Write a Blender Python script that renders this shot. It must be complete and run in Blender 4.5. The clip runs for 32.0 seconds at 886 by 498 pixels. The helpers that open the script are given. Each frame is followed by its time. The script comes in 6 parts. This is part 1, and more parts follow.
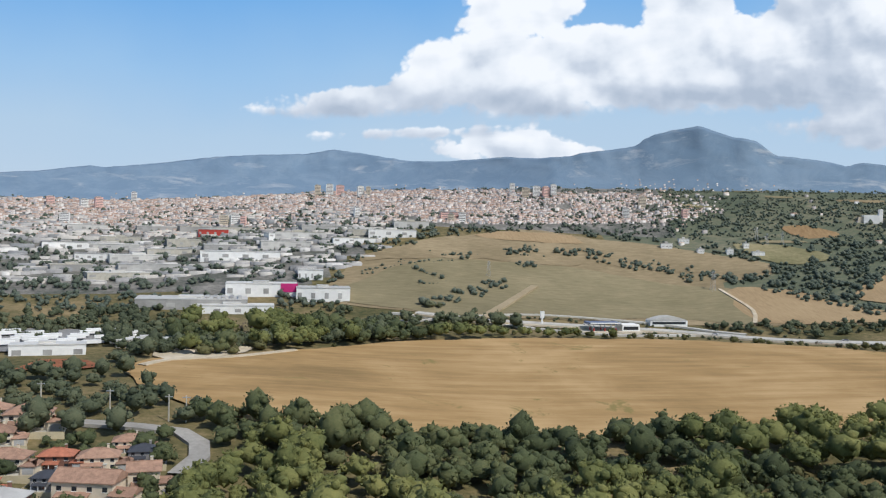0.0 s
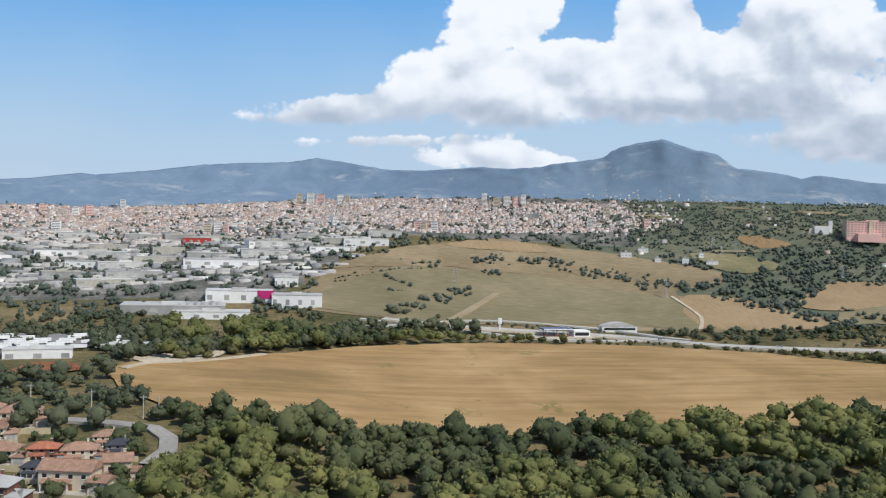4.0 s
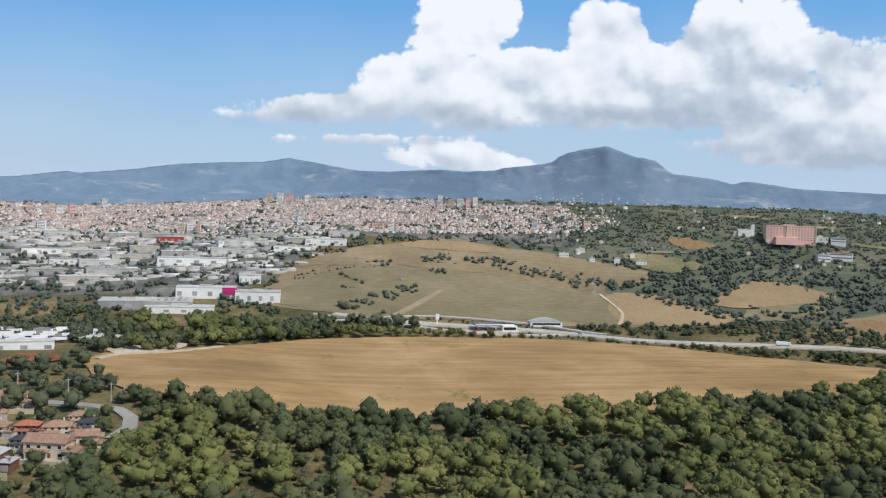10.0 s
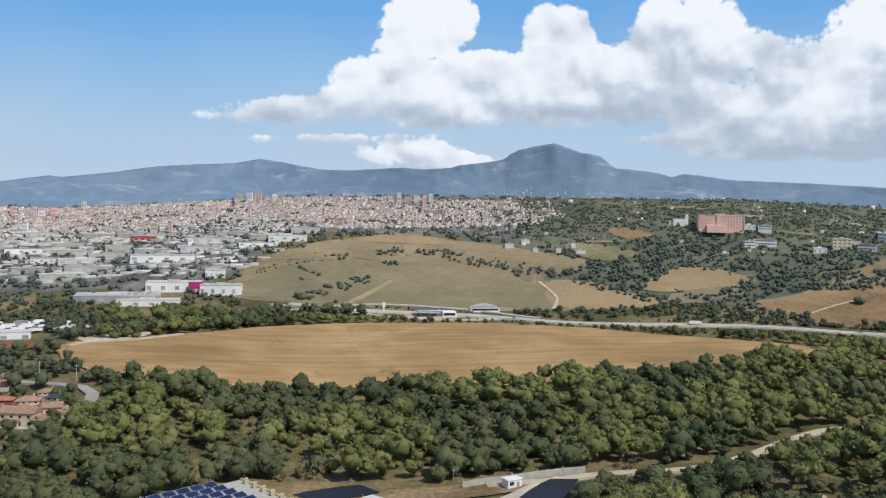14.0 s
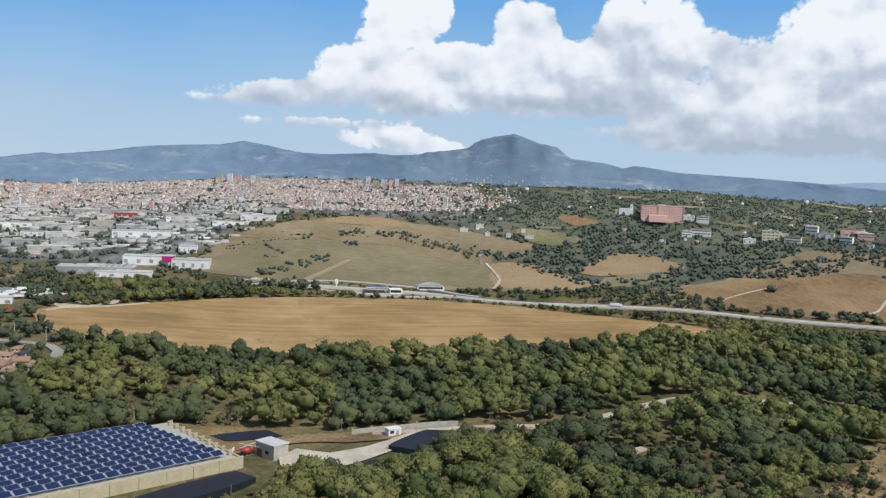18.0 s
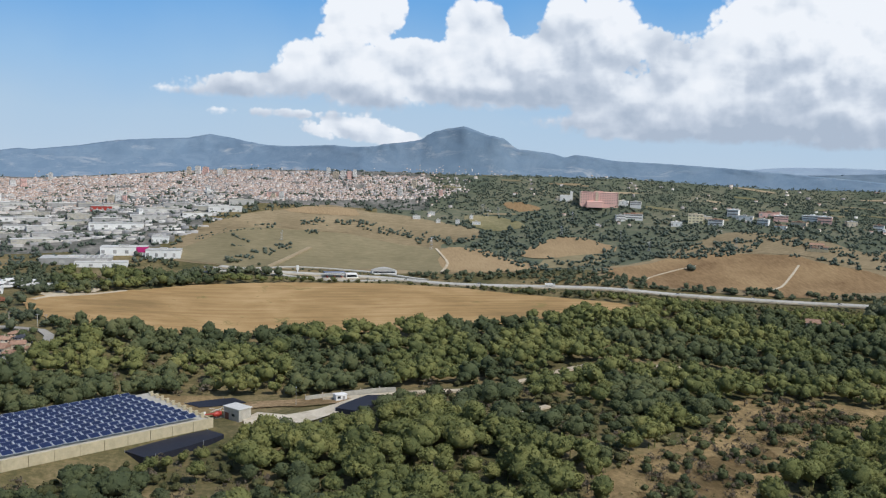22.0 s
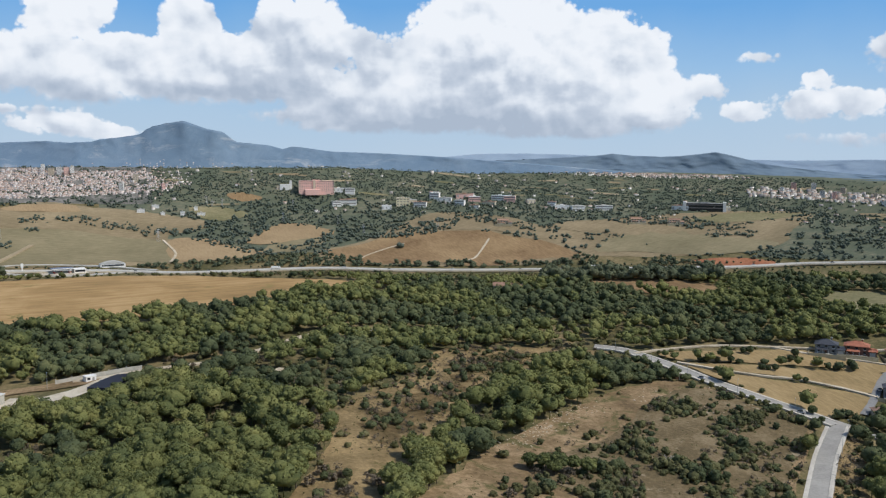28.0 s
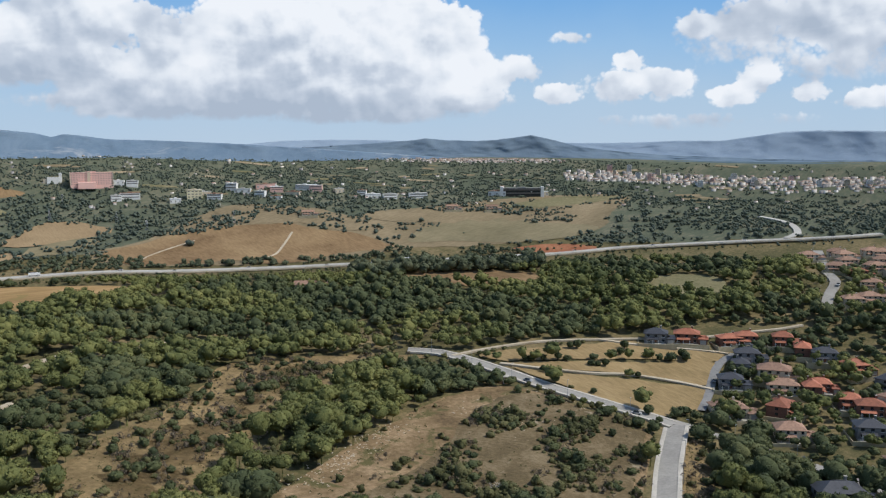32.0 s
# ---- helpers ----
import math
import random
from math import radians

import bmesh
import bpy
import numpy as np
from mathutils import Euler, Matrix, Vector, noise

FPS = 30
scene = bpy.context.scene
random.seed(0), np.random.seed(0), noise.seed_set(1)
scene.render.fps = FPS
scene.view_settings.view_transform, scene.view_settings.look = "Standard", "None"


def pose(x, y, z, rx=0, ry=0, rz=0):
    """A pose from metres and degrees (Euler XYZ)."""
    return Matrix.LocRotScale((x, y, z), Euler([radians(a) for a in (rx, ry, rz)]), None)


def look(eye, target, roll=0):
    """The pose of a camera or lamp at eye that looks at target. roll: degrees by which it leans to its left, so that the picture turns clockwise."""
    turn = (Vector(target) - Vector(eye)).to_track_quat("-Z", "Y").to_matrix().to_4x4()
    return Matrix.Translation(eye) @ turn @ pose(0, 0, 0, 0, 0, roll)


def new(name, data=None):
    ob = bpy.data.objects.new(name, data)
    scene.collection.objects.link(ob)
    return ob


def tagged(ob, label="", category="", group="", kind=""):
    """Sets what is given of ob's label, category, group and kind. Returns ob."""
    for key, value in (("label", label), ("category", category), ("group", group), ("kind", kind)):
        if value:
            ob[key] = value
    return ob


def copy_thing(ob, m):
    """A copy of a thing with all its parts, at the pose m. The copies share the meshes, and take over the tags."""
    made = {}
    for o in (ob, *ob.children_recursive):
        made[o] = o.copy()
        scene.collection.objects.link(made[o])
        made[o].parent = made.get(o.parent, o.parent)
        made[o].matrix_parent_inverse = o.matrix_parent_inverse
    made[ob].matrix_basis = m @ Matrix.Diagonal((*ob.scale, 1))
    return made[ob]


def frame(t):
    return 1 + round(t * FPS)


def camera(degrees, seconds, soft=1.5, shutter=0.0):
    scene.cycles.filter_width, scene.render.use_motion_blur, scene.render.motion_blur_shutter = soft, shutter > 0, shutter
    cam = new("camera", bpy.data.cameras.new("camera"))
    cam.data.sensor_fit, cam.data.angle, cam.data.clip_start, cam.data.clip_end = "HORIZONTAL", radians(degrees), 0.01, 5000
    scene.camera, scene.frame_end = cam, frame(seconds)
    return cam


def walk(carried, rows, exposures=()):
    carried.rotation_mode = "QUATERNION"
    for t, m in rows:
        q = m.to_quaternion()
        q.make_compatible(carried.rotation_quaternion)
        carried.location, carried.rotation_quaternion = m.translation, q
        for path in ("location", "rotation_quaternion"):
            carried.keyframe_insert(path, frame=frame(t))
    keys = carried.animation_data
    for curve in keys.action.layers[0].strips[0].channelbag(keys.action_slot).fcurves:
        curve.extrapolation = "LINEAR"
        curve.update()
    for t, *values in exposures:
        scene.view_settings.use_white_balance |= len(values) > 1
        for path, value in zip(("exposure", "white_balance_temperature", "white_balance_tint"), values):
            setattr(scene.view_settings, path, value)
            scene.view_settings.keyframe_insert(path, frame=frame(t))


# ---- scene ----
cam = camera(52.22, 32.0, 1.2)
import itertools

# rows: seconds, x, y, z, heading to the right, pitch, roll
PATH = [
    (0.0, -83.2, 276.0, 77.1, 7.94, -1.14, 1.34),
    (0.5, -81.7, 272.3, 78.0, 8.04, -1.06, 1.34),
    (1.0, -80.3, 268.5, 78.9, 8.07, -0.81, 1.35),
    (1.5, -78.9, 264.7, 79.8, 8.14, -0.84, 1.35),
    (2.0, -77.6, 260.8, 80.7, 8.21, -0.83, 1.32),
    (2.5, -76.5, 257.0, 81.4, 8.29, -0.91, 1.32),
    (3.0, -75.4, 253.2, 82.0, 8.33, -1.06, 1.38),
    (3.5, -74.4, 249.3, 82.7, 8.27, -1.11, 1.48),
    (5.5, -70.2, 232.5, 86.6, 8.41, -1.58, 1.90),
    (6.0, -69.0, 228.2, 87.5, 8.47, -1.58, 1.91),
    (6.5, -67.3, 224.1, 88.6, 8.48, -1.58, 1.99),
    (7.0, -65.6, 219.9, 89.7, 8.52, -1.67, 2.00),
    (7.5, -63.9, 215.7, 90.7, 8.58, -1.63, 1.90),
    (8.0, -62.3, 211.3, 91.7, 8.58, -1.63, 1.81),
    (8.5, -60.8, 206.6, 92.7, 8.72, -1.68, 1.79),
    (9.0, -59.5, 201.6, 93.7, 8.72, -1.83, 1.83),
    (9.5, -58.3, 196.3, 94.6, 8.82, -2.01, 1.94),
    (10.0, -57.2, 190.7, 95.5, 8.88, -2.19, 2.06),
    (10.5, -56.3, 185.2, 96.5, 8.94, -2.35, 2.05),
    (11.0, -54.9, 179.5, 97.2, 9.01, -2.40, 1.91),
    (11.5, -52.6, 173.3, 97.6, 9.13, -2.48, 1.74),
    (12.0, -49.9, 166.9, 97.7, 9.18, -2.53, 1.58),
    (12.5, -47.4, 160.6, 97.9, 9.28, -2.58, 1.39),
    (13.0, -44.2, 154.0, 98.2, 9.30, -2.64, 1.20),
    (13.5, -40.0, 147.1, 98.5, 9.22, -2.65, 1.09),
    (14.0, -35.3, 140.0, 98.7, 9.15, -2.67, 0.98),
    (14.5, -30.7, 132.9, 99.2, 9.13, -2.73, 0.89),
    (16.5, -11.9, 104.6, 102.9, 8.62, -3.38, 1.64),
    (17.0, -9.1, 97.3, 104.0, 8.52, -3.64, 2.02),
    (17.5, -7.1, 89.9, 105.1, 8.55, -3.88, 2.27),
    (18.0, -5.4, 82.5, 106.4, 8.59, -4.13, 2.36),
    (18.5, -4.1, 74.8, 107.9, 8.63, -4.34, 2.31),
    (19.0, -3.1, 67.1, 109.5, 8.73, -4.55, 2.22),
    (19.5, -2.3, 59.2, 111.1, 8.86, -4.76, 2.14),
    (20.0, -1.7, 51.3, 112.8, 8.99, -4.94, 2.06),
    (20.5, -1.1, 43.1, 114.5, 9.11, -5.11, 1.99),
    (21.0, -0.6, 35.6, 115.9, 9.40, -5.24, 1.89),
    (21.5, -0.3, 28.9, 116.6, 9.93, -5.34, 1.75),
    (22.0, -0.0, 22.7, 117.1, 10.42, -5.41, 1.64),
    (22.5, 0.2, 16.4, 117.5, 10.86, -5.51, 1.56),
    (23.0, 0.2, 10.5, 117.8, 11.35, -5.51, 1.40),
    (23.5, 0.2, 5.2, 118.0, 11.85, -5.53, 1.18),
    (24.0, -0.1, 0.4, 117.9, 13.06, -5.57, 1.01),
    (24.5, -0.7, -4.0, 117.9, 15.19, -5.56, 0.89),
    (25.0, -1.8, -8.0, 117.8, 17.23, -5.59, 0.79),
    (25.5, -3.8, -12.4, 118.0, 19.09, -5.60, 0.71),
    (27.5, -19.2, -33.3, 121.3, 26.39, -5.95, 0.44),
    (28.0, -21.4, -37.4, 121.4, 28.06, -5.97, 0.37),
    (28.5, -22.3, -40.3, 121.0, 29.63, -5.99, 0.29),
    (29.0, -21.8, -41.3, 120.5, 31.26, -6.04, 0.19),
    (29.5, -18.9, -39.0, 119.6, 33.01, -6.21, 0.08),
    (30.0, -13.5, -33.0, 118.6, 34.41, -6.22, -0.03),
    (30.5, -5.8, -23.9, 117.5, 35.47, -6.21, -0.14),
    (31.0, 3.6, -12.6, 116.1, 36.68, -6.22, -0.25),
    (31.5, 14.1, 0.1, 114.5, 37.95, -6.23, -0.33),
    (32.0, 25.3, 13.6, 112.7, 39.32, -6.29, -0.44),
]
walk(cam, [(t, pose(x, y, z, 90 + pitch, 0, -yaw) @ pose(0, 0, 0, 0, 0, roll)) for t, x, y, z, yaw, pitch, roll in PATH],
     exposures=[(0.0, 0.03, 6050, 10), (9.0, 0.0, 6050, 10), (24.0, -0.05, 6050, 10), (32.0, -0.06, 6050, 10)])

# ------------------------------------------------------------ sky and sun
SUN_AZ, SUN_EL = 138.0, 50.0
world = bpy.data.worlds.new("sky")
scene.world = world
world.use_nodes = True
wn = world.node_tree
sky = wn.nodes.new("ShaderNodeTexSky")
sky.sky_type, sky.sun_disc = "NISHITA", False
sky.sun_elevation, sky.sun_rotation = radians(SUN_EL), radians(SUN_AZ)
sky.altitude, sky.air_density, sky.dust_density, sky.ozone_density = 300, 1.2, 0.8, 1.5
wn.nodes["Background"].inputs[1].default_value = 0.11
wn.links.new(sky.outputs[0], wn.nodes["Background"].inputs[0])
sun_data = bpy.data.lights.new("sun", "SUN")
sun_data.energy, sun_data.angle, sun_data.color = 3.7, radians(0.6), (1.0, 0.92, 0.79)
sun = new("sun", sun_data)
sun.matrix_world = look((0, 0, 900), Vector((0, 0, 900)) - Vector((math.sin(radians(SUN_AZ)) * math.cos(radians(SUN_EL)),
                        math.cos(radians(SUN_AZ)) * math.cos(radians(SUN_EL)), math.sin(radians(SUN_EL)))))


# ------------------------------------------------------------ materials
def nodes_of(name):
    mat = bpy.data.materials.new(name)
    mat.use_nodes = True
    return mat, mat.node_tree.nodes, mat.node_tree.links, mat.node_tree.nodes["Principled BSDF"]


def ramp_of(nd, stops):
    r = nd.new("ShaderNodeValToRGB")
    r.color_ramp.elements[0].position, r.color_ramp.elements[0].color = stops[0][0], (*stops[0][1], 1)
    r.color_ramp.elements[1].position, r.color_ramp.elements[1].color = stops[-1][0], (*stops[-1][1], 1)
    for p, c in stops[1:-1]:
        r.color_ramp.elements.new(p).color = (*c, 1)
    return r


def noise_of(nd, ln, coord, scale, detail=4, rough=0.55, distortion=0.0):
    n = nd.new("ShaderNodeTexNoise")
    n.inputs["Scale"].default_value, n.inputs["Detail"].default_value = scale, detail
    n.inputs["Roughness"].default_value, n.inputs["Distortion"].default_value = rough, distortion
    ln.new(coord, n.inputs["Vector"])
    return n.outputs["Fac"]


def mix_of(nd, ln, a, b, fac, blend="MIX"):
    m = nd.new("ShaderNodeMix")
    m.data_type, m.blend_type = "RGBA", blend
    for slot, v in ((0, fac), (6, a), (7, b)):
        if hasattr(v, "links"):
            ln.new(v, m.inputs[slot])
        else:
            m.inputs[slot].default_value = v if slot == 0 else (*v, 1)
    return m.outputs[2]


def earth(name, dark, mid, light, coarse=0.02, fine=0.35, rough=0.95, bump=0.4, stretch=None, turn=0.0, extra=None):
    """A ground surface: broad patches, finer mottling, a little relief. stretch: streaks along one direction."""
    mat, nd, ln, bsdf = nodes_of(name)
    pos = nd.new("ShaderNodeNewGeometry").outputs["Position"]
    broad = noise_of(nd, ln, pos, coarse, 5, 0.6, 0.4)
    if stretch:
        mp = nd.new("ShaderNodeMapping")
        mp.inputs["Rotation"].default_value = (0, 0, radians(turn))
        mp.inputs["Scale"].default_value = stretch
        ln.new(pos, mp.inputs["Vector"])
        pos2 = mp.outputs[0]
    else:
        pos2 = pos
    small = noise_of(nd, ln, pos2, fine, 6, 0.65)
    both = nd.new("ShaderNodeMath")
    both.operation = "MULTIPLY_ADD"
    ln.new(broad, both.inputs[0])
    both.inputs[1].default_value = 0.6
    half = nd.new("ShaderNodeMath")
    half.operation = "MULTIPLY"
    ln.new(small, half.inputs[0])
    half.inputs[1].default_value = 0.45
    ln.new(half.outputs[0], both.inputs[2])
    r = ramp_of(nd, [(0.38, dark), (0.52, mid), (0.66, light)])
    ln.new(both.outputs[0], r.inputs[0])
    col = r.outputs[0]
    if extra:
        spots = noise_of(nd, ln, pos, extra[0], 5, 0.7, 0.6)
        sr = ramp_of(nd, [(extra[1], (0, 0, 0)), (extra[1] + 0.08, (1, 1, 1))])
        ln.new(spots, sr.inputs[0])
        col = mix_of(nd, ln, col, extra[2], sr.outputs[0])
    ln.new(col, bsdf.inputs["Base Color"])
    bsdf.inputs["Roughness"].default_value = rough
    bsdf.inputs["Specular IOR Level"].default_value = 0.15
    b = nd.new("ShaderNodeBump")
    b.inputs["Strength"].default_value, b.inputs["Distance"].default_value = bump, 0.5
    ln.new(small, b.inputs["Height"])
    ln.new(b.outputs[0], bsdf.inputs["Normal"])
    return mat


def paint(name, colour, rough=0.7, spread=0.12, scale=0.4, metal=0.0, island=0.0, each=0.0):
    """A built surface: one colour with weathering; island/each: variation from piece to piece."""
    mat, nd, ln, bsdf = nodes_of(name)
    pos = nd.new("ShaderNodeNewGeometry")
    n1 = noise_of(nd, ln, pos.outputs["Position"], scale, 6, 0.7)
    dark = tuple(c * (1 - spread * 2) for c in colour)
    light = tuple(min(1, c * (1 + spread)) for c in colour)
    r = ramp_of(nd, [(0.3, dark), (0.7, light)])
    ln.new(n1, r.inputs[0])
    col = r.outputs[0]
    for amount, src in ((island, pos.outputs["Random Per Island"]), (each, None)):
        if amount:
            if src is None:
                src = nd.new("ShaderNodeObjectInfo").outputs["Random"]
            rr = ramp_of(nd, [(0.0, (1 - amount,) * 3), (1.0, (1 + amount,) * 3)])
            ln.new(src, rr.inputs[0])
            col = mix_of(nd, ln, col, rr.outputs[0], 1.0, "MULTIPLY")
    ln.new(col, bsdf.inputs["Base Color"])
    bsdf.inputs["Roughness"].default_value, bsdf.inputs["Metallic"].default_value = rough, metal
    return mat


def spread_of(name, stops, rough=0.85, scale=0.5, by_object=False):
    """A surface whose colour is drawn from a palette, piece by piece."""
    mat, nd, ln, bsdf = nodes_of(name)
    geo = nd.new("ShaderNodeNewGeometry")
    src = nd.new("ShaderNodeObjectInfo").outputs["Random"] if by_object else geo.outputs["Random Per Island"]
    r = ramp_of(nd, stops)
    r.color_ramp.interpolation = "CONSTANT" if len(stops) > 4 else "LINEAR"
    ln.new(src, r.inputs[0])
    n1 = noise_of(nd, ln, geo.outputs["Position"], scale, 5, 0.7)
    g = ramp_of(nd, [(0.3, (0.8, 0.8, 0.8)), (0.7, (1.08, 1.08, 1.08))])
    ln.new(n1, g.inputs[0])
    ln.new(mix_of(nd, ln, r.outputs[0], g.outputs[0], 1.0, "MULTIPLY"), bsdf.inputs["Base Color"])
    bsdf.inputs["Roughness"].default_value = rough
    return mat


def foliage(name, dark, mid, light, patch=0.03):
    """Leaves: tone by zone, by tree and by clump; some light passes through."""
    mat, nd, ln, bsdf = nodes_of(name)
    geo = nd.new("ShaderNodeNewGeometry")
    pos = geo.outputs["Position"]
    total = None
    for src, w in ((noise_of(nd, ln, pos, patch * 0.5, 3, 0.6), 0.75), (noise_of(nd, ln, pos, patch * 4, 3, 0.6), 0.75),
                   (noise_of(nd, ln, pos, 1.5, 4, 0.7), 0.55), (geo.outputs["Random Per Island"], 0.16)):
        m = nd.new("ShaderNodeMath")
        m.operation = "MULTIPLY_ADD"
        ln.new(src, m.inputs[0])
        m.inputs[1].default_value = w
        m.inputs[2].default_value = -0.63
        if total is not None:
            ln.new(total, m.inputs[2])
        total = m.outputs[0]
    r = ramp_of(nd, [(0.26, dark), (0.50, mid), (0.78, light)])
    ln.new(total, r.inputs[0])
    ln.new(r.outputs[0], bsdf.inputs["Base Color"])
    bsdf.inputs["Roughness"].default_value = 0.8
    bsdf.inputs["Specular IOR Level"].default_value = 0.15
    b = nd.new("ShaderNodeBump")
    b.inputs["Strength"].default_value, b.inputs["Distance"].default_value = 0.9, 0.35
    ln.new(noise_of(nd, ln, pos, 2.2, 4, 0.7), b.inputs["Height"])
    ln.new(b.outputs[0], bsdf.inputs["Normal"])
    thin = nd.new("ShaderNodeBsdfTranslucent")
    ln.new(r.outputs[0], thin.inputs[0])
    mix = nd.new("ShaderNodeMixShader")
    mix.inputs[0].default_value = 0.22
    ln.new(bsdf.outputs[0], mix.inputs[1])
    ln.new(thin.outputs[0], mix.inputs[2])
    ln.new(mix.outputs[0], nd["Material Output"].inputs[0])
    return mat


M_GROUND = earth("dry_scrub_ground", (0.055, 0.06, 0.024), (0.13, 0.11, 0.05), (0.25, 0.19, 0.10), 0.025, 0.45)
M_PLAIN = earth("wooded_plain", (0.080, 0.097, 0.066), (0.110, 0.122, 0.080), (0.185, 0.172, 0.115), 0.03, 0.3, stretch=(0.5, 1.5, 1), turn=-20)
M_TOWN = earth("town_ground", (0.07, 0.08, 0.065), (0.14, 0.135, 0.12), (0.25, 0.235, 0.21), 0.06, 0.4)
M_STUBBLE = earth("ochre_stubble", (0.225, 0.148, 0.064), (0.33, 0.213, 0.092), (0.435, 0.295, 0.142), 0.02, 0.5, stretch=(0.05, 0.42, 1), turn=8, bump=0.25,
                  extra=(0.06, 0.61, (0.225, 0.175, 0.066)))
M_HILL = earth("dry_grass_hill", (0.170, 0.134, 0.076), (0.235, 0.184, 0.108), (0.31, 0.245, 0.148), 0.016, 0.35, stretch=(0.5, 1.6, 1), turn=-25, bump=0.15)
M_HILL_GREEN = earth("greenish_dry_grass", (0.150, 0.130, 0.073), (0.205, 0.174, 0.100), (0.265, 0.222, 0.132), 0.02, 0.35, stretch=(0.4, 1.8, 1), turn=-15, bump=0.15)
M_STRAW = earth("trodden_straw", (0.27, 0.215, 0.13), (0.33, 0.265, 0.165), (0.39, 0.315, 0.20), 0.05, 0.6)
M_ORANGE = earth("ploughed_orange_field", (0.23, 0.165, 0.09), (0.30, 0.215, 0.12), (0.36, 0.265, 0.15), 0.02, 0.5, stretch=(2.0, 0.3, 1), turn=30, bump=0.2)
M_BROWN = earth("brown_ploughed_field", (0.16, 0.10, 0.05), (0.25, 0.165, 0.085), (0.33, 0.23, 0.12), 0.02, 0.4, stretch=(1.6, 0.4, 1), turn=20, bump=0.25)
M_RED = earth("red_earth", (0.20, 0.075, 0.04), (0.30, 0.12, 0.06), (0.38, 0.19, 0.10), 0.05, 0.5)
M_GREY = earth("fallow_field", (0.13, 0.125, 0.06), (0.20, 0.18, 0.095), (0.27, 0.23, 0.13), 0.03, 0.4)
M_TERRACE = earth("mown_terrace", (0.20, 0.145, 0.068), (0.29, 0.208, 0.10), (0.37, 0.272, 0.14), 0.03, 0.4, stretch=(1.5, 0.4, 1), turn=-35)
M_CLEAR = earth("bare_brown_clearing", (0.115, 0.080, 0.042), (0.205, 0.142, 0.074), (0.35, 0.25, 0.145), 0.05, 0.5, bump=0.7, extra=(0.07, 0.53, (0.112, 0.100, 0.040)))
M_DRYGRASS = earth("yellow_dry_grass", (0.135, 0.098, 0.046), (0.225, 0.162, 0.078), (0.34, 0.245, 0.12), 0.06, 0.6, bump=0.7, extra=(0.10, 0.61, (0.145, 0.115, 0.048)))
M_SCRUBLAND = earth("olive_scrubland", (0.090, 0.070, 0.036), (0.145, 0.108, 0.056), (0.24, 0.185, 0.11), 0.06, 0.6, bump=0.7, extra=(0.09, 0.60, (0.30, 0.245, 0.165)))
M_DIRT = earth("pale_dirt_track", (0.36, 0.29, 0.20), (0.48, 0.41, 0.30), (0.58, 0.51, 0.40), 0.06, 0.6)
M_YARD = earth("pale_concrete_yard", (0.40, 0.34, 0.25), (0.52, 0.46, 0.36), (0.60, 0.54, 0.43), 0.06, 0.5)
M_ASPHALT = earth("worn_asphalt", (0.17, 0.165, 0.16), (0.23, 0.225, 0.215), (0.29, 0.28, 0.265), 0.08, 0.8, rough=0.85, bump=0.1)
M_STREET = earth("bleached_street_asphalt", (0.25, 0.235, 0.21), (0.31, 0.295, 0.265), (0.37, 0.35, 0.315), 0.08, 0.8, rough=0.85, bump=0.1)
M_LANE = earth("sun_bleached_motorway", (0.40, 0.38, 0.34), (0.47, 0.45, 0.405), (0.54, 0.515, 0.465), 0.08, 0.8, rough=0.8, bump=0.05)
M_WALK = earth("pale_concrete_pavement", (0.40, 0.37, 0.32), (0.50, 0.465, 0.40), (0.58, 0.54, 0.47), 0.1, 0.8)
M_PINE = foliage("pine_needles", (0.089, 0.107, 0.042), (0.176, 0.188, 0.065), (0.268, 0.258, 0.090))
M_OAK = foliage("holm_oak_leaves", (0.062, 0.078, 0.039), (0.104, 0.122, 0.056), (0.165, 0.170, 0.074))
# leaf tones lightened and greyed for the haze of the middle distance
M_VALLEY = foliage("haze_paled_valley_leaves", (0.072, 0.088, 0.055), (0.112, 0.130, 0.076), (0.165, 0.172, 0.098))
M_SCRUB = foliage("scrub_leaves", (0.075, 0.080, 0.034), (0.135, 0.134, 0.058), (0.20, 0.184, 0.086))
M_DEAD = foliage("dead_twigs", (0.13, 0.105, 0.072), (0.19, 0.155, 0.11), (0.26, 0.215, 0.155))
# leaves of the distant woods, with haze mixed into their colour
M_FARTREE = foliage("haze_paled_far_leaves", (0.096, 0.122, 0.096), (0.126, 0.150, 0.114), (0.162, 0.180, 0.132))
M_BARK = paint("bark", (0.11, 0.085, 0.06), 0.9, 0.25, 3.0)
M_WHITE = paint("white_render", (0.78, 0.77, 0.74), 0.75, 0.06, 0.3, each=0.06)
M_CREAM = paint("cream_render", (0.62, 0.53, 0.40), 0.8, 0.08, 0.4, each=0.10)
M_TILE = paint("terracotta_roof_tiles", (0.37, 0.135, 0.075), 0.8, 0.2, 0.9, each=0.25)
M_TILE_OLD = paint("weathered_clay_tiles", (0.33, 0.20, 0.135), 0.85, 0.2, 0.9, each=0.2)
M_SLATE = paint("dark_slate_roof", (0.055, 0.058, 0.068), 0.55, 0.15, 1.2)
M_BRICK = paint("red_brick_wall", (0.20, 0.095, 0.065), 0.85, 0.15, 1.5, each=0.15)
M_DARKGLASS = paint("dark_window_glass", (0.03, 0.035, 0.04), 0.12, 0.2, 1.0)
# paler grey than M_DARKGLASS, for windows of the larger and farther buildings
M_FARGLASS = paint("grey_far_window", (0.17, 0.155, 0.15), 0.4, 0.2, 1.0)
M_SHED = paint("pale_metal_roofing", (0.54, 0.525, 0.49), 0.6, 0.1, 0.2, each=0.15)
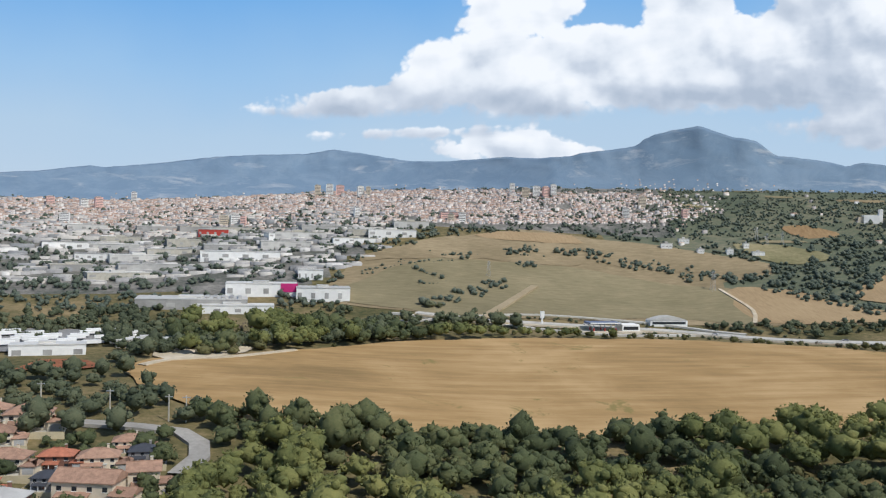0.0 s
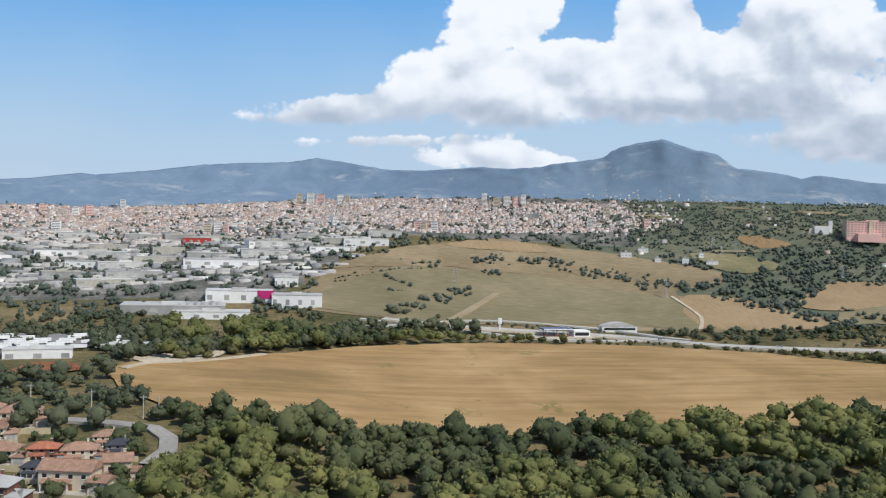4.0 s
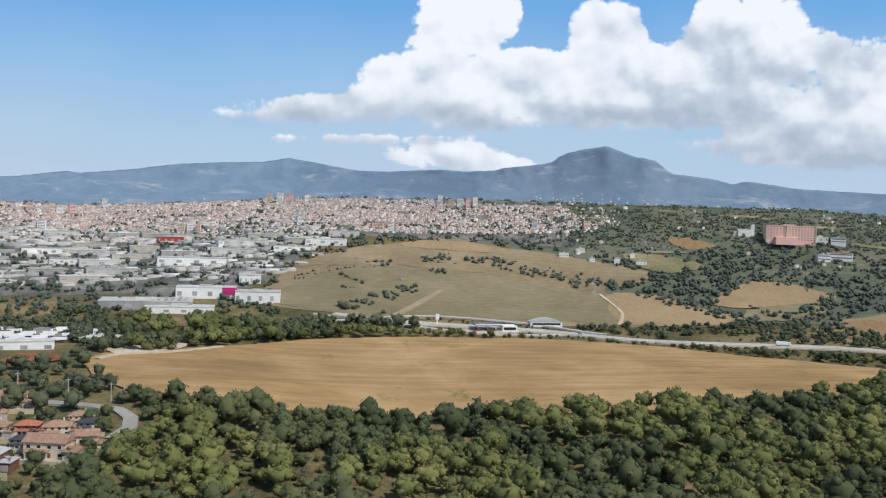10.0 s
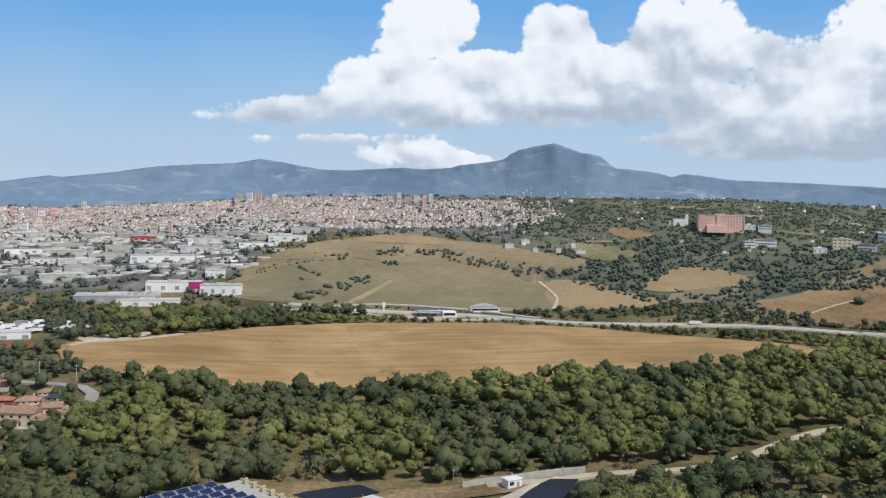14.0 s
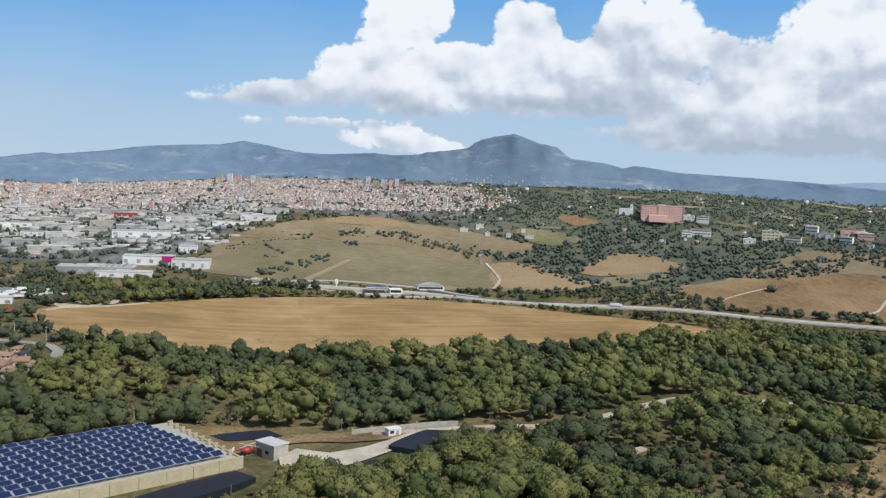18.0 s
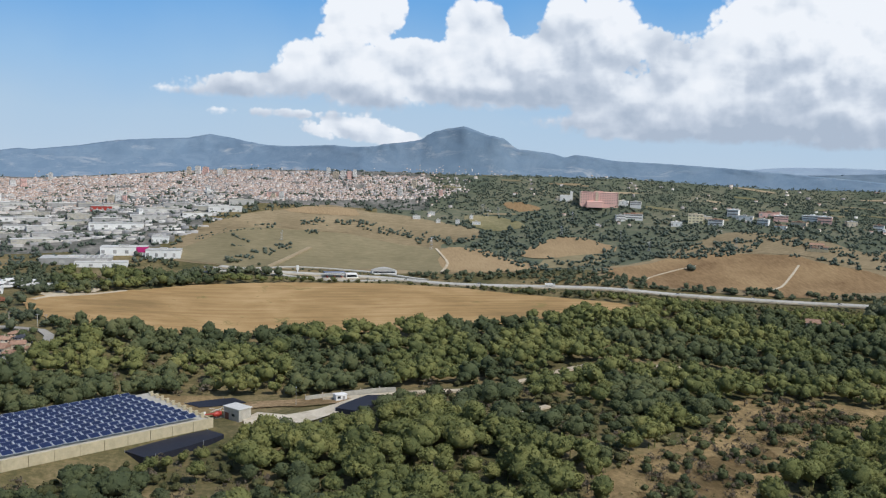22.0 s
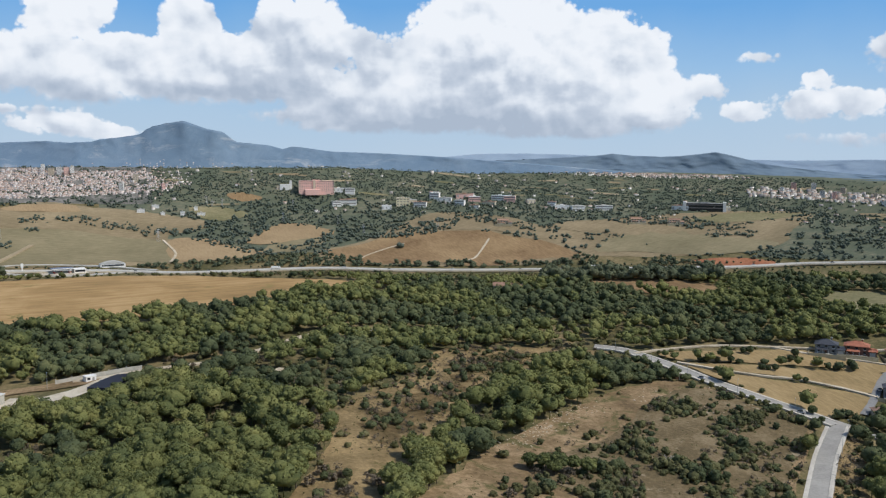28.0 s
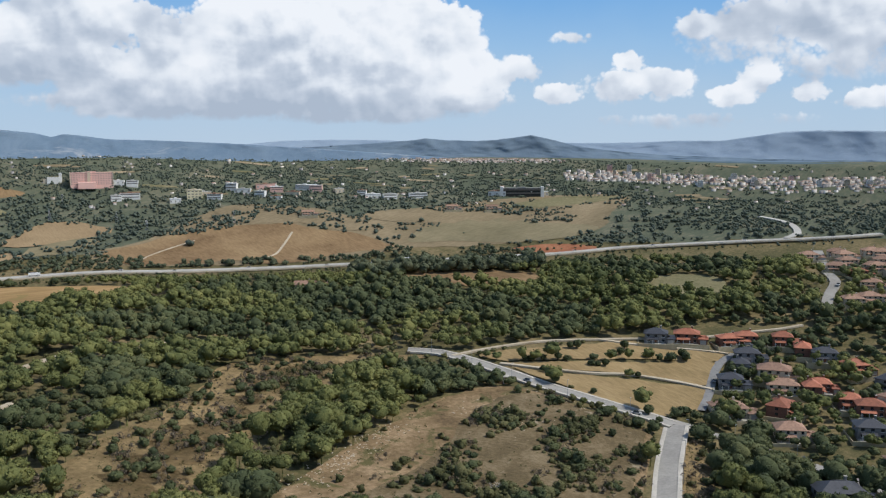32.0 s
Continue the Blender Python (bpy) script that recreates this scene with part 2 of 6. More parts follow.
M_SHEDGREY = paint("grey_metal_roofing", (0.37, 0.36, 0.34), 0.65, 0.12, 0.2, each=0.2)
M_CONCRETE = paint("cast_concrete", (0.46, 0.43, 0.36), 0.85, 0.12, 0.6)
M_WALLBEIGE = paint("beige_concrete_wall", (0.50, 0.43, 0.28), 0.85, 0.12, 0.35)
M_STEEL = paint("galvanised_steel", (0.42, 0.43, 0.44), 0.45, 0.1, 1.0, metal=0.6)
M_MAGENTA = paint("magenta_cladding", (0.50, 0.02, 0.16), 0.5, 0.05)
M_REDPAINT = paint("red_paint", (0.42, 0.05, 0.035), 0.4, 0.06)
M_BLUEROOF = paint("blue_grey_canopy", (0.10, 0.14, 0.24), 0.5, 0.08)
M_PINKBRICK = paint("salmon_brick", (0.80, 0.50, 0.43), 0.85, 0.06, 0.2)
M_YELLOWR = paint("yellow_render", (0.78, 0.69, 0.46), 0.8, 0.05)
M_CAR = paint("car_paint", (0.55, 0.55, 0.56), 0.3, 0.05, each=0.4)
M_TYRE = paint("black_rubber", (0.03, 0.03, 0.03), 0.8)
M_CELL = paint("photovoltaic_glass", (0.018, 0.028, 0.075), 0.2, 0.1, 0.8, each=0.15)
M_GREYRENDER = paint("grey_render", (0.24, 0.235, 0.235), 0.8, 0.1, 0.4, each=0.15)
M_FRAME = paint("aluminium_frame", (0.62, 0.63, 0.65), 0.4, 0.05, metal=0.3)
M_NET = paint("black_shade_net", (0.012, 0.014, 0.026), 0.7, 0.2, 0.8)
# low-contrast palette, paled to stand for haze over the city
M_CITY = spread_of("city_render", [(0.0, (0.53, 0.45, 0.41)), (0.16, (0.60, 0.54, 0.50)), (0.34, (0.45, 0.37, 0.34)), (0.48, (0.52, 0.48, 0.45)),
                                  (0.62, (0.40, 0.35, 0.33)), (0.74, (0.62, 0.585, 0.56)), (0.88, (0.37, 0.36, 0.365))])
M_CITYWHITE = spread_of("pale_city_render", [(0.0, (0.567, 0.520, 0.460)), (0.25, (0.702, 0.650, 0.583)), (0.45, (0.431, 0.379, 0.327)), (0.68, (0.803, 0.768, 0.706)), (0.80, (0.363, 0.336, 0.317))])
M_SHEDWALL = spread_of("shed_cladding", [(0.0, (0.36, 0.35, 0.34)), (0.25, (0.44, 0.42, 0.39)), (0.45, (0.29, 0.285, 0.28)), (0.62, (0.50, 0.47, 0.43)), (0.78, (0.24, 0.245, 0.25)), (0.93, (0.62, 0.60, 0.57))])
M_SHEDROOF = spread_of("shed_roof_sheets", [(0.0, (0.40, 0.385, 0.36)), (0.22, (0.48, 0.455, 0.42)), (0.42, (0.35, 0.335, 0.32)), (0.6, (0.55, 0.52, 0.48)), (0.76, (0.31, 0.315, 0.30)), (0.93, (0.62, 0.60, 0.57))])
M_CITYROOF = spread_of("city_roof_tiles", [(0.0, (0.385, 0.260, 0.194)), (0.3, (0.476, 0.368, 0.292)), (0.5, (0.329, 0.217, 0.159)), (0.7, (0.499, 0.433, 0.374)), (0.86, (0.317, 0.293, 0.272))])


# ------------------------------------------------------------ mesh helpers
def lay(x, y, z):
    """The far plain is drawn in towards the east: where a point of the plan stands, and how much smaller."""
    r = np.maximum(np.hypot(x, y), 1e-6)
    draw = np.interp(np.degrees(np.arctan2(x, y)), (-20, -4, 5, 13, 60), (1.35, 1.3, 0.6, 0.42, 0.42))
    k = np.where(r > 800, (800 + (r - 800) * draw) / r, 1.0)
    return x * k, y * k, 118 + (z - 118) * k, k


def thing(name, label, category, at, group="", kind="", turn=0.0, size=1.0):
    ob = new(name)
    x, y, z, k = lay(*at)
    ob.matrix_basis = Matrix.LocRotScale((float(x), float(y), float(z)), Euler((0, 0, radians(turn))), (size * float(k),) * 3)
    return tagged(ob, label, category, group, kind)


def part(name, bm, material, parent=None, label="", smooth=False):
    me = bpy.data.meshes.new(name)
    bm.to_mesh(me)
    bm.free()
    return part_of(name, me, material, parent, label, smooth)


def part_of(name, me, material, parent=None, label="", smooth=False):
    if material and not me.materials:
        me.materials.append(material)
    if smooth:
        me.polygons.foreach_set("use_smooth", [True] * len(me.polygons))
    if not parent:
        co = np.empty(len(me.vertices) * 3, np.float32)
        me.vertices.foreach_get("co", co)
        co = co.reshape(-1, 3)
        if (np.hypot(co[:, 0], co[:, 1]) > 800).any():
            co = np.stack(lay(*co.T.astype(float))[:3], 1).astype(np.float32)
            me.vertices.foreach_set("co", co.ravel())
            me.update()
    ob = new(name, me)
    if parent:
        ob.parent = parent
    return tagged(ob, label) if label else ob


def arrays(name, verts, faces, sides=3):
    """A mesh from numpy arrays, all faces with the same number of sides."""
    me = bpy.data.meshes.new(name)
    me.vertices.add(len(verts))
    me.vertices.foreach_set("co", np.asarray(verts, np.float32).ravel())
    me.loops.add(len(faces) * sides)
    me.loops.foreach_set("vertex_index", np.asarray(faces, np.int32).ravel())
    me.polygons.add(len(faces))
    me.polygons.foreach_set("loop_start", np.arange(0, len(faces) * sides, sides, dtype=np.int32))
    me.update(calc_edges=True)
    return me


def box(bm, x0, y0, z0, x1, y1, z1, bevel=0.0):
    m = Matrix.LocRotScale(((x0 + x1) / 2, (y0 + y1) / 2, (z0 + z1) / 2), None, (abs(x1 - x0), abs(y1 - y0), abs(z1 - z0)))
    vs = bmesh.ops.create_cube(bm, size=1, matrix=m)["verts"]
    if bevel:
        bmesh.ops.bevel(bm, geom=list({e for v in vs for e in v.link_edges}), offset=bevel, segments=1, affect="EDGES")
    return bm


def boxes(*rows, bevel=0.0):
    bm = bmesh.new()
    for r in rows:
        box(bm, *r, bevel=bevel)
    return bm


def bar(bm, a, b, r, n=5, r2=None):
    """A tapered round bar from a to b."""
    a, b = Vector(a), Vector(b)
    d = b - a
    m = Matrix.Translation((a + b) / 2) @ d.to_track_quat("Z", "Y").to_matrix().to_4x4()
    bmesh.ops.create_cone(bm, cap_ends=True, segments=n, radius1=r, radius2=r if r2 is None else r2, depth=d.length, matrix=m)
    return bm


# ------------------------------------------------------------ the lie of the land
# heights of the valley floor by bearing (columns, degrees) and distance (rows, metres)
BEARINGS = (-14, -2, 8, 20, 32, 45, 60)
RANGES = (0, 250, 330, 420, 520, 600, 670, 730, 780, 840, 900, 960, 1300)
HEIGHTS = np.array([float(h) for h in """
18 15 15 16 13 4 -2
16 15 16 18 11 4 -5
17 17 18 20 11 7 -5
20 18 21 22 17 12 -1
32 27 28 29 23 22 18
36 33 33 32 30 33 33
40 40 35 39 41 41 42
48 57 51 52 61 53 55
62 75 71 70 73 67 63
79 90 87 89 83 78 72
92 104 104 102 92 90 83
96 108 110 110 104 101 94
100 112 113 112 108 106 100
""".split()]).reshape(len(RANGES), len(BEARINGS))


def column(i, j, v):
    z = HEIGHTS[:, i]
    a, b, c, d = max(j - 1, 0), j, j + 1, min(j + 2, len(RANGES) - 1)
    w = RANGES[c] - RANGES[b]
    m1 = (z[c] - z[a]) / (RANGES[c] - RANGES[a]) * w
    m2 = (z[d] - z[b]) / (RANGES[d] - RANGES[b]) * w
    return (2 * v**3 - 3 * v**2 + 1) * z[b] + (v**3 - 2 * v**2 + v) * m1 + (-2 * v**3 + 3 * v**2) * z[c] + (v**3 - v**2) * m2


def land(x, y):
    """The height of the ground."""
    r, a = min(math.hypot(x, y), 1299.0), math.degrees(math.atan2(x, y))
    if a < -90:
        a = -14.0 if a > -134 else 60.0
    a = min(max(a, BEARINGS[0]), BEARINGS[-1])
    i = max(k for k in range(len(BEARINGS) - 1) if BEARINGS[k] <= a)
    j = max(k for k in range(len(RANGES) - 1) if RANGES[k] <= r)
    u, v = (a - BEARINGS[i]) / (BEARINGS[i + 1] - BEARINGS[i]), (r - RANGES[j]) / (RANGES[j + 1] - RANGES[j])
    u = 0.5 * u + 0.5 * u * u * (3 - 2 * u)
    z = column(i, j, v) * (1 - u) + column(i + 1, j, v) * u
    return float(z)


def shrink(x, y):
    """How much smaller than life the far country is laid out, to keep it within sight."""
    r = math.hypot(x, y)
    return float(np.interp(r, (480, 600, 700, 800, 900, 1000), (1.0, 0.85, 0.62, 0.46, 0.34, 0.28)))


def inside(x, y, poly):
    hit = False
    for (x0, y0), (x1, y1) in zip(poly, poly[1:] + poly[:1]):
        if (y0 > y) != (y1 > y) and x < (x1 - x0) * (y - y0) / (y1 - y0) + x0:
            hit = not hit
    return hit


def away(x, y, line):
    """The distance from a polyline."""
    best = 1e9
    for (x0, y0), (x1, y1) in zip(line, line[1:]):
        dx, dy = x1 - x0, y1 - y0
        u = min(1, max(0, ((x - x0) * dx + (y - y0) * dy) / (dx * dx + dy * dy + 1e-9)))
        best = min(best, math.hypot(x - x0 - u * dx, y - y0 - u * dy))
    return best


def rounded(line, step=6.0, closed=False):
    """A polyline smoothed through its corners (Catmull-Rom)."""
    pts = [Vector((p[0], p[1])) for p in line]
    n = len(pts)
    out = []
    for i in range(n if closed else n - 1):
        p0 = pts[(i - 1) % n] if closed or i else pts[i]
        p1, p2 = pts[i], pts[(i + 1) % n]
        p3 = pts[(i + 2) % n] if closed or i + 2 < n else p2
        k = max(1, int((p2 - p1).length / step))
        for s in range(k):
            t = s / k
            out.append(tuple(0.5 * ((2 * p1) + (p2 - p0) * t + (2 * p0 - 5 * p1 + 4 * p2 - p3) * t * t + (3 * p1 - p0 - 3 * p2 + p3) * t**3)))
    if not closed:
        out.append(tuple(pts[-1]))
    return out


def sheet(name, outline, material, label, category="field", lift=0.5, step=12.0, wobble=1.2, seed=1):
    """A field: a plot with an uneven edge, draped over the land."""
    edge = rounded(outline, 7.0, True)
    rng = random.Random(seed)
    edge = [(x + rng.uniform(-wobble, wobble), y + rng.uniform(-wobble, wobble)) for x, y in edge]
    bm = bmesh.new()
    bm.faces.new([bm.verts.new((x, y, 0)) for x, y in edge])
    xs, ys = [p[0] for p in edge], [p[1] for p in edge]
    for lo, hi, axis in ((min(xs), max(xs), 0), (min(ys), max(ys), 1)):
        k = math.ceil(lo / step)
        while k * step < hi:
            co, no = [0, 0, 0], [0, 0, 0]
            co[axis], no[axis] = k * step, 1
            bmesh.ops.bisect_plane(bm, geom=bm.verts[:] + bm.edges[:] + bm.faces[:], plane_co=co, plane_no=no)
            k += 1
    bmesh.ops.triangulate(bm, faces=bm.faces[:])
    bm.normal_update()
    if sum(f.normal.z for f in bm.faces) < 0:
        bmesh.ops.reverse_faces(bm, faces=bm.faces[:])
    for v in bm.verts:
        v.co.z = land(v.co.x, v.co.y) + lift
    ob = part(name, bm, material, None, "", True)
    return tagged(ob, label, category, "", "structure")


def ribbon(name, line, width, material, label, category="road", lift=0.8, offset=0.0, height=None, step=6.0, kind="structure", parent=None, thick=0.8):
    """A road: a strip with a crown and side faces that follows a line over the land."""
    pts = [Vector(p) for p in rounded(line, step)]
    verts, faces = [], []
    for i, p in enumerate(pts):
        d = (pts[min(i + 1, len(pts) - 1)] - pts[max(i - 1, 0)]).normalized()
        n = Vector((d.y, -d.x))
        for k in (-0.5, 0, 0.5):
            q = p + n * (offset + k * width)
            z = (land(p.x, p.y) if height is None else height) + lift + (0.04 if k == 0 else 0)
            verts.append((q.x, q.y, z))
        for k in (-0.5, 0.5):
            q = p + n * (offset + k * width)
            z = (land(p.x, p.y) if height is None else height) + lift
            verts.append((q.x, q.y, z - thick))
    for i in range(len(pts) - 1):
        a, b = i * 5, i * 5 + 5
        faces += [(a, a + 1, b + 1, b), (a + 1, a + 2, b + 2, b + 1), (a + 3, a, b, b + 3), (a + 2, a + 4, b + 4, b + 2)]
    me = bpy.data.meshes.new(name)
    me.from_pydata(verts, [], faces)
    ob = part_of(name, me, material, parent)
    return tagged(ob, label, category, "", kind) if parent is None else ob


# ------------------------------------------------------------ ground, to the horizon
def build_ground():
    azs = np.radians(np.concatenate([np.arange(-180, -30, 5.0), np.arange(-30, 80, 0.8), np.arange(80, 180, 5.0)]))
    rs = np.concatenate([[4, 30], np.arange(60, 1000, 9.0), [1040, 1100, 1200, 1300, 1600, 2200, 3000, 4200]])
    verts, faces = [], []
    for r in rs:
        for a in azs:
            x, y = r * math.sin(a), r * math.cos(a)
            verts.append((x, y, land(x, y)))
    n = len(azs)
    for i in range(len(rs) - 1):
        for j in range(n):
            k = (j + 1) % n
            faces.append((i * n + j, i * n + k, (i + 1) * n + k, (i + 1) * n + j))
    me = arrays("ground", verts, np.array(faces)[:, ::-1], 4)
    ob = part_of("ground", me, M_GROUND, None, "", True)
    me.materials.append(M_PLAIN)
    me.materials.append(M_TOWN)
    index = []
    for i in range(len(rs) - 1):
        for j in range(n):
            a, r = math.degrees(azs[j]), rs[i]
            wave = 14 * noise.noise(Vector((a * 0.12, r * 0.02, 1.7)))
            index.append(2 if a < 9 and a > -60 and r > 790 - 80 * min(1, max(0, (-a - 2) / 6)) + wave else 1 if r > 690 + wave * 2 and 6 < a < 100 else 0)
    me.polygons.foreach_set("material_index", np.array(index, np.int32))
    tagged(ob, "dry scrubland ground with pale earth and grass", "ground", "", "structure")


build_ground()

# ------------------------------------------------------------ plots of land
FIELDS = {
    "hill_grassland": (M_HILL, "dry tan grassland over the whole hill", [(-80, 691), (-67, 736), (-41, 761), (5, 784), (42, 799), (77, 784), (112, 773), (165, 739), (148, 728), (126, 718), (190, 660), (120, 667), (58, 673), (5, 670), (-43, 674)]),
    "round_hill_grassland": (M_HILL, "dry grassland over the round hill and beyond", [(227, 650), (274, 658), (339, 682), (366, 677), (403, 634), (424, 600), (486, 593), (582, 559), (636, 511), (582, 484), (551, 468), (479, 491), (416, 531), (403, 535), (349, 546), (242, 607)]),
    "dry_slope_clearing": (M_DRYGRASS, "dry grassy slope with dead shrubs in the wood", [(44, 190), (76, 236), (94, 262), (113, 287), (134, 310), (182, 340), (206, 366), (232, 370), (272, 350), (282, 340), (230, 332), (196, 311), (155, 279), (119, 245), (95, 212), (72, 178)]),
    "stubble_field": (M_STUBBLE, "wide ochre stubble field with straw streaks", [(-136, 542), (-136, 561), (-106, 581), (-76, 599), (-57, 611), (-16, 625), (26, 629), (69, 634), (110, 620), (153, 591), (183, 576), (212, 559), (228, 543), (210, 525), (180, 522), (129, 507), (86, 498), (41, 496), (-12, 495), (-56, 493), (-89, 496), (-116, 508)]),
    "lower_hill_field": (M_HILL_GREEN, "dry greenish-tan grass on a rounded hill", [(-79, 692), (-58, 720), (-28, 743), (5, 746), (39, 744), (64, 740), (96, 726), (123, 714), (119, 670), (82, 679), (35, 673), (5, 673), (-24, 668), (-43, 676)]),
    "orange_field": (M_ORANGE, "ploughed orange-brown field beside a track", [(126, 714), (157, 710), (168, 695), (190, 663), (124, 669)]),
    "upper_hill_field": (M_HILL, "pale dry grass on the upper hillside", [(-68, 743), (-41, 758), (-16, 771), (5, 779), (23, 774), (66, 771), (60, 749), (39, 745), (5, 748), (-28, 745)]),
    "hilltop_field": (M_ORANGE, "dry tan grass on the hilltop", [(5, 783), (32, 793), (64, 789), (67, 776), (23, 776)]),
    "east_slope_field": (M_HILL, "tan ploughed field on the far slope", [(69, 776), (103, 773), (152, 748), (163, 739), (140, 732), (107, 740), (82, 744), (63, 758)]),
    "fallow_field": (M_GREY, "grey-green fallow field between trees", [(155, 771), (183, 766), (201, 746), (177, 738), (161, 749)]),
    "small_tan_field": (M_BROWN, "small brown field among woods", [(196, 800), (211, 798), (225, 778), (204, 775), (196, 785)]),
    "valley_field": (M_ORANGE, "tan field in the wooded valley", [(183, 696), (225, 720), (262, 692), (246, 682), (204, 683)]),
    "valley_lower_field": (M_HILL_GREEN, "dry field below a hedge", [(199, 680), (252, 683), (235, 663), (197, 661)]),
    "round_hill_field": (M_BROWN, "brown dry field on a round hill above the motorway", [(237, 647), (272, 652), (303, 655), (337, 639), (365, 621), (381, 598), (404, 572), (410, 541), (401, 539), (371, 551), (351, 549), (321, 559), (307, 580), (275, 592), (243, 610)]),
    "round_hill_upper_field": (M_HILL, "tan field over the round hill", [(337, 677), (360, 675), (378, 626), (401, 597), (428, 569), (394, 587), (373, 617), (342, 641)]),
    "east_field": (M_HILL_GREEN, "dry tan field beyond the round hill", [(423, 541), (456, 556), (507, 547), (532, 509), (554, 471), (522, 470), (480, 493), (451, 522)]),
    "far_east_field": (M_HILL, "pale dry field with lone trees", [(422, 598), (457, 601), (500, 567), (540, 518), (514, 529), (461, 562)]),
    "distant_field": (M_GREY, "pale distant field beside a dark building", [(538, 555), (585, 548), (631, 513), (601, 512), (556, 533)]),
    "red_earth_plot": (M_RED, "bare red earth beside the motorway", [(472, 480), (501, 467), (515, 437), (489, 445), (467, 467)]),
    "wood_edge_field": (M_BROWN, "reddish-brown field enclosed by woods", [(364, 474), (397, 481), (418, 449), (433, 409), (410, 395), (393, 411), (376, 444)]),
    "green_meadow": (M_GREY, "olive-green meadow enclosed by trees", [(457, 348), (480, 361), (502, 339), (496, 322), (469, 307), (452, 339)]),
    "upper_terrace": (M_TERRACE, "mown yellow-green terrace beside houses", [(307, 330), (350, 316), (386, 299), (403, 273), (407, 262), (398, 260), (360, 288), (311, 315)]),
    "middle_terrace": (M_TERRACE, "mown straw-coloured terrace between paths", [(305, 314), (357, 286), (394, 259), (370, 247), (348, 275), (317, 298)]),
    "lower_terrace": (M_TERRACE, "mown tan terrace above the street", [(305, 307), (314, 295), (342, 273), (365, 244), (339, 233), (327, 234), (313, 264)]),
    "bare_clearing": (M_CLEAR, "bare brown clearing with rubble and weeds", [(88, 190), (127, 228), (160, 252), (191, 268), (222, 282), (254, 293), (282, 293), (291, 280), (297, 257), (306, 232), (300, 222), (268, 201), (228, 174), (196, 150), (140, 158), (104, 174)]),
    "scrub_plot": (M_SCRUBLAND, "olive scrub with pale stony streaks", [(150, 162), (160, 196), (150, 216), (163, 230), (190, 239), (216, 249), (243, 268), (273, 280), (290, 276), (296, 256), (304, 232), (268, 204), (228, 177), (196, 154)]),
    "dry_grass_clearing": (M_DRYGRASS, "yellow dry grass clearing in the pinewood", [(183, 345), (199, 362), (222, 359), (253, 351), (265, 339), (243, 332), (215, 328), (190, 334)]),
    "lower_grass_clearing": (M_DRYGRASS, "dry grass clearing with scattered shrubs", [(90, 272), (120, 305), (143, 322), (180, 355), (191, 373), (212, 376), (256, 345), (230, 334), (202, 328), (175, 297), (153, 278), (125, 250), (104, 248)]),
    "roadside_clearing": (M_DRYGRASS, "scrubby roadside plot beside the street", [(238, 165), (262, 183), (284, 198), (304, 211), (318, 219), (313, 208), (294, 192), (274, 176), (252, 160)]),
}
for k, (name, (mat, label, outline)) in enumerate(FIELDS.items()):
    sheet(name, outline, mat, label, seed=k, lift=0.3 if "grassland" in name else 0.8 if "scrub" in name else 0.55)
sheet("earth_bank", [(-136, 582), (-128, 600), (-108, 596), (-105, 581), (-128, 564)], M_DIRT, "eroded pale earth bank below scrub", "bank", lift=0.6, step=8, seed=77)
sheet("red_lot", [(-168, 546), (-166, 559), (-150, 561), (-145, 550), (-155, 541)], M_RED, "bare red earth lot beside trees", "lot", lift=0.6, step=8, seed=78)
sheet("trailer_yard", [(-180, 572), (-159, 587), (-142, 603), (-155, 614), (-194, 615)], M_ASPHALT, "grey asphalt yard with parked trailers", "yard", lift=0.6, step=8, seed=79)
pr = random.Random(61)
PLAIN_FIELDS = []
for k in range(46):
    a, r = pr.uniform(9, 60), pr.uniform(790, 948)
    wide, deep = pr.uniform(10, 34), pr.uniform(3.5, 9)
    tilt = pr.uniform(-0.35, 0.35)
    c, t = Vector((r * math.sin(radians(a)), r * math.cos(radians(a)))), radians(-a) + tilt
    ex, ey = Vector((math.cos(t), math.sin(t))), Vector((-math.sin(t), math.cos(t)))
    outline = [tuple(c + ex * wide * u + ey * deep * v) for u, v in ((-0.5, -0.4), (0.1, -0.5), (0.5, -0.35), (0.46, 0.4), (0, 0.5), (-0.52, 0.42))]
    PLAIN_FIELDS.append(outline)
    sheet("plain_field", outline, (M_HILL_GREEN, M_GREY, M_HILL, M_STRAW)[k % 4], "distant pale field between dark woods", seed=200 + k, step=6, wobble=0.6)
FIELD_POLYS = [v[2] for v in FIELDS.values()]

# ------------------------------------------------------------ roads and tracks
MOTORWAY = [(-39, 671), (-10, 662), (20, 660), (57, 659), (86, 653), (127, 629), (159, 610), (191, 597), (222, 583), (253, 572)][:6] + [(212, 604), (258, 579), (306, 555), (356, 529), (385, 510), (408, 496), (448, 470), (485, 447), (525, 425), (556, 399), (584, 372), (609, 344), (629, 322), (650, 301)]
SERVICE = [(-52, 655), (-28, 662), (-6, 671), (20, 676), (55, 674), (81, 667), (105, 651)]
STREET, STREET_DOWN = [(281, 353), (292, 342), (296, 325), (298, 309), (301, 282), (312, 252), (318, 238), (321, 229)], [(322, 228), (303, 216), (283, 203), (262, 188), (240, 172), (218, 157)]
STREET_HOUSES, STREET_STUB, STREET_LANE = [(327, 217), (332, 208), (333, 192), (332, 173), (328, 147)], [(323, 231), (326, 224), (327, 217)], [(345, 233), (366, 243), (380, 251), (396, 258), (410, 259)]
SUBURB, RAMP = [(597, 318), (581, 307), (556, 291), (536, 274), (512, 265), (489, 255)], [(647, 392), (644, 371), (636, 358), (623, 347), (608, 348)]
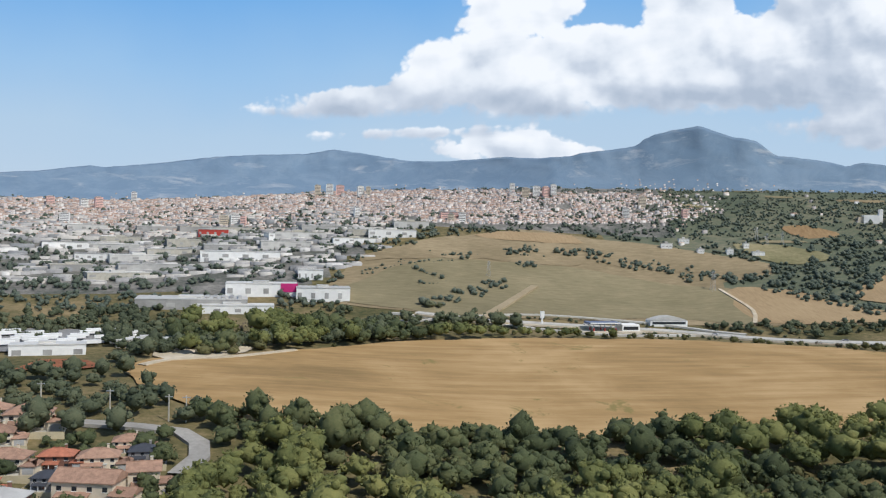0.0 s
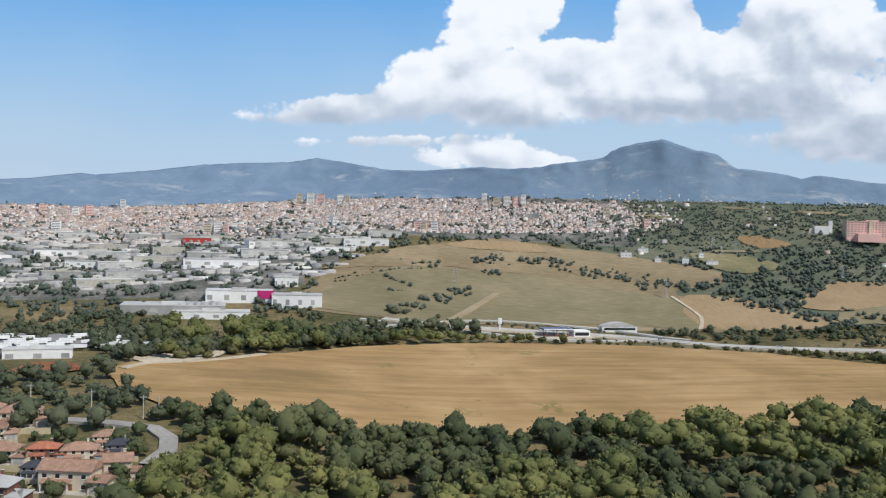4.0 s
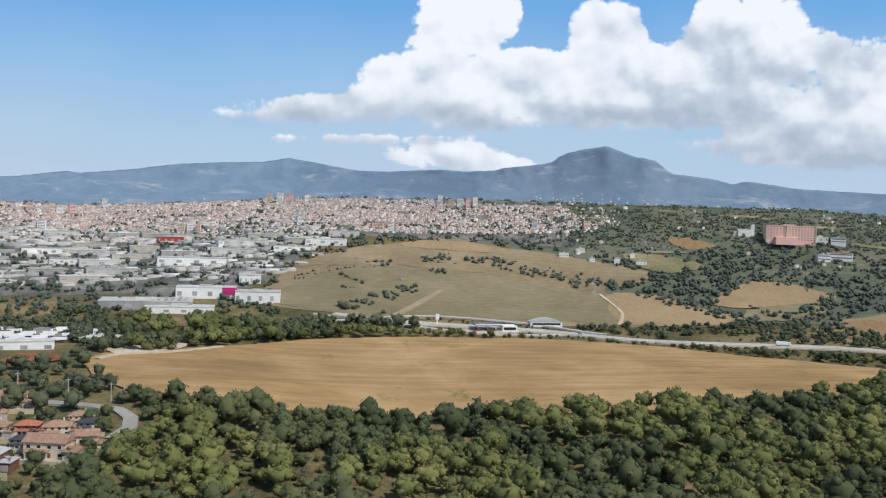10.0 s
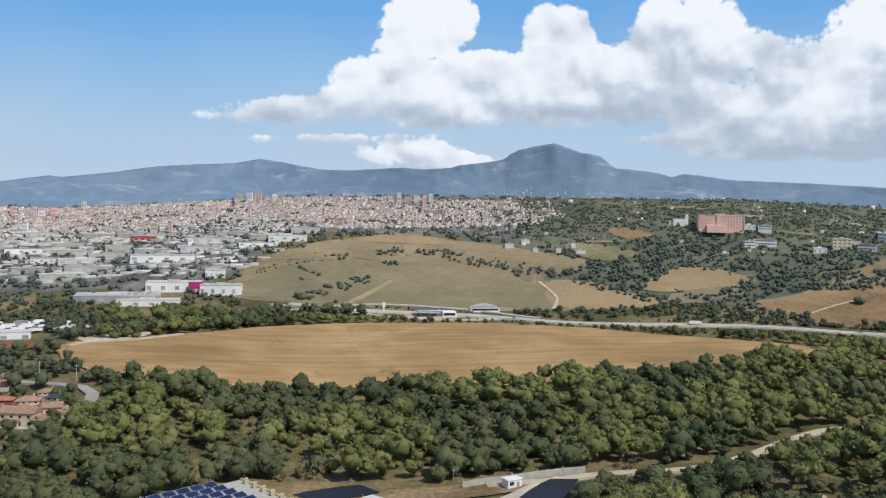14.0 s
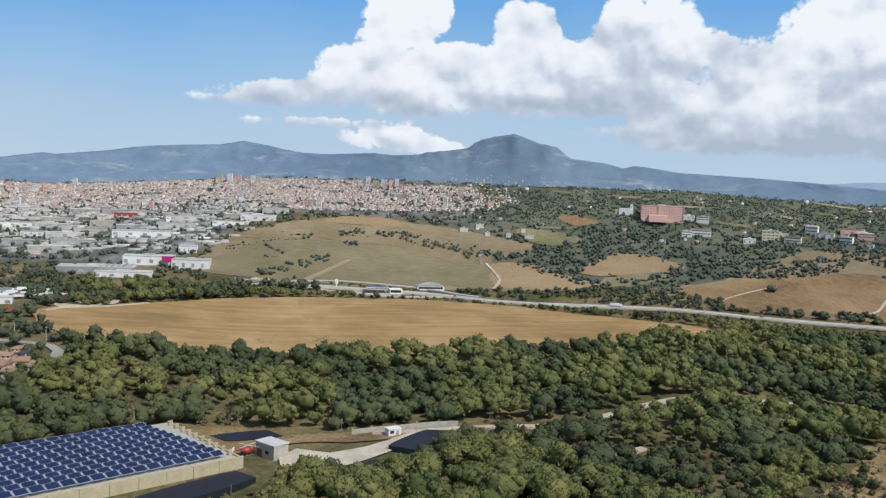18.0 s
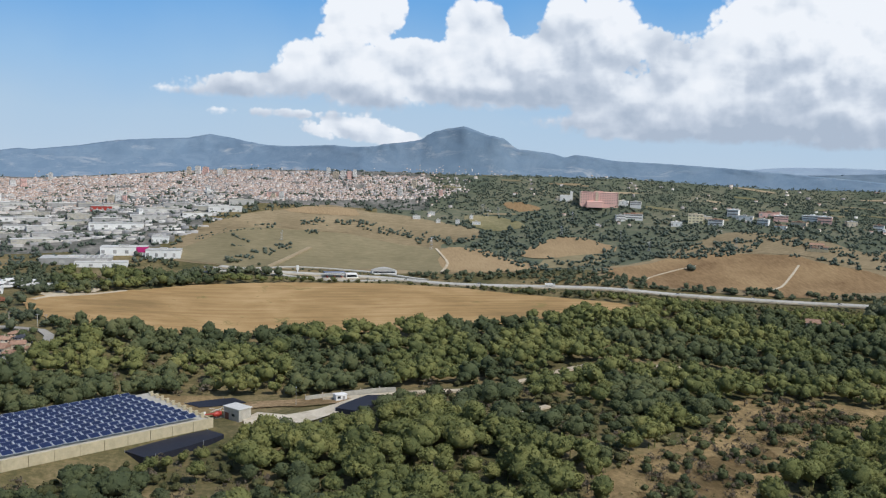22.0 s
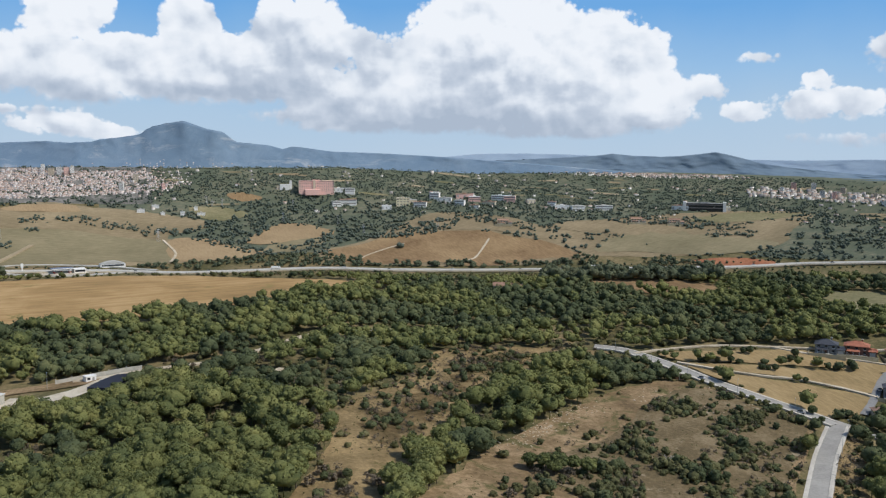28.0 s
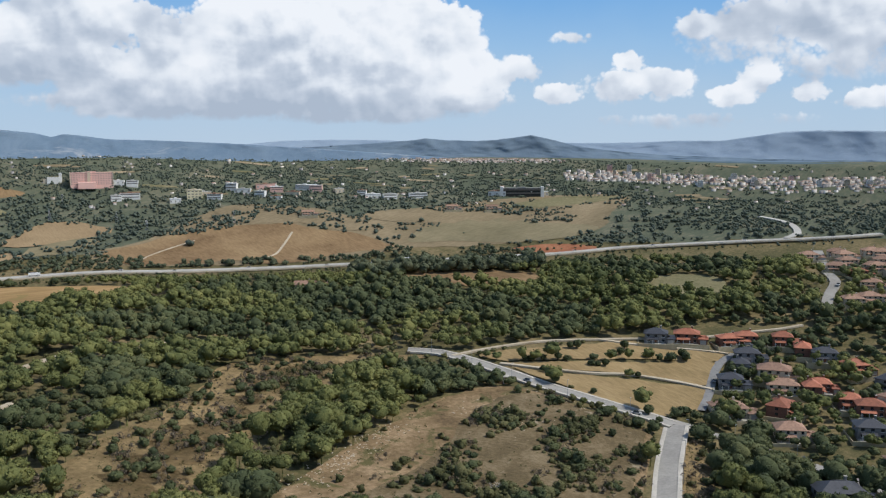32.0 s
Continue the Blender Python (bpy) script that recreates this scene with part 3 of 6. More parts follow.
HILL_TRACK, WOOD_PATH, WOOD_PATH_SHORT = [(122, 716), (124, 706), (126, 687), (118, 669)], [(19, 391), (36, 391), (51, 393), (67, 394), (83, 394), (104, 402), (128, 416), (148, 424), (168, 422), (185, 420), (201, 415), (222, 404)], [(80, 354), (95, 358), (108, 366)]
PATHS = [[(294, 335), (314, 334), (345, 326), (371, 312), (391, 299), (414, 282), (432, 273), (452, 260), (464, 254)], [(305, 314), (315, 300), (332, 284), (348, 274), (362, 257), (369, 243)], [(371, 312), (385, 291), (401, 273), (408, 261)]]
BEND = [(-150, 491), (-135, 491), (-122, 489), (-113, 487), (-108, 480), (-107, 472), (-110, 462)]
ROADS = [(MOTORWAY, 9), (SERVICE, 5), (STREET, 7), (STREET_DOWN, 8), (STREET_HOUSES, 6), (STREET_STUB, 6), (STREET_LANE, 5), (SUBURB, 6),
         (RAMP, 5), (HILL_TRACK, 3), (WOOD_PATH, 4.5), (WOOD_PATH_SHORT, 4), (BEND, 6)] + [(p, 4) for p in PATHS]

ribbon("motorway_verge", MOTORWAY, 11.5, M_DIRT, "pale gravel verge of the motorway", lift=0.5)
for side in (-1, 1):
    ribbon("motorway", MOTORWAY, 3.9, M_LANE, "sun-bleached motorway carriageway", lift=0.95, offset=2.4 * side)
ribbon("service_road", SERVICE, 3.4, M_LANE, "pale asphalt service road beside the motorway", lift=0.8)
ribbon("slip_road", [(90, 653), (66, 647), (44, 643), (22, 646), (0, 654), (-24, 662), (-50, 670)], 3.4, M_LANE, "pale slip road in front of the petrol station", lift=0.7)
ribbon("motorway_ramp", RAMP, 5, M_LANE, "curved motorway ramp", lift=0.9)
for line, w in ((STREET, 6.2), (STREET_DOWN, 6.6)):
    ribbon("street", line, w, M_STREET, "grey asphalt street with pale pavements", lift=0.8)
    for side in (-1, 1):
        ribbon("pavement", line, 1.6, M_WALK, "raised pale concrete pavement with kerb", "pavement", lift=0.95, offset=side * (w / 2 + 0.8))
for line, w in ((STREET_STUB, 6), (STREET_HOUSES, 5.2), (STREET_LANE, 4.2), (SUBURB, 6), (BEND, 4.6)):
    ribbon("lane", line, w, M_STREET if w > 4.5 else M_ASPHALT, "narrow asphalt lane between houses", lift=0.75)
ribbon("quarry_road", [(-134, 553), (-128, 564), (-115, 570), (-105, 577), (-90, 590)], 3.2, M_DIRT, "pale dirt road beside the stubble field", "track", lift=0.8)
ribbon("hill_track", HILL_TRACK, 2.0, M_DIRT, "white dirt track down the hillside", "track", lift=0.9)
ribbon("wood_path", WOOD_PATH, 3.6, M_DIRT, "pale dirt track through the pinewood", "track", lift=0.7)
ribbon("wood_path", WOOD_PATH_SHORT, 3.0, M_DIRT, "short dirt track in the wood", "track", lift=0.7)
for p in PATHS:
    ribbon("terrace_path", p, 2.6, M_DIRT, "pale dirt path along the terraces", "track", lift=0.9)
ribbon("straw_strip", [(-12, 664), (6, 691), (24, 715)], 5.0, M_STRAW, "pale trodden strip across the hill", "track", lift=0.95)
ribbon("hill_track", [(245, 609), (260, 622), (279, 630), (300, 634)], 1.3, M_DIRT, "pale farm track on the round hill", "track", lift=0.9)
ribbon("hill_track", [(324, 572), (334, 576), (345, 586), (363, 603)], 1.6, M_DIRT, "pale farm track on the round hill", "track", lift=0.9)


# ------------------------------------------------------------ mountains
SLOPES = {}


def far_hills(name, material, crest, near, far, label, rough=6.0, seed=0, step=0.2):
    """A range of hills: a crest line given by bearing and height, with spurs and gullies down to its foot."""
    azs = np.arange(crest[0][0], crest[-1][0], step)
    top = np.interp(azs, [c[0] for c in crest], [c[1] for c in crest])
    rows = 34
    base = [land(near * math.sin(radians(a)), near * math.cos(radians(a))) - 3 for a in azs]
    verts, faces = [], []
    for i in range(rows):
        v = i / (rows - 1)
        for a, h, foot in zip(azs, top, base):
            foot = min(foot, h - 4)
            gully = noise.fractal(Vector((a * 1.3 + v * 2.2, v * 4.6, seed + 4)), 0.7, 2.1, 4)
            spur = noise.fractal(Vector((a * 0.55, v * 1.6, seed)), 0.8, 2.1, 5)
            up = min(v / (26 / 33), 1.0)
            back = max(0.0, (v - 26 / 33) / (7 / 33))
            body = up ** 1.35
            r = near + (far - near) * v + spur * 7 + gully * 1.5
            z = foot + (h - foot) * body + spur * rough * math.sin(math.pi * up ** 0.8) + gully * rough * 0.25 * up * (1 - up ** 6) - back * (h - foot) * 0.6
            if 0.7 < v and back == 0:
                z += noise.noise(Vector((a * 3.1, seed, 3))) * 0.4
            x, y = r * math.sin(radians(a)), r * math.cos(radians(a))
            verts.append((x, y, z if i else foot - 5))
    SLOPES[name] = (azs, rows, verts)
    n = len(azs)
    for i in range(rows - 1):
        for j in range(n - 1):
            faces.append((i * n + j, i * n + j + 1, (i + 1) * n + j + 1, (i + 1) * n + j))
    ob = part_of(name, arrays(name, verts, faces, 4), material, None, "", True)
    return tagged(ob, label, "mountain", "", "structure")


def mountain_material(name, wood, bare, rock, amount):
    """Woods and clearings, with bands of bare rock that follow the height; the colours given already hold haze."""
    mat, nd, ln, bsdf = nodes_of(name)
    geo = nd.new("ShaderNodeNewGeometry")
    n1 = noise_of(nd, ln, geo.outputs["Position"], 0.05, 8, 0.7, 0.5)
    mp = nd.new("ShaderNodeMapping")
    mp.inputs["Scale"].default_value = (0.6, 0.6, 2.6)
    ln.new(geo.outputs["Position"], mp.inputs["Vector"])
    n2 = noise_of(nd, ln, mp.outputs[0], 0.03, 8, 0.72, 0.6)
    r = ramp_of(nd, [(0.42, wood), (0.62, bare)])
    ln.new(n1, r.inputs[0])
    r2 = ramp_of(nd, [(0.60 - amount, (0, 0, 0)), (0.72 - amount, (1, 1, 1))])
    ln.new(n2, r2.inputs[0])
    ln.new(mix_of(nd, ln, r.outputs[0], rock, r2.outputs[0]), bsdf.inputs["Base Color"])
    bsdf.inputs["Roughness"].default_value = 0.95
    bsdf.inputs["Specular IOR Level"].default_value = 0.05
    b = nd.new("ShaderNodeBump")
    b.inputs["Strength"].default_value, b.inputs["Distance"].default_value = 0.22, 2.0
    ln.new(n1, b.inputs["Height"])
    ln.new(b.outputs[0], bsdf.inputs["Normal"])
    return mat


# distance haze is painted in: base colours blued and paled, most on the far ridge
M_MOUNT = mountain_material("hazed_limestone_mountain", (0.150, 0.215, 0.292), (0.182, 0.248, 0.322), (0.33, 0.365, 0.40), 0.030)
M_PEAKS = mountain_material("haze_blued_wooded_hills", (0.165, 0.222, 0.285), (0.19, 0.248, 0.305), (0.225, 0.275, 0.325), -0.02)
M_MOUNT_FAR = mountain_material("haze_blued_far_ridge", (0.265, 0.335, 0.425), (0.285, 0.355, 0.44), (0.31, 0.375, 0.455), 0.0)
M_LOWHILL = mountain_material("hazed_low_hills", (0.105, 0.152, 0.180), (0.13, 0.172, 0.195), (0.18, 0.21, 0.215), -0.03)
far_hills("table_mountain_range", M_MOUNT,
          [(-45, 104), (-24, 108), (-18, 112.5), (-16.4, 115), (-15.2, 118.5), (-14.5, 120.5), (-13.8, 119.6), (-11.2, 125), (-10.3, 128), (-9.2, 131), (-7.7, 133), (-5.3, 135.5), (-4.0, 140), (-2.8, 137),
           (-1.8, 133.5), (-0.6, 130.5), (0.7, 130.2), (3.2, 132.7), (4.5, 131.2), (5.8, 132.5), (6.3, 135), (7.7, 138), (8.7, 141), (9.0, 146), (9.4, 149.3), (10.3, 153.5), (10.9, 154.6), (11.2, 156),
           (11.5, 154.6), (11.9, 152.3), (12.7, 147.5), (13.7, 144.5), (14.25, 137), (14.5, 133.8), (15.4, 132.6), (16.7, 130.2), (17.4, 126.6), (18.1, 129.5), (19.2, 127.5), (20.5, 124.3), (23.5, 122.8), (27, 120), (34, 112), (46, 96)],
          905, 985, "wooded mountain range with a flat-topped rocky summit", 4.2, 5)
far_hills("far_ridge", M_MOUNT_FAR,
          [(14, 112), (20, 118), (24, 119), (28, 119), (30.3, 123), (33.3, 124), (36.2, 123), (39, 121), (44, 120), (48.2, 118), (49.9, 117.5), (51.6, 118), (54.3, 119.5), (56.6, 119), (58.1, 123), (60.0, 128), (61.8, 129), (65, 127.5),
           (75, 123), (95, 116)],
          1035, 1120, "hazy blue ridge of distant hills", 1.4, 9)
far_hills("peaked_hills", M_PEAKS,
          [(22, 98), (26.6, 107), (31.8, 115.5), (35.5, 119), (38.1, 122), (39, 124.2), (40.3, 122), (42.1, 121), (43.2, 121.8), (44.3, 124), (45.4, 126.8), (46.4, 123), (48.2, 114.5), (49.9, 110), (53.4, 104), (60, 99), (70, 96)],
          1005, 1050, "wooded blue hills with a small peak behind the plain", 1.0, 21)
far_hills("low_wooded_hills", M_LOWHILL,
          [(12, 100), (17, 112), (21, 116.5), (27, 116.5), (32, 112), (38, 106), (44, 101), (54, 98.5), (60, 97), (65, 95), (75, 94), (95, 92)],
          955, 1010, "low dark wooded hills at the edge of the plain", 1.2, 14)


# ------------------------------------------------------------ clouds, a backdrop behind the mountains
def cloud_backdrop():
    R, lo, hi = 1190.0, 40.0, 365.0
    azs = np.arange(-36, 67.1, 0.4)
    zs = np.linspace(0, 1, 82)
    tops = np.interp(azs, (44, 56, 67), (hi, 332, 314))
    verts = [(R * math.sin(radians(a)), R * math.cos(radians(a)), lo + (top - lo) * z) for z in zs for a, top in zip(azs, tops)]
    n = len(azs)
    faces = [(i * n + j, i * n + j + 1, (i + 1) * n + j + 1, (i + 1) * n + j) for i in range(len(zs) - 1) for j in range(n - 1)]
    me = arrays("cloud_backdrop", verts, faces, 4)
    uv = me.uv_layers.new(name="sky")
    co = np.array([(math.degrees(math.atan2(v.co.x, v.co.y)), v.co.z) for v in me.vertices])
    idx = np.empty(len(me.loops), np.int32)
    me.loops.foreach_get("vertex_index", idx)
    # one unit is ten degrees of bearing, upwards the same length
    uv.data.foreach_set("uv", np.stack([co[idx, 0] / 10, (co[idx, 1] - 118) / (R * radians(10))], 1).astype(np.float32).ravel())

    mat = bpy.data.materials.new("cumulus_sky")
    mat.use_nodes = True
    nd, ln = mat.node_tree.nodes, mat.node_tree.links
    nd.remove(nd["Principled BSDF"])
    uvn = nd.new("ShaderNodeUVMap")
    uvn.uv_map = "sky"

    def math_of(op, a, b=None, c=None, clamp=False):
        m = nd.new("ShaderNodeMath")
        m.operation, m.use_clamp = op, clamp
        for s, v in enumerate((a, b, c)):
            if v is None:
                continue
            if hasattr(v, "links"):
                ln.new(v, m.inputs[s])
            else:
                m.inputs[s].default_value = v
        return m.outputs[0]

    # masses of cloud: bearing, height, half width, half height, strength, greyness
    MASSES = [(4.5, 294, 2.7, 52, 1.00, 0.00), (6.3, 307, 1.6, 35, 0.90, 0.00), (11.8, 285, 2.2, 45, 1.00, 0.00), (18.6, 297, 3.2, 56, 1.00, 0.15), (20.5, 266, 3.1, 38, 0.90, 0.30),
              (3.2, 236, 4.1, 40, 1.00, 0.10), (7.7, 236, 4.9, 39, 1.05, 0.15), (12.9, 240, 4.9, 42, 1.10, 0.05), (17.3, 242, 4.1, 42, 1.00, 0.10), (6.0, 206, 6.9, 27, 1.00, 0.65),
              (11.9, 206, 5.9, 25, 1.00, 0.60), (16.8, 208, 5.2, 28, 1.00, 0.60), (20.3, 209, 2.2, 38, 1.00, 0.05), (-2.2, 207, 5.0, 22, 0.75, 0.60), (-5.8, 198, 2.6, 10, 0.55, 0.60),
              (18.6, 173, 4.8, 14, 0.80, 0.80), (20.5, 164, 2.4, 17, 0.85, 0.10), (3.8, 157, 3.8, 20, 0.80, 0.25), (6.6, 149, 3.0, 13, 0.75, 0.20), (29.9, 281, 5.0, 63, 1.10, 0.05),
              (33.9, 269, 4.4, 78, 1.20, 0.10), (28.2, 227, 3.8, 45, 1.05, 0.15), (32.3, 220, 5.8, 46, 1.10, 0.30), (27.0, 186, 5.5, 26, 0.90, 0.70), (33.3, 183, 5.7, 22, 0.95, 0.75),
              (32.3, 250, 7.1, 68, 1.20, 0.05), (39.1, 250, 3.9, 69, 1.15, 0.10), (35.7, 202, 7.5, 43, 1.10, 0.20), (42.0, 194, 2.4, 43, 1.05, 0.05), (28.5, 194, 5.0, 34, 1.00, 0.35),
              (29.5, 168, 10.6, 20, 0.95, 0.85), (40.1, 171, 5.5, 19, 0.90, 0.60), (17.7, 250, 5.6, 38, 1.00, 0.60), (19.1, 218, 3.3, 36, 1.00, 0.35), (51.7, 187, 4.3, 28, 0.85, 0.25),
              (51.3, 217, 1.5, 19, 0.75, 0.10), (47.0, 180, 2.2, 19, 0.80, 0.20), (61.0, 250, 8.5, 70, 0.72, 0.55), (62.5, 210, 5.8, 38, 0.60, 0.50), (58.7, 194, 1.5, 22, 0.95, 0.00),
              (57.1, 173, 1.9, 18, 0.85, 0.20), (61.4, 174, 1.5, 15, 0.85, 0.10), (64.3, 166, 2.3, 17, 0.90, 0.30), (55.2, 256, 1.7, 18, 0.80, 0.30), (47.6, 248, 2.4, 13, 0.50, 0.40),
              (55.6, 144, 12.0, 16, 0.50, 0.70), (23.6, 220, 3.7, 43, 0.85, 0.40), (23.1, 174, 4.7, 15, 0.75, 0.75), (21.4, 193, 5.3, 36, 1.00, 0.40), (22.5, 254, 4.1, 46, 0.85, 0.50),
              (23.6, 162, 10.1, 16, 0.90, 0.90), (34.9, 155, 9.5, 14, 0.85, 0.80), (44.8, 210, 1.7, 25, 0.70, 0.20), (31.2, 169, 8.0, 14, 0.75, 0.90), (0.5, 174, 8.8, 11, 0.45, 0.50)]
    unit = R * radians(10)

    def moved(shift):
        mp = nd.new("ShaderNodeMapping")
        mp.inputs["Location"].default_value = (shift[0], shift[1], 0)
        ln.new(uvn.outputs[0], mp.inputs["Vector"])
        return mp.outputs[0]

    def lumps(at, sizes=((2.6, 0.34), (6.5, 0.34), (15.0, 0.25), (36.0, 0.15)), fray=0.62):
        """Billows: rounded heads of several sizes, frayed by fine noise."""
        total = None
        for scale, w in sizes:
            v = nd.new("ShaderNodeTexVoronoi")
            v.feature = "SMOOTH_F1"
            v.inputs["Scale"].default_value, v.inputs["Smoothness"].default_value = scale, 0.45
            warp = nd.new("ShaderNodeVectorMath")
            warp.operation = "MULTIPLY_ADD"
            n = nd.new("ShaderNodeTexNoise")
            n.inputs["Scale"].default_value, n.inputs["Detail"].default_value = scale * 0.8, 4
            ln.new(at, n.inputs["Vector"])
            ln.new(n.outputs["Color"], warp.inputs[0])
            warp.inputs[1].default_value = (0.9 / scale,) * 3
            ln.new(at, warp.inputs[2])
            ln.new(warp.outputs[0], v.inputs["Vector"])
            part_sum = math_of("MULTIPLY", math_of("SUBTRACT", 0.45, v.outputs["Distance"]), w)
            total = part_sum if total is None else math_of("ADD", total, part_sum)
        return math_of("MULTIPLY_ADD", math_of("SUBTRACT", noise_of(nd, ln, at, 2.2, 9, 0.6), 0.5), fray, total)

    # the masses are smooth, so they are laid on the sheet itself: one channel for strength, one for greyness
    q = np.stack([co[:, 0] / 10, (co[:, 1] - 118) / unit], 1)
    power, grey_sum, weight = np.zeros(len(q)), np.zeros(len(q)), np.full(len(q), 0.02)
    for a, z, w, h, s, tone in MASSES:
        u, v = (q[:, 0] - a / 10) / (w / 10 * 1.15), (q[:, 1] - (z - 118) / unit) / (h / unit * 1.2)
        g = np.clip(1 - np.hypot(u, v), 0, 1) ** 0.9 * s
        power = np.maximum(power, g) + 0.12 * np.minimum(power, g)
        grey_sum += (tone * 0.88 + 0.08 - 0.46 * v) * g * g
        weight += g * g
    layer = me.uv_layers.new(name="masses")
    layer.data.foreach_set("uv", np.stack([power, grey_sum / weight], 1)[idx].astype(np.float32).ravel())
    mass = nd.new("ShaderNodeUVMap")
    mass.uv_map = "masses"
    sep_mass = nd.new("ShaderNodeSeparateXYZ")
    ln.new(mass.outputs[0], sep_mass.inputs[0])
    strong, grey = sep_mass.outputs[0], sep_mass.outputs[1]
    here = lumps(moved((0, 0)))
    dense = math_of("ADD", math_of("MULTIPLY_ADD", strong, 1.0, -0.28), math_of("MULTIPLY", here, math_of("MULTIPLY_ADD", strong, 1.55, 0.10)))
    # crisp heads, dissolving bases
    cover = nd.new("ShaderNodeMapRange")
    cover.interpolation_type = "SMOOTHSTEP"
    cover.inputs["From Min"].default_value = -0.04
    ln.new(math_of("MULTIPLY_ADD", math_of("MAXIMUM", math_of("SUBTRACT", grey, 0.35), 0.0), 0.55, 0.07), cover.inputs["From Max"])
    ln.new(dense, cover.inputs["Value"])
    broad = ((2.4, 0.46), (5.6, 0.36), (13.0, 0.10))
    slope = math_of("SUBTRACT", lumps(moved((0.024, 0.065)), broad, 0.16), lumps(moved((0, 0)), broad, 0.16))
    edge = math_of("MULTIPLY", math_of("SUBTRACT", dense, 0.25), 0.35, clamp=True)
    flat = nd.new("ShaderNodeMapping")
    flat.inputs["Scale"].default_value = (0.8, 2.4, 1.0)
    ln.new(uvn.outputs[0], flat.inputs["Vector"])
    mottle = math_of("MULTIPLY", math_of("SUBTRACT", noise_of(nd, ln, flat.outputs[0], 1.5, 7, 0.5, 0.6), 0.5), 1.25)
    tone = math_of("ADD", math_of("MULTIPLY_ADD", slope, 1.6, math_of("ADD", mottle, grey)), edge)
    body = ramp_of(nd, [(0.10, (0.93, 0.93, 0.925)), (0.38, (0.80, 0.825, 0.85)), (0.64, (0.61, 0.655, 0.715)), (1.0, (0.45, 0.51, 0.59))])
    ln.new(math_of("ADD", tone, 0.06), body.inputs[0])
    # pale veil towards the skyline, clear blue above
    sep = nd.new("ShaderNodeSeparateXYZ")
    ln.new(uvn.outputs[0], sep.inputs[0])
    veil = noise_of(nd, ln, uvn.outputs[0], 0.9, 4, 0.5)
    level = math_of("MULTIPLY_ADD", sep.outputs[1], 1.0, math_of("MULTIPLY", math_of("SUBTRACT", veil, 0.5), 0.35))
    blue = ramp_of(nd, [(0.02, (0.51, 0.62, 0.72)), (0.28, (0.46, 0.60, 0.73)), (0.58, (0.34, 0.535, 0.75)), (0.98, (0.18, 0.41, 0.73))])
    ln.new(level, blue.inputs[0])
    col = mix_of(nd, ln, blue.outputs[0], body.outputs[0], cover.outputs[0])
    em = nd.new("ShaderNodeEmission")
    ln.new(col, em.inputs[0])
    em.inputs[1].default_value = 1.0
    ln.new(em.outputs[0], nd["Material Output"].inputs[0])
    ob = part_of("sky_backdrop", me, mat)
    tagged(ob, "blue sky with white cumulus clouds and grey bases", "sky", "", "structure")


cloud_backdrop()


# ------------------------------------------------------------ trees
def ico(level=1):
    bm = bmesh.new()
    bmesh.ops.create_icosphere(bm, subdivisions=level, radius=1.0)
    v = np.array([x.co[:] for x in bm.verts])
    f = np.array([[w.index for w in x.verts] for x in bm.faces])
    bm.free()
    return v, f


ICO1, ICO2 = ico(1), ico(2)


def crown_arrays(rng, height, radius, base, lumps, tufts, tuft_size, core=1, lift=0.5):
    """A dome of foliage: an uneven core, smaller heads of leaves over it, and sprays of leaves standing out."""
    vs, fs, n = [], [], 0
    half = (height - base) / 2
    mid = np.array((0, 0, base + half))
    size = np.array((radius * 0.86, radius * 0.86, half * 0.88))
    seed = rng.uniform(0, 99)
    heads = [(mid, size)]
    if core:
        v, f = ICO2 if core > 1 else ICO1
        wob = np.array([1 + 0.30 * noise.noise(Vector(p) * 1.7 + Vector((seed, 0, 0))) for p in v])[:, None]
        vs.append(v * wob * size + mid)
        fs.append(f)
        n = len(v)
    for i in range(lumps):
        up = 1 - (i + 0.5) / lumps * (1.35 if lift > 0.4 else 1.6)
        a = i * 2.39996 + rng.uniform(-0.5, 0.5)
        ring = math.sqrt(max(0.0, 1 - up * up))
        d = np.array((math.cos(a) * ring, math.sin(a) * ring, up))
        c = mid + d * size * rng.uniform(0.72, 1.0)
        s = radius * rng.uniform(0.24, 0.40)
        v, f = ICO1
        jit = np.array([rng.uniform(0.78, 1.18) for _ in range(len(v))])[:, None]
        vs.append(v * jit * (s, s, s * 0.8) + c)
        fs.append(f + n)
        n += len(v)
        heads.append((c, np.array((s, s, s * 0.8))))
    for i in range(tufts):
        c, s = heads[rng.randrange(len(heads))] if rng.random() < 0.8 else heads[0]
        d = np.array((rng.gauss(0, 1), rng.gauss(0, 1), rng.gauss(lift, 0.8)))
        d /= np.linalg.norm(d) + 1e-9
        p = c + d * s * rng.uniform(0.9, 1.06)
        side = np.cross(d, (rng.gauss(0, 1), rng.gauss(0, 1), rng.gauss(0, 1)))
        side /= np.linalg.norm(side) + 1e-9
        w = tuft_size * rng.uniform(0.6, 1.4)
        tip = p + (np.cross(side, d) * rng.uniform(-0.5, 0.5) + d * rng.uniform(0.5, 1.0)) * w
        vs.append(np.array((p - side * w * 0.5, p + side * w * 0.5, tip)))
        fs.append(np.array(((n, n + 1, n + 2),)))
        n += 3
    return np.concatenate(vs), np.concatenate(fs)


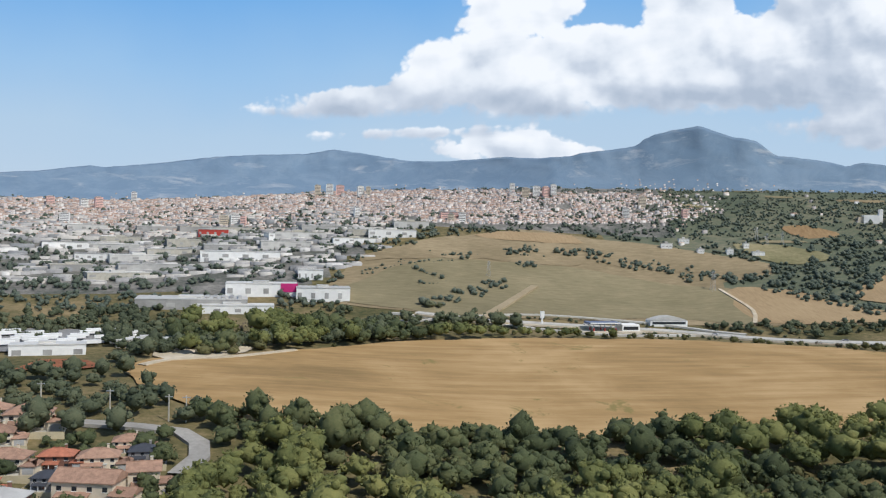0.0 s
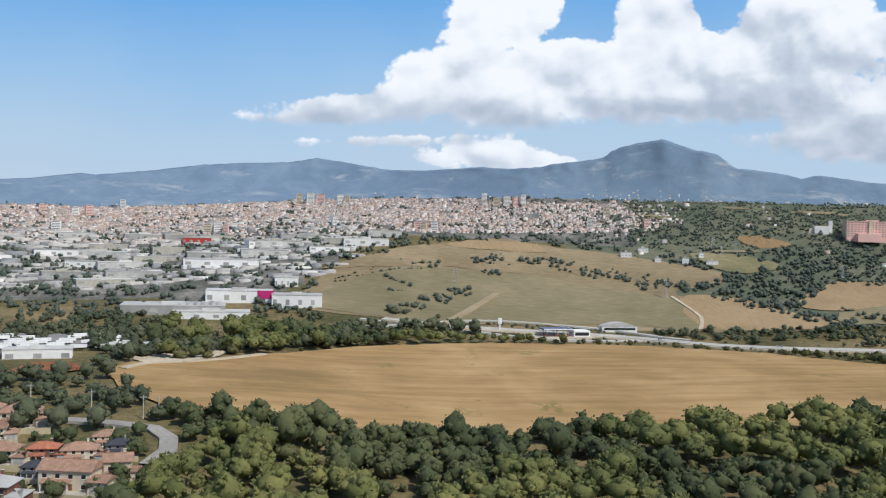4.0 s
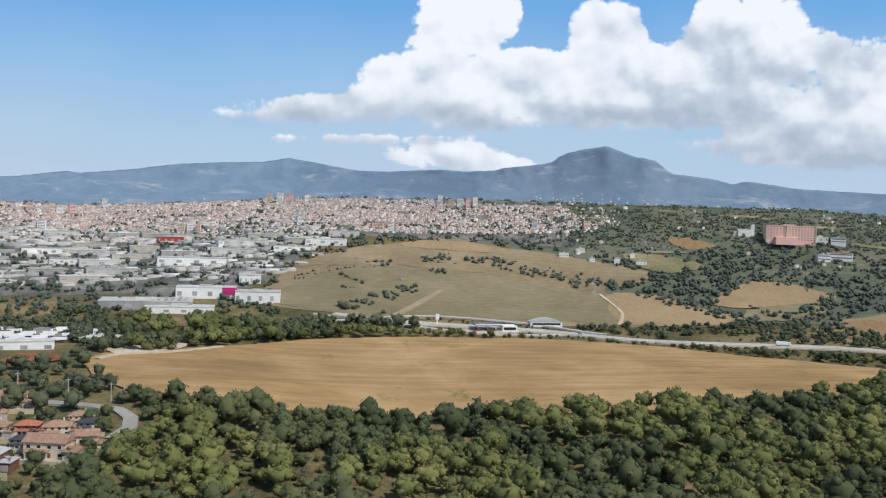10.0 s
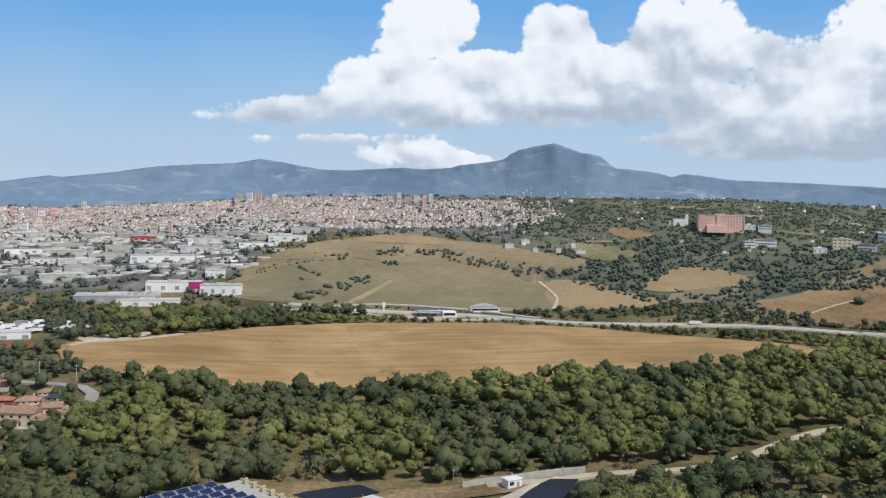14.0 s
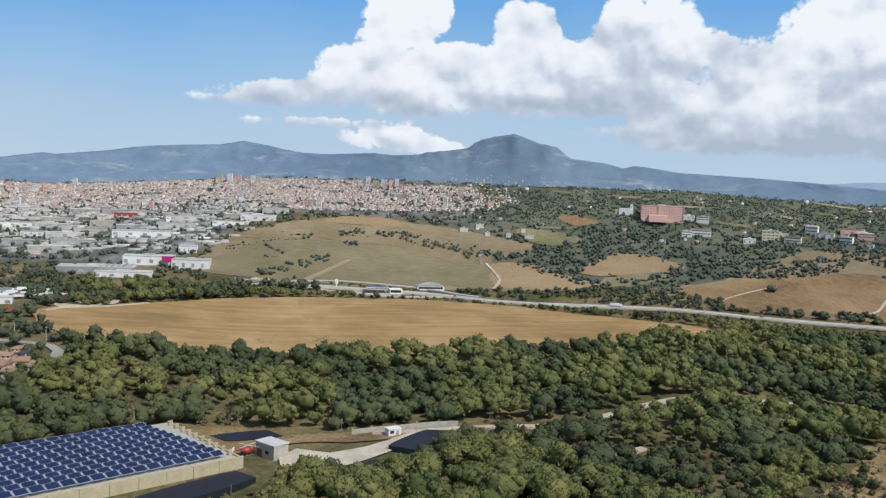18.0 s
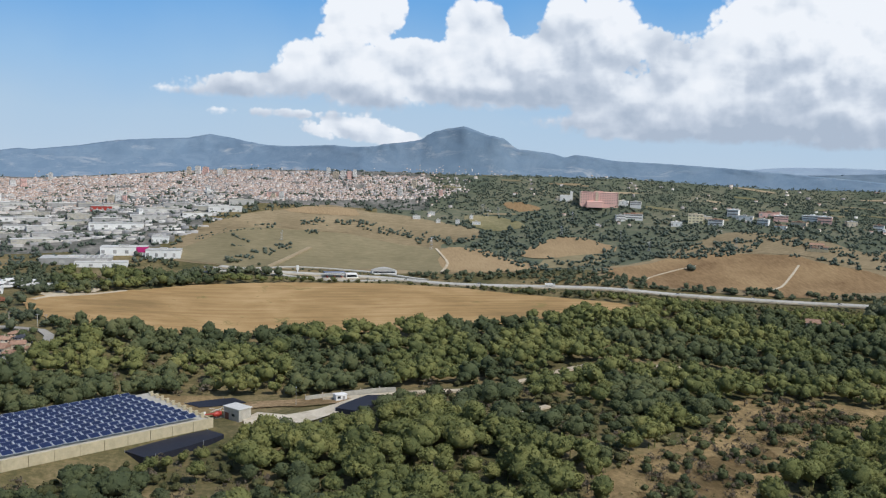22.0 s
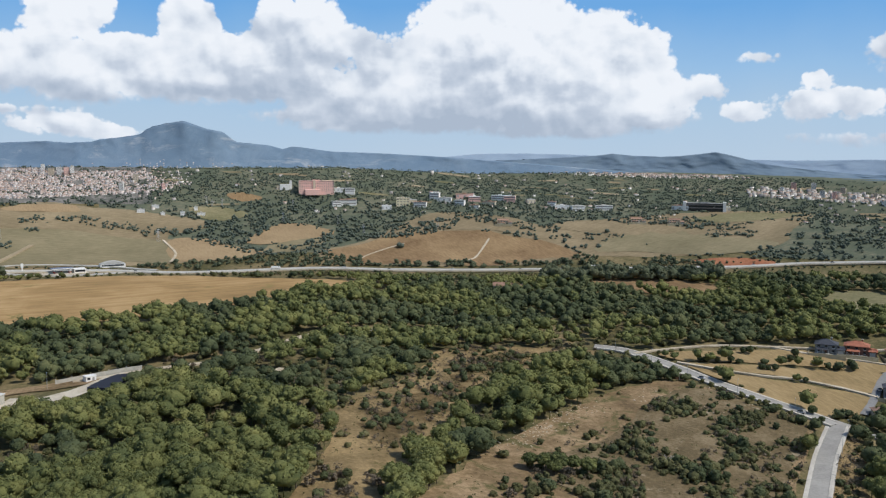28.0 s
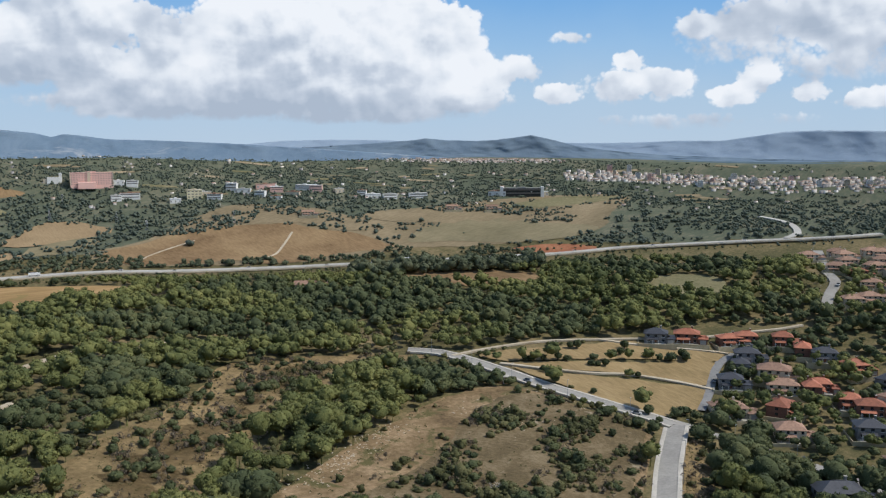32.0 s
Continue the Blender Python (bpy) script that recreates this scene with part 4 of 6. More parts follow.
def trunk_mesh(rng, height, base, radius):
    bm = bmesh.new()
    top = Vector((rng.uniform(-0.3, 0.3), rng.uniform(-0.3, 0.3), base + (height - base) * 0.45))
    mid = Vector((top.x * 0.3 + rng.uniform(-0.2, 0.2), top.y * 0.3, base * 0.7))
    bar(bm, (0, 0, -0.6), mid, radius, 6, radius * 0.75)
    bar(bm, mid, top, radius * 0.75, 6, radius * 0.3)
    for i in range(4):
        a = rng.uniform(0, 6.28)
        start = mid.lerp(top, rng.uniform(0.1, 0.8))
        bar(bm, start, start + Vector((math.cos(a) * height * 0.2, math.sin(a) * height * 0.2, height * rng.uniform(0.08, 0.2))), radius * 0.35, 4, radius * 0.12)
    return bm


KINDS = {
    "pine": (M_PINE, 9.5, 4.0, 4.2, "rounded green umbrella pine in the wood", "pine tree"),
    "oak": (M_OAK, 7.5, 3.6, 1.4, "dark green holm oak in the wood", "oak tree"),
    "bush": (M_SCRUB, 3.2, 2.0, 0.2, "olive-green bush on dry ground", "bush"),
    "dry_bush": (M_DEAD, 3.6, 2.0, 0.2, "grey-brown half-dead bush on dry grass", "bush"),
}
NEAR, MID, THIN, FAR, TUFT = {}, {}, {}, {}, {}
for kind, (mat, h, rad, base, label, cat) in KINDS.items():
    rng = random.Random(kind)
    NEAR[kind], MID[kind], THIN[kind], FAR[kind], TUFT[kind] = [], [], [], [], []
    dry = kind == "dry_bush"
    up = 0.5 if kind == "pine" else 0.2
    for i in range(4):
        hh, rr = h * rng.uniform(0.85, 1.2), rad * rng.uniform(0.85, 1.2)
        v, f = crown_arrays(rng, hh, rr, base, 6 if dry else 26, 380 if dry else 1500, rad * (0.22 if dry else 0.11), 0 if dry else 2, up)
        crown = arrays(kind + "_crown", v, f)
        crown.materials.append(mat)
        bm = trunk_mesh(rng, hh, base + 0.8, 0.05 * rad + 0.06)
        tm = bpy.data.meshes.new(kind + "_trunk")
        bm.to_mesh(tm)
        bm.free()
        tm.materials.append(M_BARK)
        NEAR[kind].append((crown, tm))
    for i in range(7):
        hh, rr = h * rng.uniform(0.8, 1.25), rad * rng.uniform(0.8, 1.2)
        small = "bush" in kind
        v, f = crown_arrays(rng, hh, rr, base * 0.8, 1 if dry else 4 if small else 8, 80 if dry else 80 if small else 260, rad * (0.26 if dry else 0.17), 0 if dry else 1 if small else 2, up)
        # a stem of three sides
        t = 0.05 * rad + 0.05
        stem = np.array([(t, 0, -1), (-t, t, -1), (-t, -t, -1), (0, 0, base + 1.5)])
        sf = np.array([(0, 1, 3), (1, 2, 3), (2, 0, 3)])
        MID[kind].append((np.concatenate([v, stem]), np.concatenate([f, sf + len(v)])))
        v, f = crown_arrays(rng, hh, rr * 1.05, base * 0.6, 1 if dry else 5, 80, rad * (0.30 if dry else 0.20), 0 if dry else 1, up)
        THIN[kind].append((v, f))
        v, f = crown_arrays(rng, hh, rr * 1.15, base * 0.3, 0, 14, rad * 0.34, 1, up)
        FAR[kind].append((v, f))
        TUFT[kind].append(crown_arrays(rng, hh, rr, 0.0, 0, 16, rad * 0.6, 0, up))

MOTOR_AZ = sorted((math.degrees(math.atan2(x, y)), math.hypot(x, y)) for x, y in rounded(MOTORWAY, 12))


def south(x, y, gap=12.0):
    """On the near side of the motorway."""
    a = math.degrees(math.atan2(x, y))
    return math.hypot(x, y) < np.interp(a, [m[0] for m in MOTOR_AZ], [m[1] for m in MOTOR_AZ]) - gap


COMPOUND = [(-122, 276), (-162, 322), (-54, 402), (-30, 404), (0, 398), (30, 399), (52, 399), (52, 388), (26, 348), (-8, 338), (-22, 334)]
VILLAGE = [(-190, 410), (-120, 428), (-108, 450), (-103, 468), (-106, 494), (-190, 510)]
SUBURB_PLOT = [(345, 215), (372, 250), (398, 268), (412, 302), (445, 290), (470, 250), (480, 190), (440, 120), (345, 120), (322, 160)]
SUBURB_FAR = [(575, 330), (640, 330), (660, 280), (600, 230), (500, 225), (490, 250), (530, 268)]
CLEARINGS = [FIELDS[n][2] for n in ("bare_clearing", "dry_grass_clearing", "lower_grass_clearing", "dry_slope_clearing", "roadside_clearing")]
SOLID = [FIELDS[n][2] for n in FIELDS if "clearing" not in n and "scrub" not in n and n != "round_hill_grassland"]


def clear_of_roads(x, y, gap):
    return all(away(x, y, line) > w / 2 + gap for line, w in ROADS)


SIGHT = []
for line, ease in ((MOTORWAY, 1.0), (WOOD_PATH, 2.0), (STREET, 1.2), (PATHS[0], 1.3), (SERVICE, 1.2), ([(-54, 320), (-34, 334), (-14, 342)], 0.8), ([(12, 352), (30, 374), (46, 392), (62, 404)], 1.2)):
    table = sorted((math.degrees(math.atan2(x, y)), math.hypot(x, y)) for x, y in rounded(line, 8))
    SIGHT.append(([t[0] for t in table], [t[1] for t in table], ease))


def headroom(x, y):
    """How tall growth may stand without hiding a road that is open to view from the slope."""
    r, a = math.hypot(x, y), math.degrees(math.atan2(x, y))
    best = 99.0
    for az, rr, ease in SIGHT:
        if az[0] < a < az[-1]:
            gap = float(np.interp(a, az, rr)) - r
            if 0 < gap < 90:
                best = min(best, 0.6 + gap * ease * max(0.02, (116 - land(x, y)) / r))
    return best


rng = random.Random(42)
PLACES = []          # kind, x, y, size
step = 5.3
for gx in np.arange(-300, 660, step):
    for gy in np.arange(100, 640, step):
        x, y = gx + rng.uniform(-2.3, 2.3), gy + rng.uniform(-2.3, 2.3)
        pick, size = rng.random(), rng.choice((0.65, 0.8, 0.92, 1.0, 1.1, 1.3)) * rng.uniform(0.9, 1.08)
        r, a = math.hypot(x, y), math.degrees(math.atan2(x, y))
        if not (185 < r < 640 and -34 < a < 72) or not south(x, y):
            continue
        if a < -12.5 and r > 500 or inside(x, y, COMPOUND):
            continue
        if any(inside(x, y, p) for p in SOLID) or not clear_of_roads(x, y, 2.0):
            continue
        if any(inside(x, y, p) for p in CLEARINGS):
            continue
        clump = noise.noise(Vector((x * 0.018, y * 0.018, 3.3)))
        if inside(x, y, VILLAGE):
            if pick < 0.55:
                PLACES.append(("oak", x, y, size * 0.5))
            continue
        if inside(x, y, SUBURB_PLOT) or inside(x, y, SUBURB_FAR):
            if pick < 0.62:
                PLACES.append(("oak" if clump > -0.2 else "pine", x, y, size * 0.62))
            continue
        # thinner, shrubby wood near the clearings
        thin = noise.noise(Vector((x * 0.012 + 7, y * 0.012, 1.1))) + (0.25 if r < 330 and 8 < a < 45 else 0)
        if thin > 0.28 and pick < 0.45:
            PLACES.append((rng.choice(("bush", "bush", "dry_bush")), x, y, size))
        elif pick < 0.96:
            kind = "oak" if clump > (0.24 if 3 < a < 28 else -0.02 if a < -4 else 0.06) else "pine"
            if rng.random() < 0.10:
                kind = "bush"
            PLACES.append((kind, x, y, size * (0.94 if r < 420 else 0.82)))
# the open clearings: shrubs in drifts, bare streaks between them
BARE_EDGE = [(96, 192), (113, 206), (132, 221), (161, 243), (190, 256), (219, 268), (249, 283), (278, 288)]
for poly in CLEARINGS:
    xs, ys = [p[0] for p in poly], [p[1] for p in poly]
    bare = poly is CLEARINGS[0]
    for gx in np.arange(min(xs), max(xs), 2.7):
        for gy in np.arange(min(ys), max(ys), 2.7):
            x, y = gx + rng.uniform(-1.3, 1.3), gy + rng.uniform(-1.3, 1.3)
            drift = noise.noise(Vector((x * 0.06, y * 0.06, 8.8))) + 0.5 * noise.noise(Vector((x * 0.17, y * 0.17, 1.8)))
            pick, size = rng.random(), rng.uniform(0.28, 0.8)
            if not inside(x, y, poly) or not clear_of_roads(x, y, 1.6):
                continue
            if bare:
                share = 0.03 if away(x, y, BARE_EDGE) < 10 + 7 * drift else 0.54 + 1.9 * drift
                kind = rng.choice(("bush", "bush", "bush", "bush", "dry_bush", "oak"))
                size *= 1.15 + 1.3 * max(0.0, drift)
            else:
                share = (0.55 if poly is CLEARINGS[4] else 0.22) + 0.7 * drift
                size *= 1.25
                kind = rng.choice(("dry_bush", "dry_bush", "bush", "oak"))
            if pick < share:
                PLACES.append((kind, x, y, size * (0.55 if kind == "oak" else 1.0)))
TALL = {"pine": 9.5, "oak": 7.5, "bush": 3.2, "dry_bush": 3.6}


def limited(places):
    out = []
    for kind, x, y, size in places:
        room = headroom(x, y)
        if room < TALL[kind] * size:
            if room < 1.2 and rng.random() < 0.6:
                continue
            kind = ("bush" if "bush" not in kind else kind) if room < 4 else kind
            size = min(size, room / TALL[kind])
        out.append((kind, x, y, size))
    return out


PLACES = limited(PLACES)
PLACES.sort(key=lambda p: math.hypot(p[1], p[2] + 30))


def plant(kind, x, y, size, k):
    mat, h, rad, base, label, cat = KINDS[kind]
    ob = thing("bush" if "bush" in kind else kind + "_tree", label, cat, (x, y, land(x, y)), "trees of the pinewood", turn=(x * 37 + y * 11) % 360, size=size)
    crown, trunk = NEAR[kind][k % 4]
    part_of("crown", crown, None, ob, "", True)
    part_of("trunk", trunk, None, ob)


def grove(name, places, table, material, label):
    """Trees past counting, joined into one."""
    vs, fs, n = [], [], 0
    g = random.Random(len(places))
    for kind, x, y, size in places:
        v, f = table[kind][g.randrange(len(table[kind]))]
        a = g.uniform(0, 6.28)
        c, s = math.cos(a) * size, math.sin(a) * size
        z = land(x, y)
        vs.append(np.stack([v[:, 0] * c - v[:, 1] * s + x, v[:, 0] * s + v[:, 1] * c + y, v[:, 2] * size * g.uniform(0.88, 1.15) + z], 1))
        fs.append(f + n)
        n += len(v)
    if not vs:
        return
    ob = part_of(name, arrays(name, np.concatenate(vs), np.concatenate(fs)), material, None, "", True)
    tagged(ob, label, "trees", "", "stuff")


NEAR_COUNT = 300
seen_sector = [p for p in PLACES if -16 < math.degrees(math.atan2(p[1], p[2])) < 66 and math.hypot(p[1], p[2]) > 225]
near_set = set(seen_sector[:NEAR_COUNT])
for k, p in enumerate(seen_sector[:NEAR_COUNT]):
    plant(*p, k)
rest = [p for p in PLACES if p not in near_set]
for kind, label in (("pine", "dense green pinewood covering the valley"), ("oak", "dark holm oaks among the pines"), ("bush", "scrub and young trees on dry ground"), ("dry_bush", "half-dead grey-brown scrub on dry grass")):
    grove(kind + "_wood", [p for p in rest if p[0] == kind and math.hypot(p[1], p[2]) < 400], MID, KINDS[kind][0], label)
    grove(kind + "_wood", [p for p in rest if p[0] == kind and math.hypot(p[1], p[2]) >= 400], THIN, KINDS[kind][0], label)

# woods and hedges beyond the motorway
HEDGES = [(h, w) for h, w in (
    ([(-29, 689), (-22, 691), (-10, 701), (5, 711)], 12), ([(22, 759), (40, 764), (57, 763)], 7), ([(63, 763), (74, 753), (99, 743), (107, 739)], 12), ([(-66, 720), (-47, 733), (-28, 740), (-3, 746)], 3), ([(106, 736), (127, 730), (147, 724), (174, 729)], 14), ([(147, 722), (167, 699), (181, 674), (191, 655)], 16), ([(170, 651), (209, 649), (234, 631), (248, 602)], 22), ([(212, 670), (230, 673), (246, 678)], 12), ([(266, 711), (274, 678), (293, 664), (334, 654), (349, 651)], 30),
    ([(273, 587), (307, 573), (324, 564)], 10), ([(345, 554), (379, 535), (397, 526)], 10), ([(383, 601), (409, 578), (440, 564)], 8), ([(-140, 573), (-125, 584), (-95, 599), (-58, 621)], 9), ([(-35, 732), (-27, 723), (-20, 713), (-34, 711)], 2.2), ([(-83, 721), (-65, 727), (-38, 742)], 2.5), ([(-17, 750), (20, 755), (49, 755)], 2.0), ([(13, 739), (33, 745)], 5))]
OUT = []
ROUND_HILL = FIELDS["round_hill_grassland"][2]
step = 6.5
for gx in np.arange(-420, 900, step):
    for gy in np.arange(300, 960, step):
        x, y = gx + rng.uniform(-3, 3), gy + rng.uniform(-3, 3)
        pick, size = rng.random(), rng.uniform(0.7, 1.15)
        r, a = math.hypot(x, y), math.degrees(math.atan2(x, y))
        if not (500 < r < 960 and -34 < a < 76) or (south(x, y, 8) and not (a < -12.5 and r > 500)):
            continue
        k = shrink(x, y)
        hedge = any(w > 4 and away(x, y, h) < w / 2 for h, w in HEDGES)
        if not clear_of_roads(x, y, 1.0 if k < 0.7 else 2.0):
            continue
        if not hedge:
            if any(inside(x, y, p) for p in SOLID) or any(inside(x, y, p) for p in PLAIN_FIELDS):
                if pick < 0.003:
                    OUT.append(("bush", x, y, size * k * 0.9))
                continue
            town = a < 9.5 and r > 800 - (a < -3) * 90
            green = noise.noise(Vector((x * 0.02, y * 0.02, 9.1))) + 0.35 * noise.noise(Vector((x * 0.06, y * 0.06, 2.1)))
            if town:
                works = a < -2 and r < 850
                if pick > (0.5 if works else 0.16 if a < 3 else 0.5) + 0.5 * max(0, green):
                    continue
            elif a < -5 and r < 660:
                if pick > 0.92 + 0.4 * green or (-25 < a < -14.5 and 560 < r < 625):
                    continue
            elif a > 52 and r > 820 and pick > 0.25:
                continue
            elif inside(x, y, ROUND_HILL):
                if pick > (0.48 if a > 37 else 0.22) + 1.5 * green:
                    continue
            elif pick > (0.62 + 1.7 * green if r < 740 else 0.95 + 0.9 * green):
                continue
        reps = 1 if k > 0.8 else 3 if k > 0.6 else 5
        for i in range(reps):
            kind = "oak" if noise.noise(Vector((x * 0.03, y * 0.03, 5))) > -0.15 or hedge else "bush"
            OUT.append((kind, x + rng.uniform(-3.4, 3.4) * (i > 0), y + rng.uniform(-3.4, 3.4) * (i > 0), size * k * (0.78 if kind == "oak" else 1.3) * (1 if reps == 1 else rng.uniform(0.55, 0.95))))
for x, y in [(293, 628), (457, 567), (527, 514), (294, 626)]:
    OUT.append(("oak", x, y, 1.1 * shrink(x, y)))
# thin hedges between the fields
for h, w in HEDGES:
    if w <= 4:
        for x, y in rounded(h, 1.7):
            if noise.noise(Vector((x * 0.05, y * 0.05, 6))) > -0.15:
                OUT.append(("bush" if rng.random() < 0.8 else "oak", x + rng.gauss(0, w * 0.2), y + rng.gauss(0, w * 0.2), rng.uniform(0.25, 0.75) * shrink(x, y)))
# shrubs along the motorway
for p, q in zip(rounded(MOTORWAY, 5), rounded(MOTORWAY, 5)[1:]):
    d = (Vector(q) - Vector(p)).normalized()
    for off in (-11, 11, 13):
        if rng.random() < 0.55:
            c = Vector(p) + Vector((d.y, -d.x)) * (off + rng.uniform(-1.5, 1.5))
            OUT.append(("oak" if rng.random() < 0.4 else "bush", c.x, c.y, rng.uniform(0.3, 0.7) * (0.5 if rng.random() < 0.5 else 1)))
OUT.sort(key=lambda p: math.hypot(p[1], p[2]))
OUT = limited(OUT)
for x, y in rounded([(-66, 646), (-48, 650), (-30, 654), (-12, 652), (4, 648)], 2.6):
    OUT.append(("oak", x + rng.gauss(0, 1.5), y + rng.gauss(0, 2.2), rng.uniform(0.35, 0.85)))
# a belt of tall trees that hides the motorway for a stretch
for p in rounded([(352, 506), (372, 494), (392, 482), (412, 466), (436, 448), (452, 436)], 2.6):
    for off in (0, -7, -14):
        OUT.append(("oak" if rng.random() < 0.6 else "pine", p[0] + off * 0.55 + rng.gauss(0, 1.6), p[1] + off * 0.83 + rng.gauss(0, 1.6), rng.uniform(0.8, 1.15)))
# the dark hedge along the stubble field
for x, y in rounded([(-140, 573), (-125, 584), (-95, 599), (-58, 621)], 2.0):
    OUT.append(("oak", x + rng.gauss(0, 0.9), y + rng.gauss(0, 0.9), rng.uniform(0.5, 0.78)))
half = [p for p in OUT if shrink(p[1], p[2]) > 0.66]
grove("valley_trees", half, THIN, M_VALLEY, "dark trees and hedges along the motorway")
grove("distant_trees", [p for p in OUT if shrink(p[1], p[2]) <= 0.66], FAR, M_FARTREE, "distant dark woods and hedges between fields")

# weeds and tussocks on the dry clearings
TUSS = []
for poly in CLEARINGS:
    xs, ys = [p[0] for p in poly], [p[1] for p in poly]
    for i in range(2600):
        x, y = rng.uniform(min(xs), max(xs)), rng.uniform(min(ys), max(ys))
        if inside(x, y, poly) and noise.noise(Vector((x * 0.05, y * 0.05, 4))) > -0.1 and clear_of_roads(x, y, 1.5):
            TUSS.append(("bush", x, y, rng.uniform(0.12, 0.34)))
grove("tussocks", TUSS, TUFT, M_SCRUB, "low weeds and tussocks on bare ground")

for k, (x, y) in enumerate([(318, 311), (320, 309), (349, 311), (352, 309), (343, 288), (341, 290), (346, 286), (308, 282), (315, 266), (373, 283), (386, 270), (387, 273), (350, 270), (361, 294), (364, 292), (319, 240), (317, 233), (335, 300), (332, 303), (372, 296)]):
    plant("oak", x, y, 0.36 + 0.09 * (k % 4), k)
# umbrella pines standing free on the clearing, their trunks in view
for k, (x, y, size) in enumerate([(153, 223, 0.62), (156, 219, 0.70), (159, 222, 0.60), (161, 217, 0.74), (164, 220, 0.58), (166, 215, 0.70), (169, 217, 0.62), (171, 213, 0.66), (158, 215, 0.6)]):
    plant("pine", x, y, size, k)


# ------------------------------------------------------------ solar park and its yard
def solar_park():
    # two corners and the direction of the long side
    base = 22.0
    org = Vector((-28, 353))
    along, across = Vector((-0.818, -0.576)), Vector((-0.56, 0.829))
    park = thing("solar_park", "sloping solar park of blue panel rows behind a beige wall", "solar panels", (0, 0, 0))

    def at(u, v, z):
        p = org + along * u + across * v
        return (p.x, p.y, z)

    bm = bmesh.new()
    top = [at(u, v, base) for u, v in ((-4, -3), (118, -3), (118, 46), (-4, 46))]
    low = [(x, y, land(x, y) - 4) for x, y, z in top]
    vt, vb = [bm.verts.new(p) for p in top], [bm.verts.new(p) for p in low]
    bm.faces.new(vt)
    for i in range(4):
        bm.faces.new((vt[i], vb[i], vb[(i + 1) % 4], vt[(i + 1) % 4]))
    bmesh.ops.recalc_face_normals(bm, faces=bm.faces[:])
    part("platform", bm, M_CONCRETE, park, "pale gravel platform")
    for u0, u1, v0, v1 in ((-4.6, 118, -3.6, -3.0), (-4.6, -4.0, -3.0, 46)):
        n = int(max(u1 - u0, v1 - v0) / 8)
        for i in range(n):
            bm = bmesh.new()
            if u1 - u0 > 1:
                a, b, c, d = u0 + (u1 - u0) * i / n, u0 + (u1 - u0) * (i + 1) / n - 0.15, v0, v1
            else:
                a, b, c, d = u0, u1, v0 + (v1 - v0) * i / n, v0 + (v1 - v0) * (i + 1) / n - 0.15
            pts = [at(a, c, 0), at(b, c, 0), at(b, d, 0), at(a, d, 0)]
            zt = base + (0.9 if u1 - u0 > 1 else 0.5)
            t = [bm.verts.new((x, y, zt)) for x, y, z in pts]
            l = [bm.verts.new((x, y, min(land(x, y), base - 5) - 0.5)) for x, y, z in pts]
            bm.faces.new(t)
            for k in range(4):
                bm.faces.new((t[k], l[k], l[(k + 1) % 4], t[(k + 1) % 4]))
            bmesh.ops.recalc_face_normals(bm, faces=bm.faces[:])
            part("wall_panel", bm, M_WALLBEIGE, park, "beige concrete wall panel")
    bm = bmesh.new()
    rows = [(at(u, -3.8, base - 2.7), at(u, -9.5, base - 3.4), at(u, -17, 0)) for u in range(-6, 120, 6)]
    strip = [[bm.verts.new((x, y, land(x, y) - 0.4 if z == 0 else z)) for x, y, z in row] for row in rows]
    for p, q in zip(strip, strip[1:]):
        for k in range(2):
            bm.faces.new((p[k], p[k + 1], q[k + 1], q[k]))
    bmesh.ops.recalc_face_normals(bm, faces=bm.faces[:])
    part("earth_berm", bm, M_GROUND, park, "scrubby earth berm below the wall", True)
    for i in range(10):
        x, y, z = at(-3.4, 2 + i * 4.4, base)
        part("bollard", boxes((x - 0.5, y - 0.5, z - 0.5, x + 0.5, y + 0.5, z + 1.7), bevel=0.06), M_WALLBEIGE, park, "beige concrete pillar")
    # one panel table: two glass faces in a pale frame on two legs, leaning towards the sun
    bm = boxes((-1.85, -1.4, 0, 1.85, 1.4, 0.08))
    frame_me = bpy.data.meshes.new("panel_frame")
    for x in (-1.2, 1.2):
        box(bm, x - 0.06, -0.06, -1.3, x + 0.06, 0.06, 0)
    bm.to_mesh(frame_me)
    bm.free()
    frame_me.materials.append(M_FRAME)
    bm = boxes((-1.72, -1.28, 0.085, 1.72, 1.28, 0.11))
    cell_me = bpy.data.meshes.new("panel_glass")
    bm.to_mesh(cell_me)
    bm.free()
    cell_me.materials.append(M_CELL)
    heading = math.atan2(along.y, along.x)
    for j, i in itertools.product(range(11), range(27)):
        x, y, z = at(1.5 + i * 4.0 + j * 0.55, 1.5 + j * 4.1, base + 1.5)
        panel = part_of("panel", frame_me, None, park)
        panel.matrix_basis = Matrix.Translation((x, y, z)) @ Matrix.Rotation(heading + math.pi + radians(6), 4, "Z") @ Matrix.Rotation(radians(20), 4, "X")
        part_of("glass", cell_me, None, panel)


solar_park()
sheet("service_yard", [(-12, 368), (-7, 377), (4, 371), (16, 376), (30, 388), (40, 394), (44, 391), (22, 369), (8, 357), (-8, 353)], M_YARD, "pale concrete yard beside the solar park", "yard", lift=0.7, step=8, wobble=0.3)
sheet("yard_ground", [(-50, 400), (-26, 402), (-15, 393), (-27, 370), (-40, 385)], M_DRYGRASS, "dry grass plot beside the solar park", "yard", lift=0.55, step=8, wobble=0.6)
sheet("yard_verge", [(-22, 380), (-6, 384), (18, 383), (36, 390), (28, 394), (4, 393), (-22, 393)], M_CLEAR, "bare brown ground under trees", "yard", lift=0.5, step=8, wobble=0.8)


